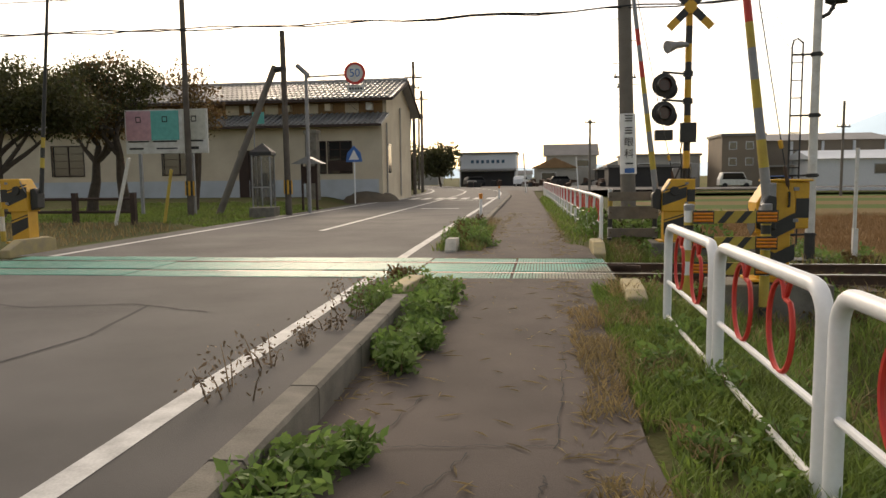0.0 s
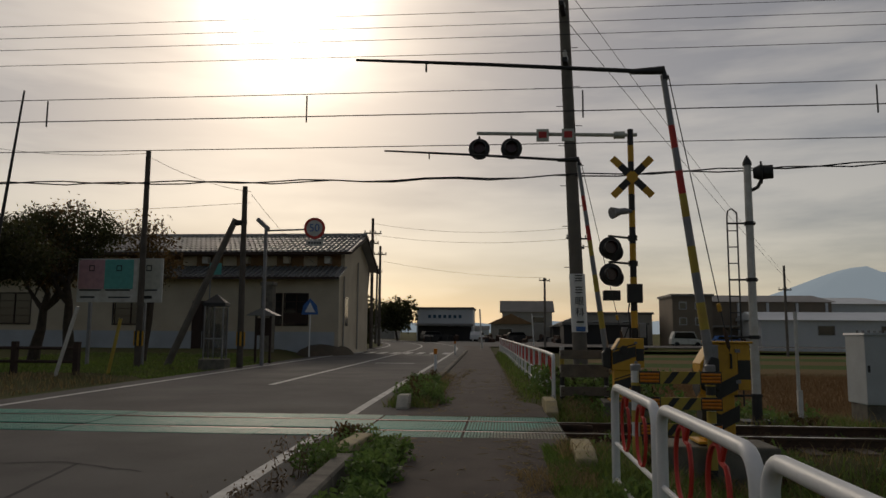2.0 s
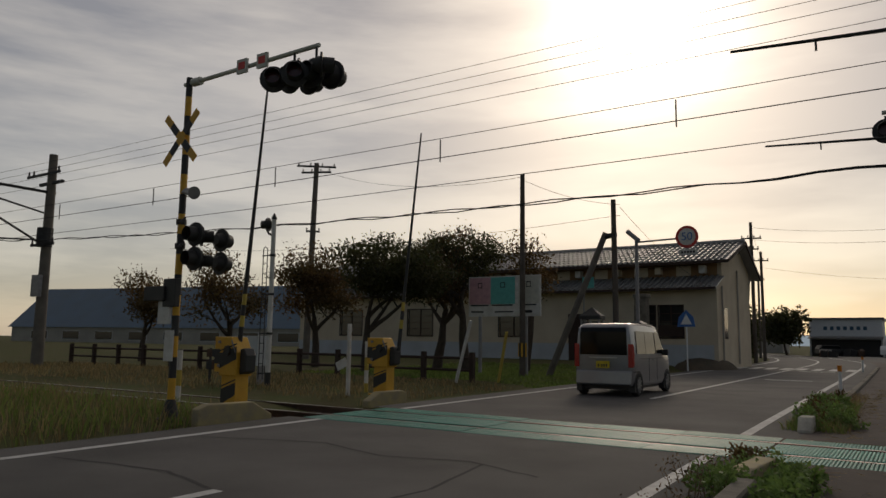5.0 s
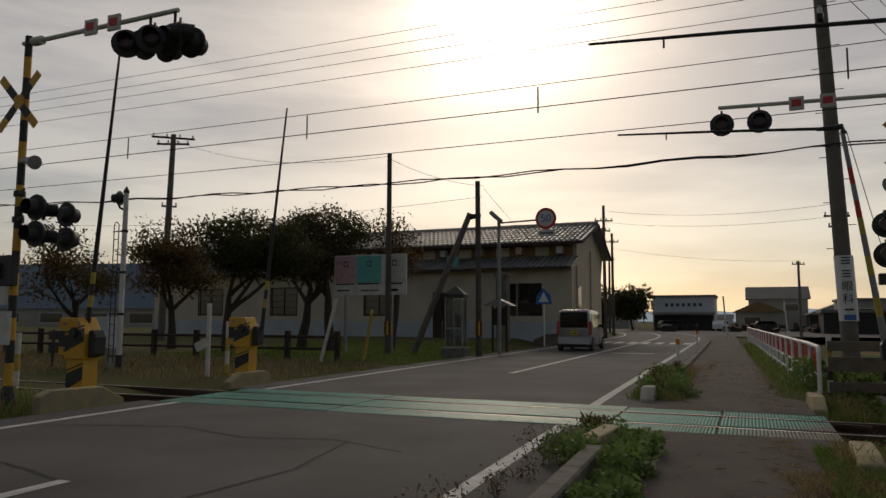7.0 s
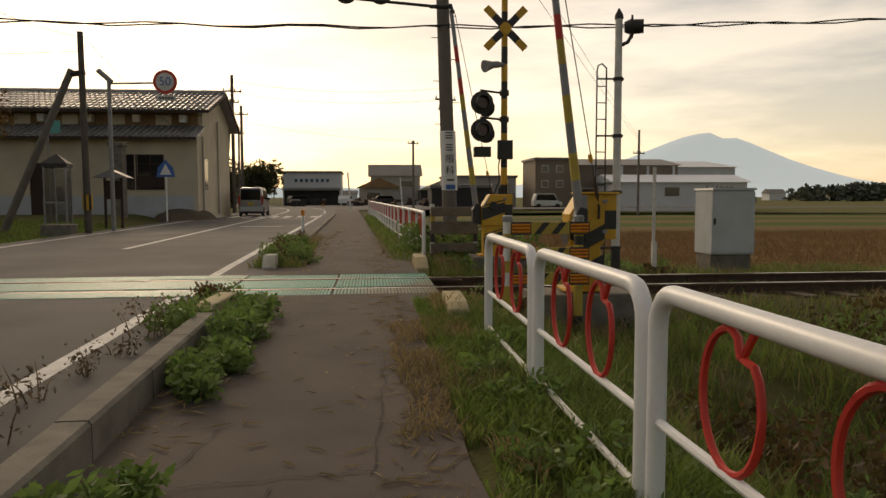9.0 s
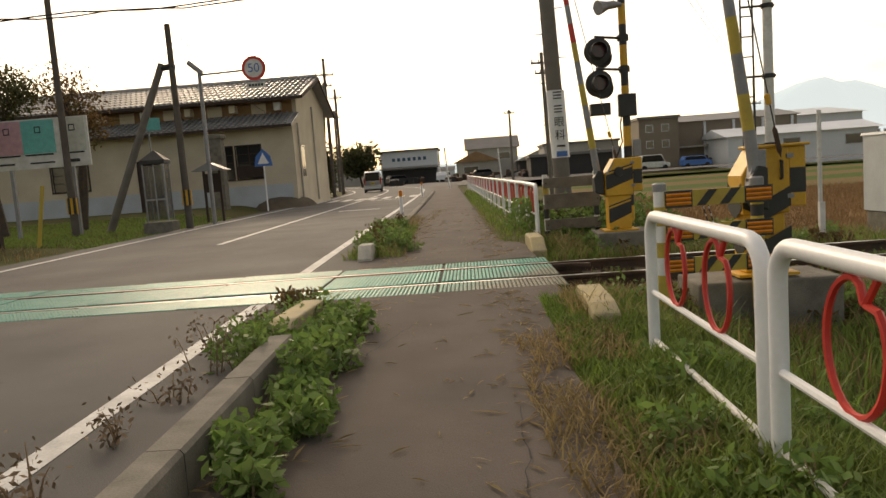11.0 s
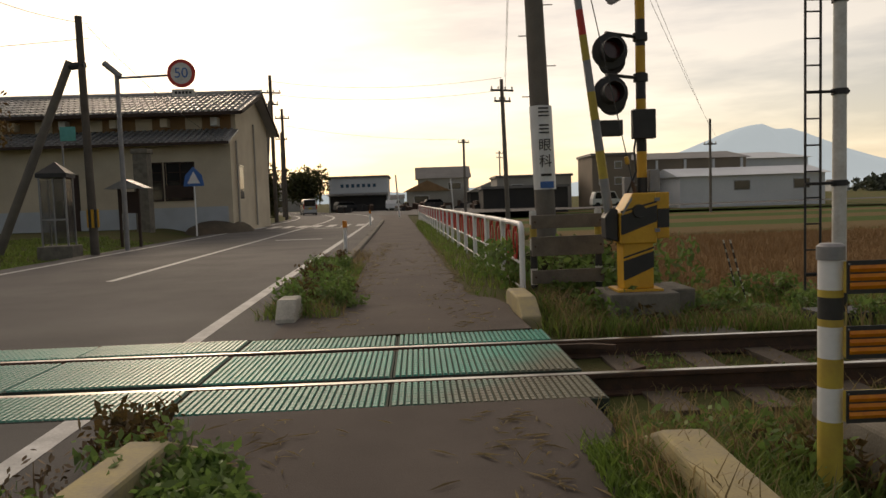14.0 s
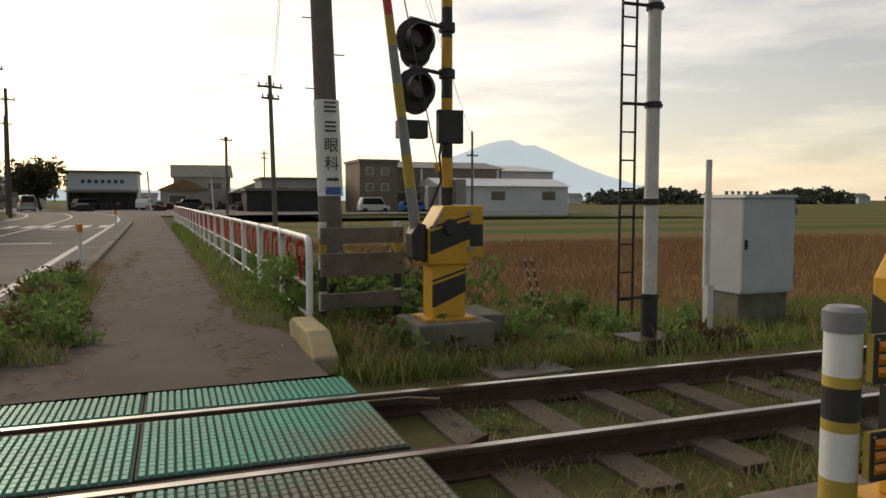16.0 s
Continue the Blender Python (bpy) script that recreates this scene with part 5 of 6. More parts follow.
# ---- long storehouse ----
def storehouse():
    X1, X0, Y0, YU, Y1, Z = -10.2, -40.0, 30.0, 31.3, 38.6, 0.2
    t = thing("storehouse", "long cream stucco storehouse with tiled roofs and bluish painted base", "building")
    b = B()
    b.box(X0, X1, Y0, Y0 + 0.25, Z - 0.4, Z + 1.05)
    part("base_band", b, STUCCOB, t, "bluish painted lower wall")
    wins = [(-14.35, -13.25), (-13.05, -11.75), (-23.0, -21.0), (-30.0, -28.0), (-36.0, -34.0)]
    doors = [(-18.4, -17.1)]
    cuts = sorted([(a, c, 1.45, 3.15) for a, c in wins] + [(a, c, 1.05, 2.75) for a, c in doors])
    pieces, x = [], X0
    for a, c, z0, z1 in cuts:
        pieces += [(x, a, 1.05, 4.3), (a, c, z1, 4.3)] + ([(a, c, 1.05, z0)] if z0 > 1.05 else [])
        x = c
    for x0, x1, z0, z1 in pieces + [(x, X1, 1.05, 4.3)]:
        b = B()
        b.box(x0, x1, Y0 + 0.01, Y0 + 0.25, Z + z0, Z + z1)
        part("front_wall", b, STUCCO, t, "cream stucco front wall")
    for a, c in wins:
        f = B()
        f.box(a - 0.06, c + 0.06, Y0 - 0.03, Y0 + 0.02, Z + 1.37, Z + 1.45)
        w = part("window", f, DARKWOOD, t, "dark window with glazing bars")
        for name, x0, x1, y0, y1, z0, z1 in [("jamb", a - 0.06, a, -0.02, 0.03, 1.45, 3.2), ("jamb", c, c + 0.06, -0.02, 0.03, 1.45, 3.2), ("lintel", a, c, -0.02, 0.03, 3.14, 3.2), ("mullion", (a + c) / 2 - 0.03, (a + c) / 2 + 0.03, 0.06, 0.1, 1.45, 3.14)] + [("glazing_bar", a, c, 0.07, 0.09, 1.45 + k * 0.42, 1.48 + k * 0.42) for k in (1, 2, 3)]:
            f = B()
            f.box(x0, x1, Y0 + y0, Y0 + y1, Z + z0, Z + z1)
            part(name, f, DARKWOOD, w)
        g = B()
        g.box(a, c, Y0 + 0.1, Y0 + 0.12, Z + 1.45, Z + 3.15)
        part("pane", g, WINDOW, w)
    g = B()
    g.box(-13.05, -11.75, Y0 - 0.12, Y0 - 0.03, Z + 1.5, Z + 2.1)
    part("board", g, DARKWOOD, t, "stained board under the window")
    for a, c in doors:
        g = B()
        g.box(a, c, Y0 + 0.06, Y0 + 0.12, Z + 0.0, Z + 2.75)
        g.box(a + 0.04, (a + c) / 2 - 0.02, Y0 - 0.012, Y0 + 0.06, Z + 0.02, Z + 2.7)
        g.box((a + c) / 2 + 0.02, c - 0.04, Y0 - 0.012, Y0 + 0.06, Z + 0.02, Z + 2.7)
        part("door", g, DARKWOOD, t, "dark reddish double door")
    b = B()
    b.box(X0, X1, YU, YU + 0.2, Z + 4.3, Z + 5.75)
    part("upper_wall", b, BROWNWALL, t, "brown boarded upper wall")
    for i in range(12):
        x = X1 - 0.7 - i * 2.4
        b = B()
        b.box(x - 0.16, x + 0.16, YU - 0.5, YU + 0.05, Z + 4.95, Z + 5.35)
        part("beam_end", b, WHITED if i % 3 == 0 else STUCCO, t, "pale projecting beam end")
        b = B()
        b.box(x - 1.5, x - 0.7, YU - 0.03, YU, Z + 4.85, Z + 5.4)
        part("upper_panel", b, STUCCO, t, "pale infill panel")
    b = B()
    zr = Z + 7.05
    b.prism([(Y0 + 0.01, Z - 0.4), (Y1, Z - 0.4), (Y1, Z + 5.6), ((Y0 + Y1) / 2 + 0.8, zr - 0.2), (YU, Z + 5.6), (YU, Z + 4.75), (Y0 + 0.01, Z + 4.3)], "x", X1, X1 + 0.22)
    part("gable_wall", b, STUCCO, t, "cream gable wall")
    b = B()
    b.box(X1 + 0.22, X1 + 0.225, 31.6, 32.4, Z + 1.4, Z + 3.0)
    b.box(X1 + 0.22, X1 + 0.26, 31.5, 32.5, Z + 3.0, Z + 3.06)
    part("gable_window", b, WINDOW, t, "narrow side window")
    for y in (30.9, 34.8):
        b = B()
        b.tube([(X1 + 0.3, y, Z), (X1 + 0.3, y, Z + 4.2 + (y - 30.9) * 0.3)], 0.05, 8)
        part("downpipe", b, FARWALL, t, smooth=True)
    # round-tiled roofs: rows of barrel tiles
    def tiled(name, y0, z0, y1, z1, x0, x1, step):
        n = int((x1 - x0) / step)
        deck = B()
        deck.prism([(y0, z0 - 0.1), (y1, z1 - 0.1), (y1, z1), (y0, z0)] if y1 > y0 else [(y1, z1 - 0.1), (y0, z0 - 0.1), (y0, z0), (y1, z1)], "x", x0, x1)
        roof = part(name, deck, ROOFT, t, "grey tiled roof")
        rolls = B()
        rows = 7
        for i in range(n):
            x = x0 + (i + 0.5) * step
            for r in range(rows):
                a, c = r / rows, (r + 1) / rows
                rolls.tube([(x, y0 + (y1 - y0) * a, z0 + (z1 - z0) * a + 0.045), (x, y0 + (y1 - y0) * c, z0 + (z1 - z0) * c + 0.012)], [0.085, 0.07], 5)
        ro = part("tile_roll", rolls, ROOFT, roof, kind="stuff")
        return roof
    tiled("lower_roof", Y0 - 0.75, Z + 4.05, YU, Z + 4.8, X0 - 0.3, X1 + 0.35, 0.3)
    yr = (Y0 + Y1) / 2 + 0.8
    tiled("main_roof", Y0 + 0.3, Z + 5.55, yr, zr, X0 - 0.5, X1 + 0.75, 0.3)
    b = B()
    b.prism([(yr, zr - 0.1), (Y1 + 0.9, Z + 5.1), (Y1 + 0.9, Z + 5.2), (yr, zr)], "x", X0 - 0.5, X1 + 0.75)
    part("back_roof", b, ROOFT, t)
    b = B()
    b.tube([(X0 - 0.5, yr, zr + 0.06), (X1 + 0.75, yr, zr + 0.06)], 0.16, 8)
    part("ridge", b, ROOFT, t, "ridge tiles")
    b = B()
    b.box(X0 - 0.3, X1 + 0.35, Y0 - 0.78, Y0 - 0.72, Z + 3.93, Z + 4.06)
    part("lower_fascia", b, DARKWOOD, t, "dark fascia board")
    b = B()
    b.box(X0 - 0.5, X1 + 0.75, Y0 + 0.26, Y0 + 0.32, Z + 5.4, Z + 5.56)
    part("upper_fascia", b, DARKWOOD, t, "dark fascia board")
    b = B()
    b.prism([(Y0 + 0.3, Z + 5.42), (yr, zr - 0.16), (yr, zr + 0.04), (Y0 + 0.3, Z + 5.58)], "x", X1 + 0.75, X1 + 0.82)
    b.prism([(yr, zr - 0.16), (Y1 + 0.9, Z + 5.04), (Y1 + 0.9, Z + 5.2), (yr, zr + 0.04)], "x", X1 + 0.75, X1 + 0.82)
    part("bargeboard", b, DARKWOOD, t, "dark bargeboards")
    b = B()
    b.box(X0, X0 + 0.2, Y0 + 0.2, Y1, Z - 0.4, Z + 5.4)
    b.box(X0, X1, Y1 - 0.2, Y1, Z - 0.4, Z + 5.4)
    part("rear_wall", b, STUCCO, t)


storehouse()
t = thing("hanging_sign", "small turquoise sign on a post before the storehouse", "sign", (-14.9, 24.0, 0.2))
b = B()
b.tube([(0, 0, -0.3), (0, 0, 4.2)], 0.035, 8)
part("post", b, GREY, t, smooth=True)
b = B()
b.box(-0.05, 0.55, -0.05, -0.02, 3.75, 4.3)
part("plate", b, CYAN, t, "turquoise plate", bevel=0.01)

# earth bank and low shed past the storehouse
t = thing("garden_shed", "low cream shed behind the storehouse", "shed", (-14.4, 44.0, 0.2))
b = B()
b.box(-2.5, 2.0, 0, 4, -0.3, 2.4)
part("wall", b, STUCCO, t)
b = B()
b.box(-2.8, 2.3, -0.4, 4.4, 2.4, 2.6)
part("roof", b, FARROOF, t)
b = B()
b.box(1.2, 2.02, -0.02, 0.0, -0.1, 2.0)
part("door", b, DARKWOOD, t)


def mound(name, label, at, rx, ry, h, material):
    b = B()
    n, k = 20, 6
    for j in range(k + 1):
        for i in range(n):
            a, r = 2 * math.pi * i / n, j / k
            w = 1 + 0.25 * noise.noise((math.cos(a) * 1.5, math.sin(a) * 1.5, h * 9))
            b.v.append((at[0] + rx * r * w * math.cos(a), at[1] + ry * r * w * math.sin(a), at[2] + h * (1 - r * r) + 0.05 * noise.noise((r * 5, a * 3, 1)) - (0.15 if j == k else 0)))
    for j in range(k):
        for i in range(n):
            b.f.append((j * n + i, (j + 1) * n + i, (j + 1) * n + (i + 1) % n, j * n + (i + 1) % n))
            b.m.append(0)
    part(name, b, material, None, label, True, category="earth mound", kind="structure")


SOIL = mat("bare_soil", (0.10, 0.075, 0.05), (0.06, 0.05, 0.035), rough=0.95, scale=2, fine=25, bump=0.8, depth=0.04)
mound("earth_bank", "bare brown earth bank at the storehouse corner", (-10.9, 31.0, 0.1), 1.6, 3.0, 0.55, SOIL)


# ---- far buildings ----
def far_house(name, label, x, y, w, d, h, roof_h, wall, roof, windows=(), rz=0.0, z=-0.1, gable="x"):
    t = thing(name, label, "building", (x, y, z), rz)
    b = B()
    b.box(-w / 2, w / 2, 0, d, -0.6, h)
    part("wall", b, wall, t)
    b = B()
    e = 0.5
    if roof_h > 0:
        if gable == "x":
            b.prism([(-e, h), (d + e, h), (d / 2, h + roof_h)], "x", -w / 2 - e, w / 2 + e)
        else:
            b.prism([(-w / 2 - e, h), (w / 2 + e, h), (0, h + roof_h)], "y", d + e, -e)
    else:
        b.box(-w / 2 - 0.2, w / 2 + 0.2, -0.3, d + 0.2, h, h + 0.3)
    part("roof", b, roof, t)
    for x0, x1, z0, z1 in windows:
        f = B()
        f.box(x0 - 0.08, x1 + 0.08, -0.06, -0.002, z0 - 0.08, z1 + 0.08)
        wn = part("window", f, FARWHITE if wall is not FARWHITE else GREY, t)
        g = B()
        g.box(x0, x1, -0.075, -0.06, z0, z1)
        part("pane", g, WINDOW, wn)
    return t


FARTAN = mat("tan_cladding", (0.24, 0.19, 0.14), (0.18, 0.145, 0.11), rough=0.8, scale=0.3, bump=0)
shop = far_house("roadside_shop", "white roadside shop with a dark open front and faded lettering", -10.0, 104.0, 8.8, 9.0, 5.0, 0.0, FARWHITE, FARROOF)
# Flat dark sheet on the wall stands for the shaded shop interior.
b = B()
b.box(-4.2, 4.2, -0.06, -0.01, 0.0, 2.3)
part("front_shade_sheet", b, FARDARK, shop, "dark sheet for the shade inside the open shop front")
b = B()
b.prism([(-1.2, 2.4), (0, 2.6), (0, 2.75), (-1.2, 2.5)], "x", -4.5, 4.5)
part("awning", b, FARROOF, shop, "dark sloping awning")
for k in range(7):
    b = B()
    b.box(-2.6 + k * 0.8, -2.15 + k * 0.8, -0.05, -0.01, 3.6, 4.1)
    part("writing_bar", b, STEELBLUE, shop)
far_house("dwelling", "two-storey beige house with a hipped grey roof", 4.0, 138.0, 10.0, 8.0, 5.6, 2.4, FARWALL, FARROOF, ((-3.5, -1.8, 3.4, 4.6), (1.0, 3.4, 3.4, 4.6)), gable="x")
far_house("dwelling", "low house with a brown porch roof beside the yard", 0.5, 118.0, 7.0, 6.0, 2.9, 1.8, FARWALL, BROWNWALL, ((-2.2, 0.2, 0.8, 2.1),), gable="y")
far_house("farm_shed", "long shed with a pale gabled roof", 13.0, 128.0, 9.0, 8.0, 2.6, 2.0, FARDARK, FARWALL, gable="y")
far_house("dwelling", "distant grey house with a flat roof", 22.0, 150.0, 10.0, 8.0, 4.2, 0.0, FARWALL, FARROOF, ((-3.0, -1.0, 1.2, 2.4), (1.0, 3.0, 1.2, 2.4)))
far_house("workshop", "low grey workshop with a flat roof and cluttered front", 14.5, 92.0, 10.0, 8.0, 4.0, 0.0, FARWALL, FARROOF, ((-3.0, -1.6, 2.0, 3.0), (1.0, 2.4, 2.0, 3.0)))
# Closed box; the shade under the open shed is its wall colour.
far_house("car_shed", "open vehicle shed, its inner shade drawn as solid dark walls", 11.5, 80.0, 10.0, 6.0, 2.4, 0.0, FARDARK, FARROOF)
far_house("workshop_tower", "grey-brown three-storey stair block with small windows", 23.4, 86.0, 5.0, 8.0, 6.2, 0.0, FARTAN, FARROOF, ((-1.6, -0.8, 4.6, 5.4), (0.4, 1.2, 4.6, 5.4), (-1.6, -0.8, 2.6, 3.4), (0.4, 1.2, 2.6, 3.4)))
fac = far_house("warehouse", "long tan warehouse with white posts and a shallow grey roof", 33.5, 88.0, 16.0, 14.0, 5.6, 1.2, FARTAN, FARROOF)
for k in range(5):
    b = B()
    b.box(-7.6 + k * 3.7, -7.3 + k * 3.7, -0.2, -0.01, -0.4, 5.5)
    part("column", b, FARWHITE, fac)
b = B()
b.box(-8, 8, -1.2, -0.01, 2.3, 2.5)
part("canopy", b, FARWALL, fac)
far_house("white_hall", "large pale hall with a shallow metal roof", 46.0, 96.0, 16.0, 22.0, 6.2, 1.4, FARWHITE, mat("pale_metal_roof", (0.46, 0.49, 0.52), (0.38, 0.41, 0.44), rough=0.4, scale=0.3, bump=0), ((-6.5, -5.5, 2.6, 3.9), (-6.5, -5.5, 4.5, 5.4)), z=-0.6)
far_house("white_barn", "white clad barn with two small dark windows", 38.6, 80.0, 17.5, 9.0, 3.7, 1.1, FARWHITE, mat("barn_roof", (0.52, 0.56, 0.60), (0.42, 0.46, 0.50), rough=0.35, scale=0.3, bump=0), ((-2.2, -0.4, 2.0, 3.0), (5.0, 6.8, 2.0, 3.0)), z=-0.7)
far_house("depot", "long blue-roofed depot with pale window bays", -94.0, 72.0, 102.0, 16.0, 2.9, 7.6, FARWALL, STEELBLUE, tuple((-46 + k * 7.5, -42.2 + k * 7.5, 0.8, 2.2) for k in range(13)), rz=14, z=0.0)
far_house("dwelling", "small dark house far past the bend", -27.0, 135.0, 9.0, 8.0, 3.4, 2.0, FARWALL, FARROOF, ((-2.0, 0.0, 1.0, 2.2),))
far_house("dwelling", "far low house past the bend", -38.0, 150.0, 12.0, 8.0, 3.2, 1.8, FARWALL, FARROOF)
for k in range(16):
    rnd = random.Random(k)
    far_house("distant_house", "small distant house on the plain", -20 + k * 28 + rnd.uniform(-8, 8), 330 + rnd.uniform(0, 150), 10, 8, 3.5, 2.5, FARWALL if k % 3 else FARWHITE, FARROOF, z=-0.5)


def parked_car(at, rz, body, label, van=False):
    t = thing("parked_car", label, "car", at, rz)
    h = 1.75 if van else 1.4
    b = B()
    b.prism([(-1.75, 0.3), (1.75, 0.3), (1.75, 0.75), (1.2, 0.9), (0.8, h), (-1.4, h), (-1.72, 0.95)], "y", 0.75, -0.75)
    part("body", b, body, t, bevel=0.06)
    b = B()
    b.prism([(-1.45, 0.98), (1.1, 0.95), (0.72, h - 0.08), (-1.3, h - 0.08)], "y", 0.757, -0.757)
    part("glazing", b, CARGLASS, t)
    for x in (-1.15, 1.15):
        for y in (-0.68, 0.68):
            w = B()
            w.tube([(x, y - 0.09, 0.29), (x, y + 0.09, 0.29)], 0.29, 14)
            part("wheel", w, TYRE, t)
    return t


parked_car((-4.6, 97.0, 0), 80, WHITE, "white hatchback parked at the shop", False)
parked_car((-11.5, 100.0, 0), 30, DARK, "dark car parked before the shop")
parked_car((1.5, 108.0, 0), 10, DARK, "dark car in the yard")
parked_car((15.5, 116.0, -0.1), 0, WHITE, "white van beside the shed", True)
parked_car((20.0, 76.0, -0.2), 0, WHITED, "white van among clutter", True)
parked_car((26.0, 80.0, -0.3), 0, BLUE, "low car under a blue tarpaulin")
parked_car((-56.0, 50.0, 0.15), 0, WHITE, "small white truck on the far lane", True)
for k in range(14):
    rnd = random.Random(50 + k)
    t = thing("scrap_heap", "heap of scrap and machinery in the yard", "scrap heap", (rnd.uniform(-13, 32) if k > 5 else rnd.uniform(-13, 6), rnd.uniform(84, 90) if k > 5 else rnd.uniform(97, 101), -0.2), rnd.uniform(0, 90), group="yard clutter")
    b = B()
    for i in range(5):
        b.box(-1, 1, -0.7, 0.7, 0, rnd.uniform(0.5, 1.2), i % 3, pose(rnd.uniform(-1, 1), rnd.uniform(-1, 1), 0, rnd.uniform(-12, 12), rnd.uniform(-15, 15), rnd.uniform(0, 90)) @ Matrix.Diagonal((rnd.uniform(0.3, 0.8), rnd.uniform(0.3, 0.8), 1, 1)))
    tagged(part("scrap", b, [FARDARK, RUST, FARWALL], t), kind="stuff")


# ---- mountain and far woods ----
def mountain():
    m = bpy.data.materials.new("mountain_haze_glow")
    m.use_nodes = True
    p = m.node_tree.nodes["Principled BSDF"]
    # Distance haze is painted in: dull blue base plus a blue-grey glow.
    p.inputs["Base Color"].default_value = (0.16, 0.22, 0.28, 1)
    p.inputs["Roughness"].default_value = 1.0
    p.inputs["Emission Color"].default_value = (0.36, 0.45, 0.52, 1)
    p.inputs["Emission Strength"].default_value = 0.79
    b = B()
    cx, cy = 1790.0, 3700.0
    n, k = 96, 26
    prof = lambda r: 0.97 / (1 + (r * 3.4) ** 1.95) + 0.012 * math.exp(-((r / 0.03) ** 2)) - 0.97 / (1 + 3.4 ** 1.95) * r
    for j in range(k + 1):
        for i in range(n):
            a, r = 2 * math.pi * i / n, j / k
            x, y = cx + 1900 * r * math.cos(a), cy + 800 * r * math.sin(a)
            z = 352 * prof(r) + 46 * r * (1 - r) * noise.fractal((math.cos(a) * 2, math.sin(a) * 2, r * 3), 0.6, 2.0, 4)
            z -= 26 * math.exp(-(((x - cx - 60) / 40) ** 2)) * (1 - r)
            b.v.append((x, y, z - 3))
    for j in range(k):
        for i in range(n):
            b.f.append((j * n + i, (j + 1) * n + i, (j + 1) * n + (i + 1) % n, j * n + (i + 1) % n))
            b.m.append(0)
    part("mountain", b, m, None, "blue volcano on the horizon, its haze painted as a glow", True, category="mountain", kind="structure")
    b = B()
    for i in range(120):
        x0, x1 = -3200 + i * 30, -3200 + (i + 1) * 30
        z = lambda x: 55 + 28 * noise.noise((x * 0.002, 1, 0)) + 10 * noise.noise((x * 0.008, 5, 0))
        b.quad([(x0, 4000, -5), (x1, 4000, -5), (x1, 4060, z(x1)), (x0, 4060, z(x0))])
    part("far_hills", b, m, None, "low hills on the horizon, their haze painted as a glow", True, category="hills", kind="structure")


mountain()


def leaf_cloud(rng, centres, count, size, flat=0.6, spread_r=0.5):
    """Small folded leaf quads scattered round given centres; returns vertex and face arrays."""
    c = np.array(centres)[rng.integers(0, len(centres), count)]
    off = np.clip(rng.normal(0, 1, (count, 3)), -1.7, 1.7) * np.array([1, 1, flat]) * spread_r
    p = c + off
    u = rng.normal(0, 1, (count, 3))
    u /= np.linalg.norm(u, axis=1, keepdims=True)
    w = rng.normal(0, 1, (count, 3))
    w -= u * (u * w).sum(1, keepdims=True)
    w /= np.linalg.norm(w, axis=1, keepdims=True)
    s = size * rng.uniform(0.6, 1.4, (count, 1))
    v = np.stack([p - u * s, p + w * s * 0.45, p + u * s, p - w * s * 0.45], 1).reshape(-1, 3)
    f = np.arange(count * 4).reshape(-1, 4)
    return v, f


def far_woods():
    rng = np.random.default_rng(3)
    cs = []
    for x in np.arange(95, 560, 2.2):
        dens = noise.noise((x * 0.02, 0, 4))
        if dens < -0.15:
            continue
        h = 4.5 + 5 * max(0, dens + 0.2) + rng.uniform(-1, 1)
        for z in np.arange(0.3, h, 1.1):
            cs.append((x + rng.normal(0, 0.8), 300 + rng.normal(0, 5), z - 0.6))
    v, f = leaf_cloud(rng, cs, 16000, 1.3, 0.7, 0.9)
    me = bpy.data.meshes.new("far_woods")
    me.from_pydata(v.tolist(), [], f.tolist())
    me.materials.append(FARTREE)
    tagged(new("far_woods", me), "dark belt of trees beyond the paddies", "trees", kind="stuff")


far_woods()


# ---- trees ----
def tree(at, height, reach, seed, material, label, leaves=5200, leaf=0.085, flat=0.6, puff=0.42, lean=0.0):
    rnd, rng = random.Random(seed), np.random.default_rng(seed)
    t = thing("tree", label, "tree", at)
    b = B()
    tips = []

    def limb(p, d, length, r, level):
        pts, rs = [p], [r]
        q, dd = p.copy(), d.copy()
        n = 4
        for i in range(n):
            dd = (dd + Vector((rnd.uniform(-0.25, 0.25), rnd.uniform(-0.25, 0.25), rnd.uniform(-0.05, 0.18)))).normalized()
            q = q + dd * length / n
            pts.append(q.copy())
            rs.append(r * (1 - 0.55 * (i + 1) / n))
        b.tube(pts, rs, 7 if level < 2 else 4, caps=False)
        if level >= 2:
            tips.extend([pts[2], pts[3], pts[4]])
        if level < 3:
            for i in range(4 if level < 1 else 3):
                a = rnd.uniform(0, 2 * math.pi)
                k = pts[rnd.choice((2, 3, 4))] if level else pts[rnd.choice((3, 4))]
                out = Vector((math.cos(a) * 1.0, math.sin(a) * 0.9, rnd.uniform(0.0, 0.55))).normalized()
                limb(k.copy(), (out * 0.8 + dd * 0.35).normalized(), length * rnd.uniform(0.55, 0.8) * (reach if level == 0 else 1), rs[-1] * 0.85, level + 1)

    trunk_h = height * 0.32
    limb(Vector((0, 0, -0.2)), Vector((lean, 0, 1)).normalized(), trunk_h, height * 0.038, 0)
    zmax = max(p.z for p in tips)
    k = height * 0.93 / zmax
    b.v = [(x, y, z * k if z > 0 else z) for x, y, z in b.v]
    tips = [Vector((p.x, p.y, p.z * k)) for p in tips]
    part("trunk", b, BARK, t, "dark trunk and spreading limbs", smooth=True)
    v, f = leaf_cloud(rng, [tuple(p) for p in tips], leaves, leaf, flat, puff)
    me = bpy.data.meshes.new("crown")
    me.from_pydata(v.tolist(), [], f.tolist())
    me.materials.append(material)
    cr = new("crown", me)
    cr.parent = t
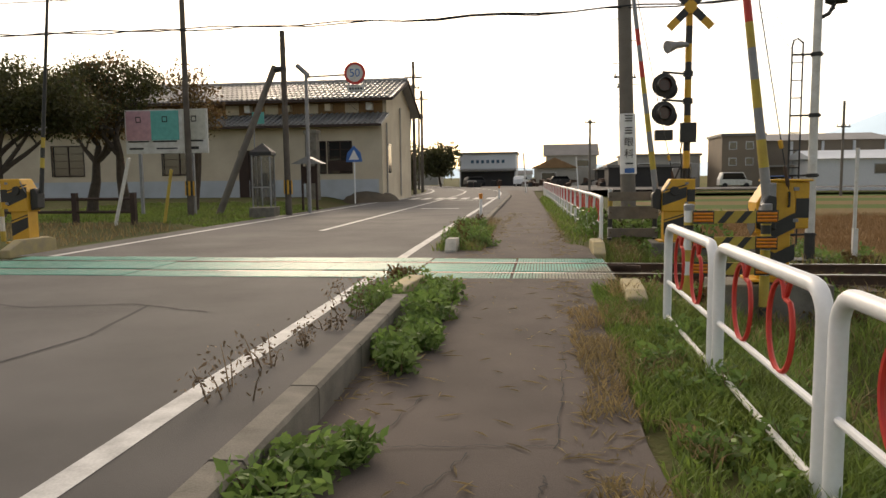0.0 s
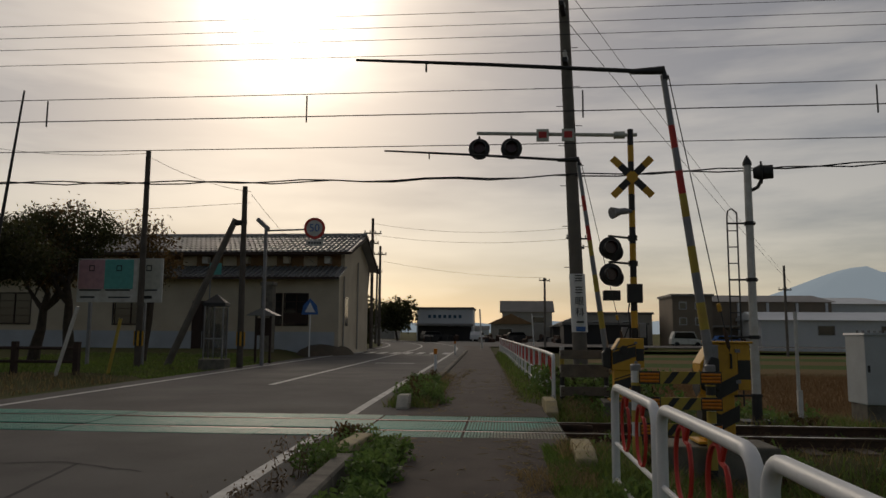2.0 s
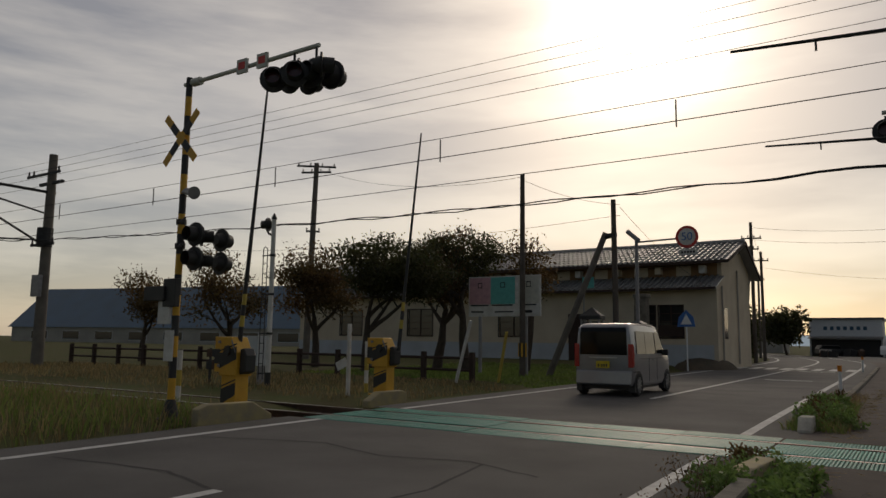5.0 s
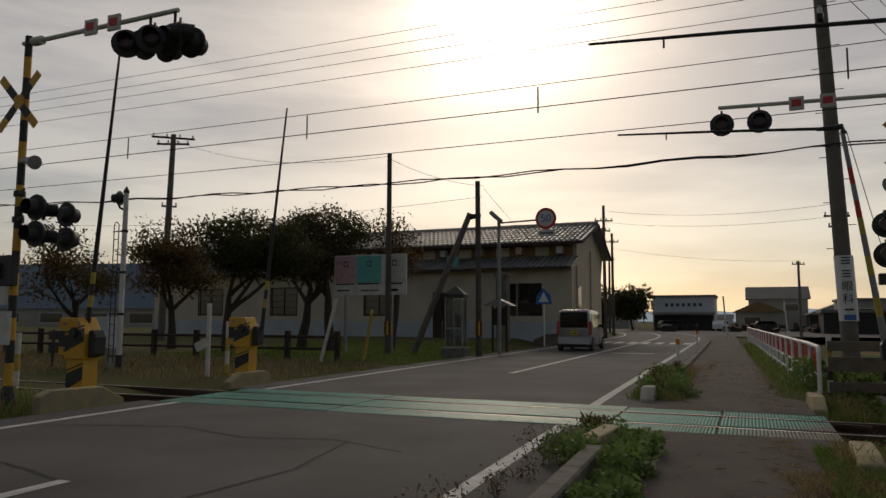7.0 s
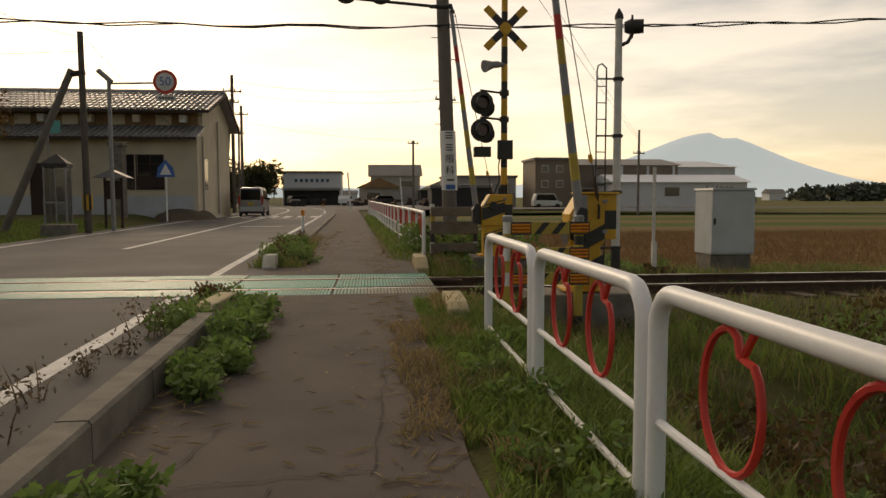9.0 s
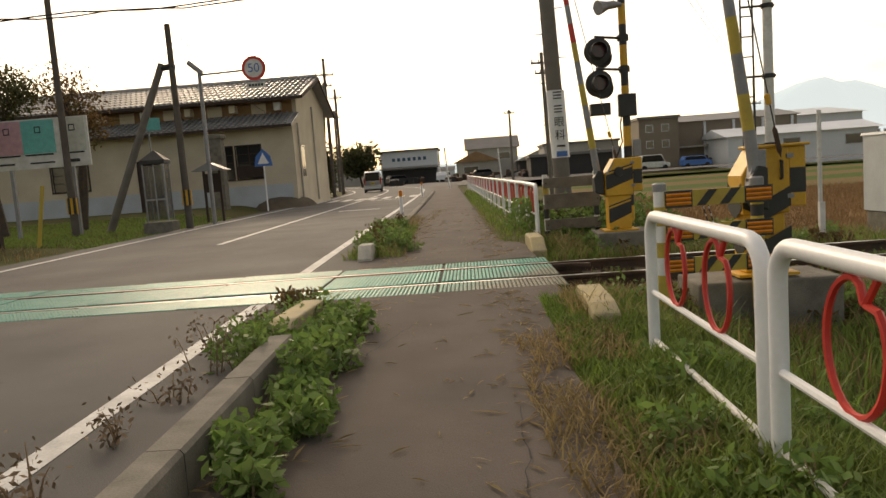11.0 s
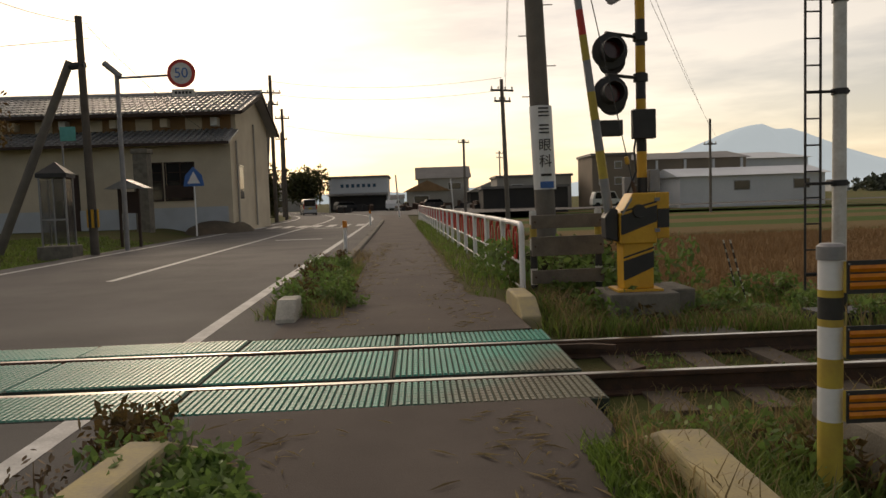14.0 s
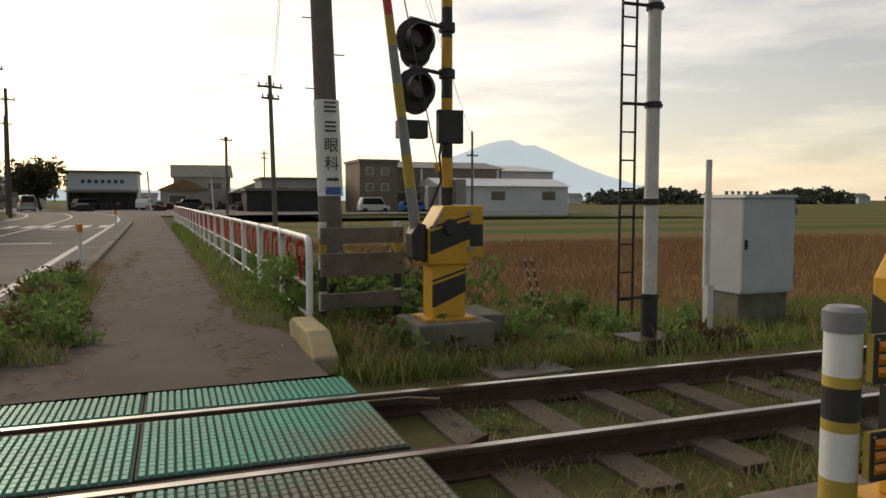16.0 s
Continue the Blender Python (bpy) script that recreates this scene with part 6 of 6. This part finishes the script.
    tagged(cr, "crown of many small leaves", kind="stuff")
    return t


tree((-19.0, 17.2, 0.1), 6.6, 1.3, 5, LEAF, "dark broad cherry tree with autumn-thinned crown beside the billboard", 15000, 0.07, 0.5, 0.36)
tree((-19.3, 12.6, 0.0), 5.7, 1.3, 8, LEAF, "dark spreading tree along the station yard", 15000, 0.075, 0.45, 0.42)
tree((-24.0, 14.8, 0.0), 5.9, 1.2, 11, AUTUMN, "reddening tree along the station yard", 9000, 0.08, 0.5, 0.45)
tree((-24.8, 10.4, 0.0), 5.2, 1.25, 17, AUTUMN, "spreading thin tree with reddish leaves beside the yard fence", 4200, 0.075, 0.6, 0.38)
tree((-35.0, 13.5, 0.0), 5.0, 1.1, 14, AUTUMN, "thin reddish tree near the catenary pole", 3600, 0.09)
tree((-17.4, 17.0, 0.1), 6.6, 0.8, 21, AUTUMN, "tall thin tree with sparse turning leaves", 3200, 0.08)
tree((-14.9, 17.6, 0.1), 6.0, 0.55, 24, AUTUMN, "slender tree behind the billboard", 2400, 0.08)
tree((-16.2, 97.0, -1.0), 6.6, 1.0, 31, LEAF, "round dark tree beside the shop", 6000, 0.25, 0.9, 1.0)
tree((-12.6, 50.0, -0.6), 4.0, 0.3, 35, LEAF, "narrow dark bush by the far poles", 5000, 0.12, 1.6, 0.45)


# ---- weeds and grass ----
def blades(name, label, material, count, region, h, w, seed, bend=0.35, z_off=0.0, keep=None, category="grass"):
    rng = np.random.default_rng(seed)
    x0, x1, y0, y1 = region
    v, f, n = [], [], 0
    for _ in range(count):
        x, y = rng.uniform(x0, x1), rng.uniform(y0, y1)
        if keep and not keep(x, y):
            continue
        clump = noise.noise((x * 1.7, y * 1.7, seed))
        if clump < -0.28:
            continue
        z = ground_height(x, y) - 0.01 + z_off
        hh = h * rng.uniform(0.45, 1.25) * (0.75 + 0.6 * max(0, clump))
        a, b2 = rng.uniform(0, 2 * math.pi), rng.uniform(0, 2 * math.pi)
        cx, cy, dx, dy = math.cos(a) * w, math.sin(a) * w, math.cos(b2) * hh * bend, math.sin(b2) * hh * bend
        v += [(x - cx, y - cy, z), (x + cx, y + cy, z), (x + cx * 0.7 + dx * 0.35, y + cy * 0.7 + dy * 0.35, z + hh * 0.6), (x - cx * 0.7 + dx * 0.35, y - cy * 0.7 + dy * 0.35, z + hh * 0.6), (x + dx, y + dy, z + hh * rng.uniform(0.75, 1.0))]
        f += [(n, n + 1, n + 2, n + 3), (n + 3, n + 2, n + 4)]
        n += 5
    me = bpy.data.meshes.new(name)
    me.from_pydata(v, [], f)
    me.materials.append(material)
    return tagged(new(name, me), label, category, kind="stuff")


verge = lambda x, y: x > -0.52 + 0.10 * noise.noise((0, y * 1.3, 9))
blades("verge_grass", "bright green grass along the footpath fence", GRASS, 30000, (-0.5, 0.75, -10.2, -1.2), 0.18, 0.006, 1, 0.5, keep=verge)
blades("verge_undergrowth", "thick green grass under the footpath fence", GRASS, 16000, (-0.42, 0.8, -10.2, -1.4), 0.13, 0.007, 31, 0.6, keep=verge)
blades("verge_dry_grass", "dry brown grass spilling over the path edge", DRYGRASS, 7500, (-0.80, -0.12, -9.5, -0.8), 0.11, 0.0045, 2, 1.0, 0.05, keep=lambda x, y: noise.noise((x * 2.5, y * 1.1, 40)) > 0.06)
blades("path_moss", "brown dry moss and straw in strips on the footpath", DRYGRASS, 5200, (-2.3, -0.75, 3.0, 26.0), 0.035, 0.007, 41, 1.2, 0.10, keep=lambda x, y: min(abs(x + 1.95 + 0.025 * y), abs(x + 1.0 + 0.028 * y)) < 0.16 and noise.noise((x * 2.0, y * 0.8, 60)) > 0.05)
blades("bank_grass", "tall rough grass on the bank below the fence", GRASS, 14000, (0.6, 6.0, -9.5, -1.2), 0.34, 0.008, 3, 0.5)
blades("bank_dry_grass", "dry seeding grass beside the railway", DRYGRASS, 7000, (0.5, 12.0, -8.0, -0.9), 0.34, 0.006, 4, 0.5)
blades("barrier_grass", "seeding foxtail grass round the barrier", DRYGRASS, 2600, (-0.35, 1.6, -2.6, -0.7), 0.3, 0.005, 5, 0.5)
blades("barrier_green", "green grass round the barrier", GRASS, 3200, (-0.3, 2.4, -2.9, -0.75), 0.2, 0.006, 6, 0.5)
blades("far_verge_grass", "green grass under the far fence", GRASS, 7000, (-1.3, 0.4, 3.4, 40.0), 0.2, 0.011, 7, 0.5, keep=lambda x, y: -0.42 - (0.028 * y if y > 4 else 0) < x < 0.45 - 0.028 * y)
blades("trackside_green", "low green plants beside the track", GRASS, 12000, (0.0, 9.0, 1.9, 6.3), 0.24, 0.008, 8, 0.6)
blades("crossing_weeds", "ragged green grass beside the footpath past the crossing", GRASS, 5200, (-2.95, -1.95, 2.75, 9.0), 0.24, 0.006, 51, 0.6, 0.06, keep=lambda x, y: noise.noise((x, y * 0.7, 3)) > -0.15 and x < -2.0 - 0.03 * y)
blades("crossing_straw", "dry straw beside the footpath past the crossing", DRYGRASS, 2600, (-2.95, -1.9, 2.75, 12.0), 0.26, 0.005, 52, 0.7, 0.06, keep=lambda x, y: x < -1.95 - 0.03 * y)
blades("board_grass", "tall rough grass round the boards and the gate", DRYGRASS, 4200, (0.0, 2.6, 2.0, 6.2), 0.34, 0.005, 53, 0.6)
blades("board_green", "dull green grass round the boards and the gate", GRASS, 5200, (-0.1, 2.6, 1.9, 6.2), 0.26, 0.006, 54, 0.6)
blades("trackside_dry", "dry grass beside the track", DRYGRASS, 6000, (0.1, 14.0, 1.8, 6.2), 0.3, 0.006, 9, 0.5)
blades("track_weeds", "sparse weeds between the sleepers", DRYGRASS, 6500, (0.3, 12.0, -0.9, 1.7), 0.10, 0.006, 10, 0.7)
blades("track_greens", "low green weeds growing over the sleepers", GRASS, 5000, (0.3, 12.0, -0.9, 1.7), 0.08, 0.006, 33, 0.7)
blades("rice", "ripe brown rice stubble in the paddy", mat("rice_stalks", (0.33, 0.20, 0.088), (0.25, 0.152, 0.068), rough=0.8, scale=0.5, bump=0, island=0.15), 120000, (2.8, 32.0, 5.8, 25.0), 0.34, 0.005, 11, 0.5)
blades("left_weeds", "tall dry weeds on the near side of the track", DRYGRASS, 5000, (-24.0, -10.35, -7.0, -0.9), 0.45, 0.008, 12, 0.4)
blades("left_green", "rough green weeds beside the road", GRASS, 6000, (-22.0, -10.5, -6.5, -0.9), 0.36, 0.01, 13, 0.5)
blades("yard_grass", "short dull grass beyond the track", DRYGRASS, 9000, (-34.0, -11.0, 2.4, 9.5), 0.22, 0.012, 14, 0.5)
blades("lawn", "bright short grass round the booth and signs", GRASS, 26000, (-21.0, -10.0, 10.5, 23.0), 0.13, 0.018, 15, 0.5, keep=lambda x, y: x < centre(y) - 4.0)


def weed_clump(at, size, seed, material, stems, label, leaf=0.035, count=420):
    rng = np.random.default_rng(seed)
    rnd = random.Random(seed)
    t = thing("weed_clump", label, "weed", at, group="weeds")
    b = B()
    cs = []
    for k in range(stems):
        a, r = rnd.uniform(0, 6.28), rnd.uniform(0.0, 0.55) * size
        p = Vector((math.cos(a) * r, math.sin(a) * r, -0.02))
        q = p + Vector((math.cos(a) * 0.3 * size, math.sin(a) * 0.3 * size, size * rnd.uniform(0.5, 1.05)))
        b.tube([p, p.lerp(q, 0.5) + Vector((0, 0, 0.03)), q], [0.006, 0.004, 0.002], 4, caps=False)
        cs += [tuple(p.lerp(q, f)) for f in (0.35, 0.55, 0.75, 0.9, 1.0)]
    tagged(part("stem", b, SEED, t), kind="stuff")
    v, f = leaf_cloud(rng, cs, count, leaf, 0.7, 0.045 + 0.05 * size)
    me = bpy.data.meshes.new("leaves")
    me.from_pydata(v.tolist(), [], f.tolist())
    me.materials.append(material)
    lo = new("leaves", me)
    lo.parent = t
    tagged(lo, kind="stuff")


rnd = random.Random(9)
for y in np.arange(-7.4, -1.5, 0.3):
    gap = -6.3 < y < -5.3
    if gap:
        continue
    weed_clump((centre(y) + 4.07 + rnd.uniform(0.0, 0.16), y, 0.0), rnd.uniform(0.12, 0.25), int(y * 100) + 2000, WEED, 9, "leafy green mugwort growing along the kerb", 0.034, 420)
for y in (-3.1, -2.9, -2.75, -2.6, -2.3, -2.0, -1.8, -1.6, -1.35, -1.2, -0.95):
    weed_clump((-2.5 + rnd.uniform(-0.2, 0.3), y, 0.0), rnd.uniform(0.14, 0.28), int(y * 90) + 3000, WEED if y < -1.5 else AUTUMN, 9, "rough weeds round the kerb end", 0.03, 300)
for y in np.arange(-5.6, -1.6, 0.62):
    weed_clump((-2.78 + rnd.uniform(-0.12, 0.06), y, 0.0), rnd.uniform(0.16, 0.36), int(y * 80) + 4000, SEED, 5, "withered brown weed stems in the gutter", 0.018, 110)
for y in np.arange(3.3, 9.0, 0.26):
    weed_clump((-2.5 - 0.025 * y + rnd.uniform(-0.2, 0.55 if y < 5.4 else 0.2), y, 0.0), rnd.uniform(0.16, 0.34), int(y * 70) + 5000, WEED if int(y * 10) % 4 else AUTUMN, 9, "dull green weeds beyond the crossing", 0.035, 320)
for k in range(16):
    weed_clump((0.25 + rnd.uniform(-0.25, 0.3), 3.9 + k * 0.75, -0.06), rnd.uniform(0.2, 0.42), 6000 + k, WEED, 8, "green weeds under the far fence", 0.04, 260)
for k in range(16):
    x, y = rnd.uniform(0.2, 1.7), rnd.uniform(4.2, 5.9)
    weed_clump((x, y, ground_height(x, y)), rnd.uniform(0.5, 0.95), 7500 + k, WEED if k % 3 else LEAF, 11, "tall broad-leaved weeds behind the boards", 0.06, 420)
for k in range(26):
    x, y = rnd.uniform(0.4, 4.2), rnd.uniform(2.3, 5.4)
    weed_clump((x, y, ground_height(x, y)), rnd.uniform(0.2, 0.42), 7000 + k, WEED if k % 3 else AUTUMN, 8, "leafy weeds beside the track", 0.045, 240)
for k in range(22):
    x, y = rnd.uniform(-0.35, 0.5), rnd.uniform(-9.0, -3.0)
    weed_clump((x, y, ground_height(x, y)), rnd.uniform(0.1, 0.2), 8000 + k, WEED, 7, "small green plants in the verge", 0.03, 150)
for k in range(14):
    x, y = rnd.uniform(0.9, 3.6), rnd.uniform(-8.0, -2.4)
    weed_clump((x, y, ground_height(x, y)), rnd.uniform(0.3, 0.6), 8500 + k, AUTUMN if k % 2 else WEED, 9, "rank weeds on the ditch bank", 0.04, 260)

for k in range(22):
    x, y = rnd.uniform(-0.1, 3.4), rnd.uniform(-1.75, -0.75)
    weed_clump((x, y, ground_height(x, y)), rnd.uniform(0.12, 0.28), 9000 + k, WEED if k % 3 else AUTUMN, 8, "rough green weeds beside the rail", 0.03, 240)
for k in range(10):
    x, y = rnd.uniform(0.3, 5.0), rnd.uniform(0.2, 0.95)
    weed_clump((x, y, -0.16), rnd.uniform(0.06, 0.12), 9100 + k, WEED, 6, "small weeds between the rails", 0.02, 90)


def litter():
    rng = np.random.default_rng(77)
    v, f, n = [], [], 0
    for _ in range(3000):
        x = rng.choice([rng.normal(-2.08, 0.13), rng.normal(-0.72, 0.12), rng.uniform(-2.2, -0.6)], p=[0.42, 0.42, 0.16])
        y = rng.uniform(-9.6, -0.8) if rng.random() < 0.45 else rng.uniform(1.8, 16)
        a, s = rng.uniform(0, 6.28), rng.uniform(0.006, 0.03)
        l = s * rng.uniform(1.0, 4.0)
        c, d = math.cos(a), math.sin(a)
        z = 0.016
        v += [(x - c * l, y - d * l, z), (x + d * s * 0.3, y - c * s * 0.3, z + 0.006), (x + c * l, y + d * l, z + 0.003), (x - d * s * 0.3, y + c * s * 0.3, z + 0.008)]
        f.append((n, n + 1, n + 2, n + 3))
        n += 4
    me = bpy.data.meshes.new("leaf_litter")
    me.from_pydata(v, [], f)
    me.materials.append(DRYGRASS)
    tagged(new("leaf_litter", me), "dry leaves and straw scattered on the footpath", "litter", kind="stuff")


litter()


def path_cracks():
    rnd = random.Random(12)
    b = B()
    for x0, y0, x1, y1 in ((-1.75, -6.35, -0.95, -6.25), (-1.95, -7.0, -1.7, -5.6), (-1.6, -7.2, -1.35, -6.4), (-0.95, -6.3, -0.85, -4.2), (-1.05, -7.3, -1.0, -6.6), (-1.9, -3.4, -1.5, -2.0), (-2.1, 9.0, -0.8, 9.2), (-2.2, 15.0, -0.9, 14.8)):
        n = 22
        p = None
        for i in range(n + 1):
            a = i / n
            q = Vector((x0 + (x1 - x0) * a + rnd.uniform(-0.018, 0.018), y0 + (y1 - y0) * a + rnd.uniform(-0.018, 0.018), 0.0165))
            if p:
                d = (q - p).normalized().cross(Vector((0, 0, 1))) * rnd.uniform(0.0015, 0.0045)
                b.quad([p + d, q + d, q - d, p - d])
            p = q
    part("path_crack", b, TYRE, None, "thin dark cracks in the footpath", category="crack", kind="stuff")


path_cracks()


# ---- the silver van that drives over the crossing ----
def van():
    t = thing("silver_van", "silver boxy kei van driving away over the crossing", "car", (-7.4, 0.3, 0.0))
    # stations along the length: y, sill, belt, top, half width low, half width top
    st = [(-1.70, 0.40, 0.98, 1.60, 0.66, 0.60), (-1.675, 0.30, 1.0, 1.70, 0.715, 0.635), (-1.60, 0.25, 1.0, 1.755, 0.735, 0.645), (-1.30, 0.24, 1.0, 1.785, 0.74, 0.65), (-0.5, 0.24, 1.0, 1.79, 0.74, 0.655), (0.30, 0.24, 1.0, 1.775, 0.74, 0.65), (0.62, 0.24, 1.0, 1.735, 0.74, 0.64), (0.98, 0.24, 1.0, 1.34, 0.74, 0.655), (1.20, 0.25, 0.99, 1.10, 0.74, 0.67), (1.40, 0.26, 0.95, 1.055, 0.73, 0.66), (1.58, 0.28, 0.88, 0.985, 0.715, 0.63), (1.67, 0.33, 0.78, 0.90, 0.68, 0.58), (1.70, 0.40, 0.68, 0.78, 0.62, 0.54)]
    b = B()
    for y, s, be, top, w, wt in st:
        b.v += [(-w * 0.94, y, s), (-w, y, s + 0.12), (-w, y, be), (-(w * 0.35 + wt * 0.65), y, be + (top - be) * 0.72), (-wt, y, top - 0.06), (-wt + 0.09, y, top), (wt - 0.09, y, top), (wt, y, top - 0.06), (w * 0.35 + wt * 0.65, y, be + (top - be) * 0.72), (w, y, be), (w, y, s + 0.12), (w * 0.94, y, s)]
    k = 12
    for i in range(len(st) - 1):
        for j in range(k):
            b.f.append((i * k + j, (i + 1) * k + j, (i + 1) * k + (j + 1) % k, i * k + (j + 1) % k))
            b.m.append(0)
    b.f += [tuple(range(k)), tuple(range(len(st) * k - 1, (len(st) - 1) * k - 1, -1))]
    b.m += [0, 0]
    part("body", b, SILVER, t, "silver painted body", smooth=True)
    g = B()
    g.quad([(-0.60, -1.712, 1.0), (0.60, -1.712, 1.0), (0.59, -1.712, 1.56), (-0.59, -1.712, 1.56)])
    g.quad([(-0.59, -1.712, 1.56), (0.59, -1.712, 1.56), (0.57, -1.69, 1.67), (-0.57, -1.69, 1.67)])
    part("rear_window", g, CARGLASS, t, "dark rear window")
    for s in (-1, 1):
        side = lambda y, z: (s * (0.7535 - 0.056 * max(0.0, z - 1.0) / 0.56), y, z)
        for a, c, c2 in ((-1.38, -0.66, -0.66), (-0.63, 0.16, 0.16), (0.24, 0.98, 0.60)):
            g = B()
            q = [side(a, 1.03), side(c, 1.03), side(c2, 1.585), side(a + (0.05 if a < -1 else 0.0), 1.585)]
            g.quad(q if s > 0 else q[::-1])
            part("side_window", g, CARGLASS, t, "dark side window")
        g = B()
        g.prism([(-1.725, 0.70), (-1.60, 0.72), (-1.565, 1.0), (-1.62, 1.24), (-1.715, 1.27)], "x", s * 0.625, s * 0.746)
        part("tail_lamp", g, TAIL, t, "tall red tail lamp", bevel=0.01)
        g = B()
        g.box(min(s * 0.74, s * 0.90), max(s * 0.74, s * 0.90), 0.78, 0.9, 0.98, 1.14)
        part("mirror", g, BLACK, t, "black door mirror", bevel=0.02)
        for y in (-0.30, 0.02):
            g = B()
            g.box(min(s * 0.742, s * 0.765), max(s * 0.742, s * 0.765), y - 0.1, y + 0.08, 0.86, 0.89)
            part("door_handle", g, SILVER, t)
        g = B()
        g.box(min(s * 0.741, s * 0.747), max(s * 0.741, s * 0.747), -1.2, 0.9, 0.905, 0.915)
        g.box(min(s * 0.741, s * 0.746), max(s * 0.741, s * 0.746), -0.39, -0.38, 0.35, 0.92)
        g.box(min(s * 0.741, s * 0.746), max(s * 0.741, s * 0.746), 0.32, 0.33, 0.35, 0.92)
        part("seam", g, BLACK, t, "dark door seams")
        g = B()
        g.box(min(s * 0.735, s * 0.75), max(s * 0.735, s * 0.75), -1.62, -1.2, 0.58, 0.61)
        part("reflector_strip", g, BLACK, t)
    g = B()
    g.quad([(-0.60, 1.19, 1.115), (0.60, 1.19, 1.115), (0.585, 0.665, 1.70), (-0.585, 0.665, 1.70)])
    part("windscreen", g, CARGLASS, t, "dark windscreen")
    for x in (-0.6, 0.6):
        g = B()
        g.box(x - 0.01, x + 0.01, -1.4, 0.5, 1.775, 1.79)
        part("roof_moulding", g, BLACK, t)
    g = B()
    g.tube([(0.35, -1.35, 1.78), (0.35, -1.42, 1.82)], [0.02, 0.012], 8)
    part("aerial", g, BLACK, t, "short black aerial")
    g = B()
    g.prism([(-1.76, 0.28), (-1.6, 0.24), (-1.6, 0.62), (-1.74, 0.62)], "x", -0.70, 0.70)
    part("rear_bumper", g, SILVER, t, bevel=0.03)
    g = B()
    g.box(-0.17, 0.17, -1.765, -1.745, 0.68, 0.85)
    pl = part("number_board", g, PLATE, t, "yellow number board")
    g = B()
    for x in (-0.1, -0.02, 0.04, 0.1):
        g.box(x - 0.018, x + 0.018, -1.77, -1.765, 0.71, 0.78)
    part("bars", g, BLACK, pl)
    g = B()
    g.box(-0.35, 0.35, -1.745, -1.72, 0.92, 0.945)
    part("trim_strip", g, RIM, t, "bright trim strip")
    g = B()
    g.box(-0.6, 0.6, -1.5, 1.5, 0.16, 0.3)
    part("underbody", g, BLACK, t)
    for y in (-1.26, 1.26):
        for s in (-1, 1):
            # Black disc over the closed flank stands for the shaded wheel-arch gap.
            g = B()
            arch = [(y + 0.33 * math.cos(a), 0.28 + 0.33 * math.sin(a)) for a in np.linspace(0, math.pi, 12)] + [(y - 0.33, 0.1), (y + 0.33, 0.1)]
            g.prism(arch, "x", s * 0.60, s * 0.7435)
            part("arch_shade", g, BLACK, t, "black disc standing for the shaded gap in the wheel arch")
    wheels = []
    for y in (-1.26, 1.26):
        for s in (-1, 1):
            w = new("wheel")
            w.parent, w.matrix_local = t, pose(s * 0.685, y, 0.28)
            g = B()
            prof = [(-0.075, 0.20), (-0.075, 0.265), (-0.055, 0.28), (0.055, 0.28), (0.075, 0.265), (0.075, 0.20)]
            for i in range(24):
                a = 2 * math.pi * i / 24
                g.v += [(x, r * math.cos(a), r * math.sin(a)) for x, r in prof]
            for i in range(24):
                for j in range(5):
                    g.f.append((i * 6 + j, i * 6 + j + 1, ((i + 1) % 24) * 6 + j + 1, ((i + 1) % 24) * 6 + j))
                    g.m.append(0)
            part("tyre", g, TYRE, w, smooth=True)
            g = B()
            g.tube([(s * 0.03, 0, 0), (s * 0.05, 0, 0)], 0.2, 24, 1)
            for i in range(10):
                a = 2 * math.pi * i / 10
                g.box(s * 0.05, s * 0.075, -0.013, 0.013, 0.03, 0.195, 0, pose(0, 0, 0, math.degrees(a), 0, 0))
            g.tube([(s * 0.05, 0, 0), (s * 0.082, 0, 0)], 0.045, 12, 0)
            part("rim", g, [RIM, DARK], w, "silver spoked rim")
            wheels.append((w, s * 0.685, y))
    return t, wheels


VAN, WHEELS = van()
DRIVE = [(0.0, -19.5), (1.0, -12.5), (2.0, -6.4), (2.5, -3.7), (3.0, -1.6), (3.5, 0.75), (4.3, 4.8), (5.8, 14.6), (6.0, 16.0), (7.0, 23.0), (8.0, 30.5), (9.0, 38.0), (9.6, 43.5), (10.2, 48.5), (11.3, 58.0), (12.5, 67.0), (14.0, 77.0), (16.0, 87.0)]


def motions():
    ts, ys = [p[0] for p in DRIVE], [p[1] for p in DRIVE]
    rows, turn, last = [], 0.0, None
    spins = []
    for i in range(481):
        t = i / 30
        y = float(np.mean([np.interp(min(16.0, max(0.0, t + d)), ts, ys) for d in (-0.2, -0.1, 0, 0.1, 0.2)]))
        x = centre(y) - 1.2
        heading = math.degrees(math.atan2(-(centre(y + 1.5) - centre(y - 1.5)), 3.0))
        if last is not None:
            turn -= math.degrees((y - last) / 0.28)
        last = y
        spins.append((t, turn))
        if i % 6 == 0:
            rows.append((t, pose(x, y, 0.0, 0, 0, heading)))
    walk(VAN, rows)
    for w, x, y in WHEELS:
        walk(w, [(t, pose(x, y, 0.28, a % 360, 0, 0)) for t, a in spins])


motions()
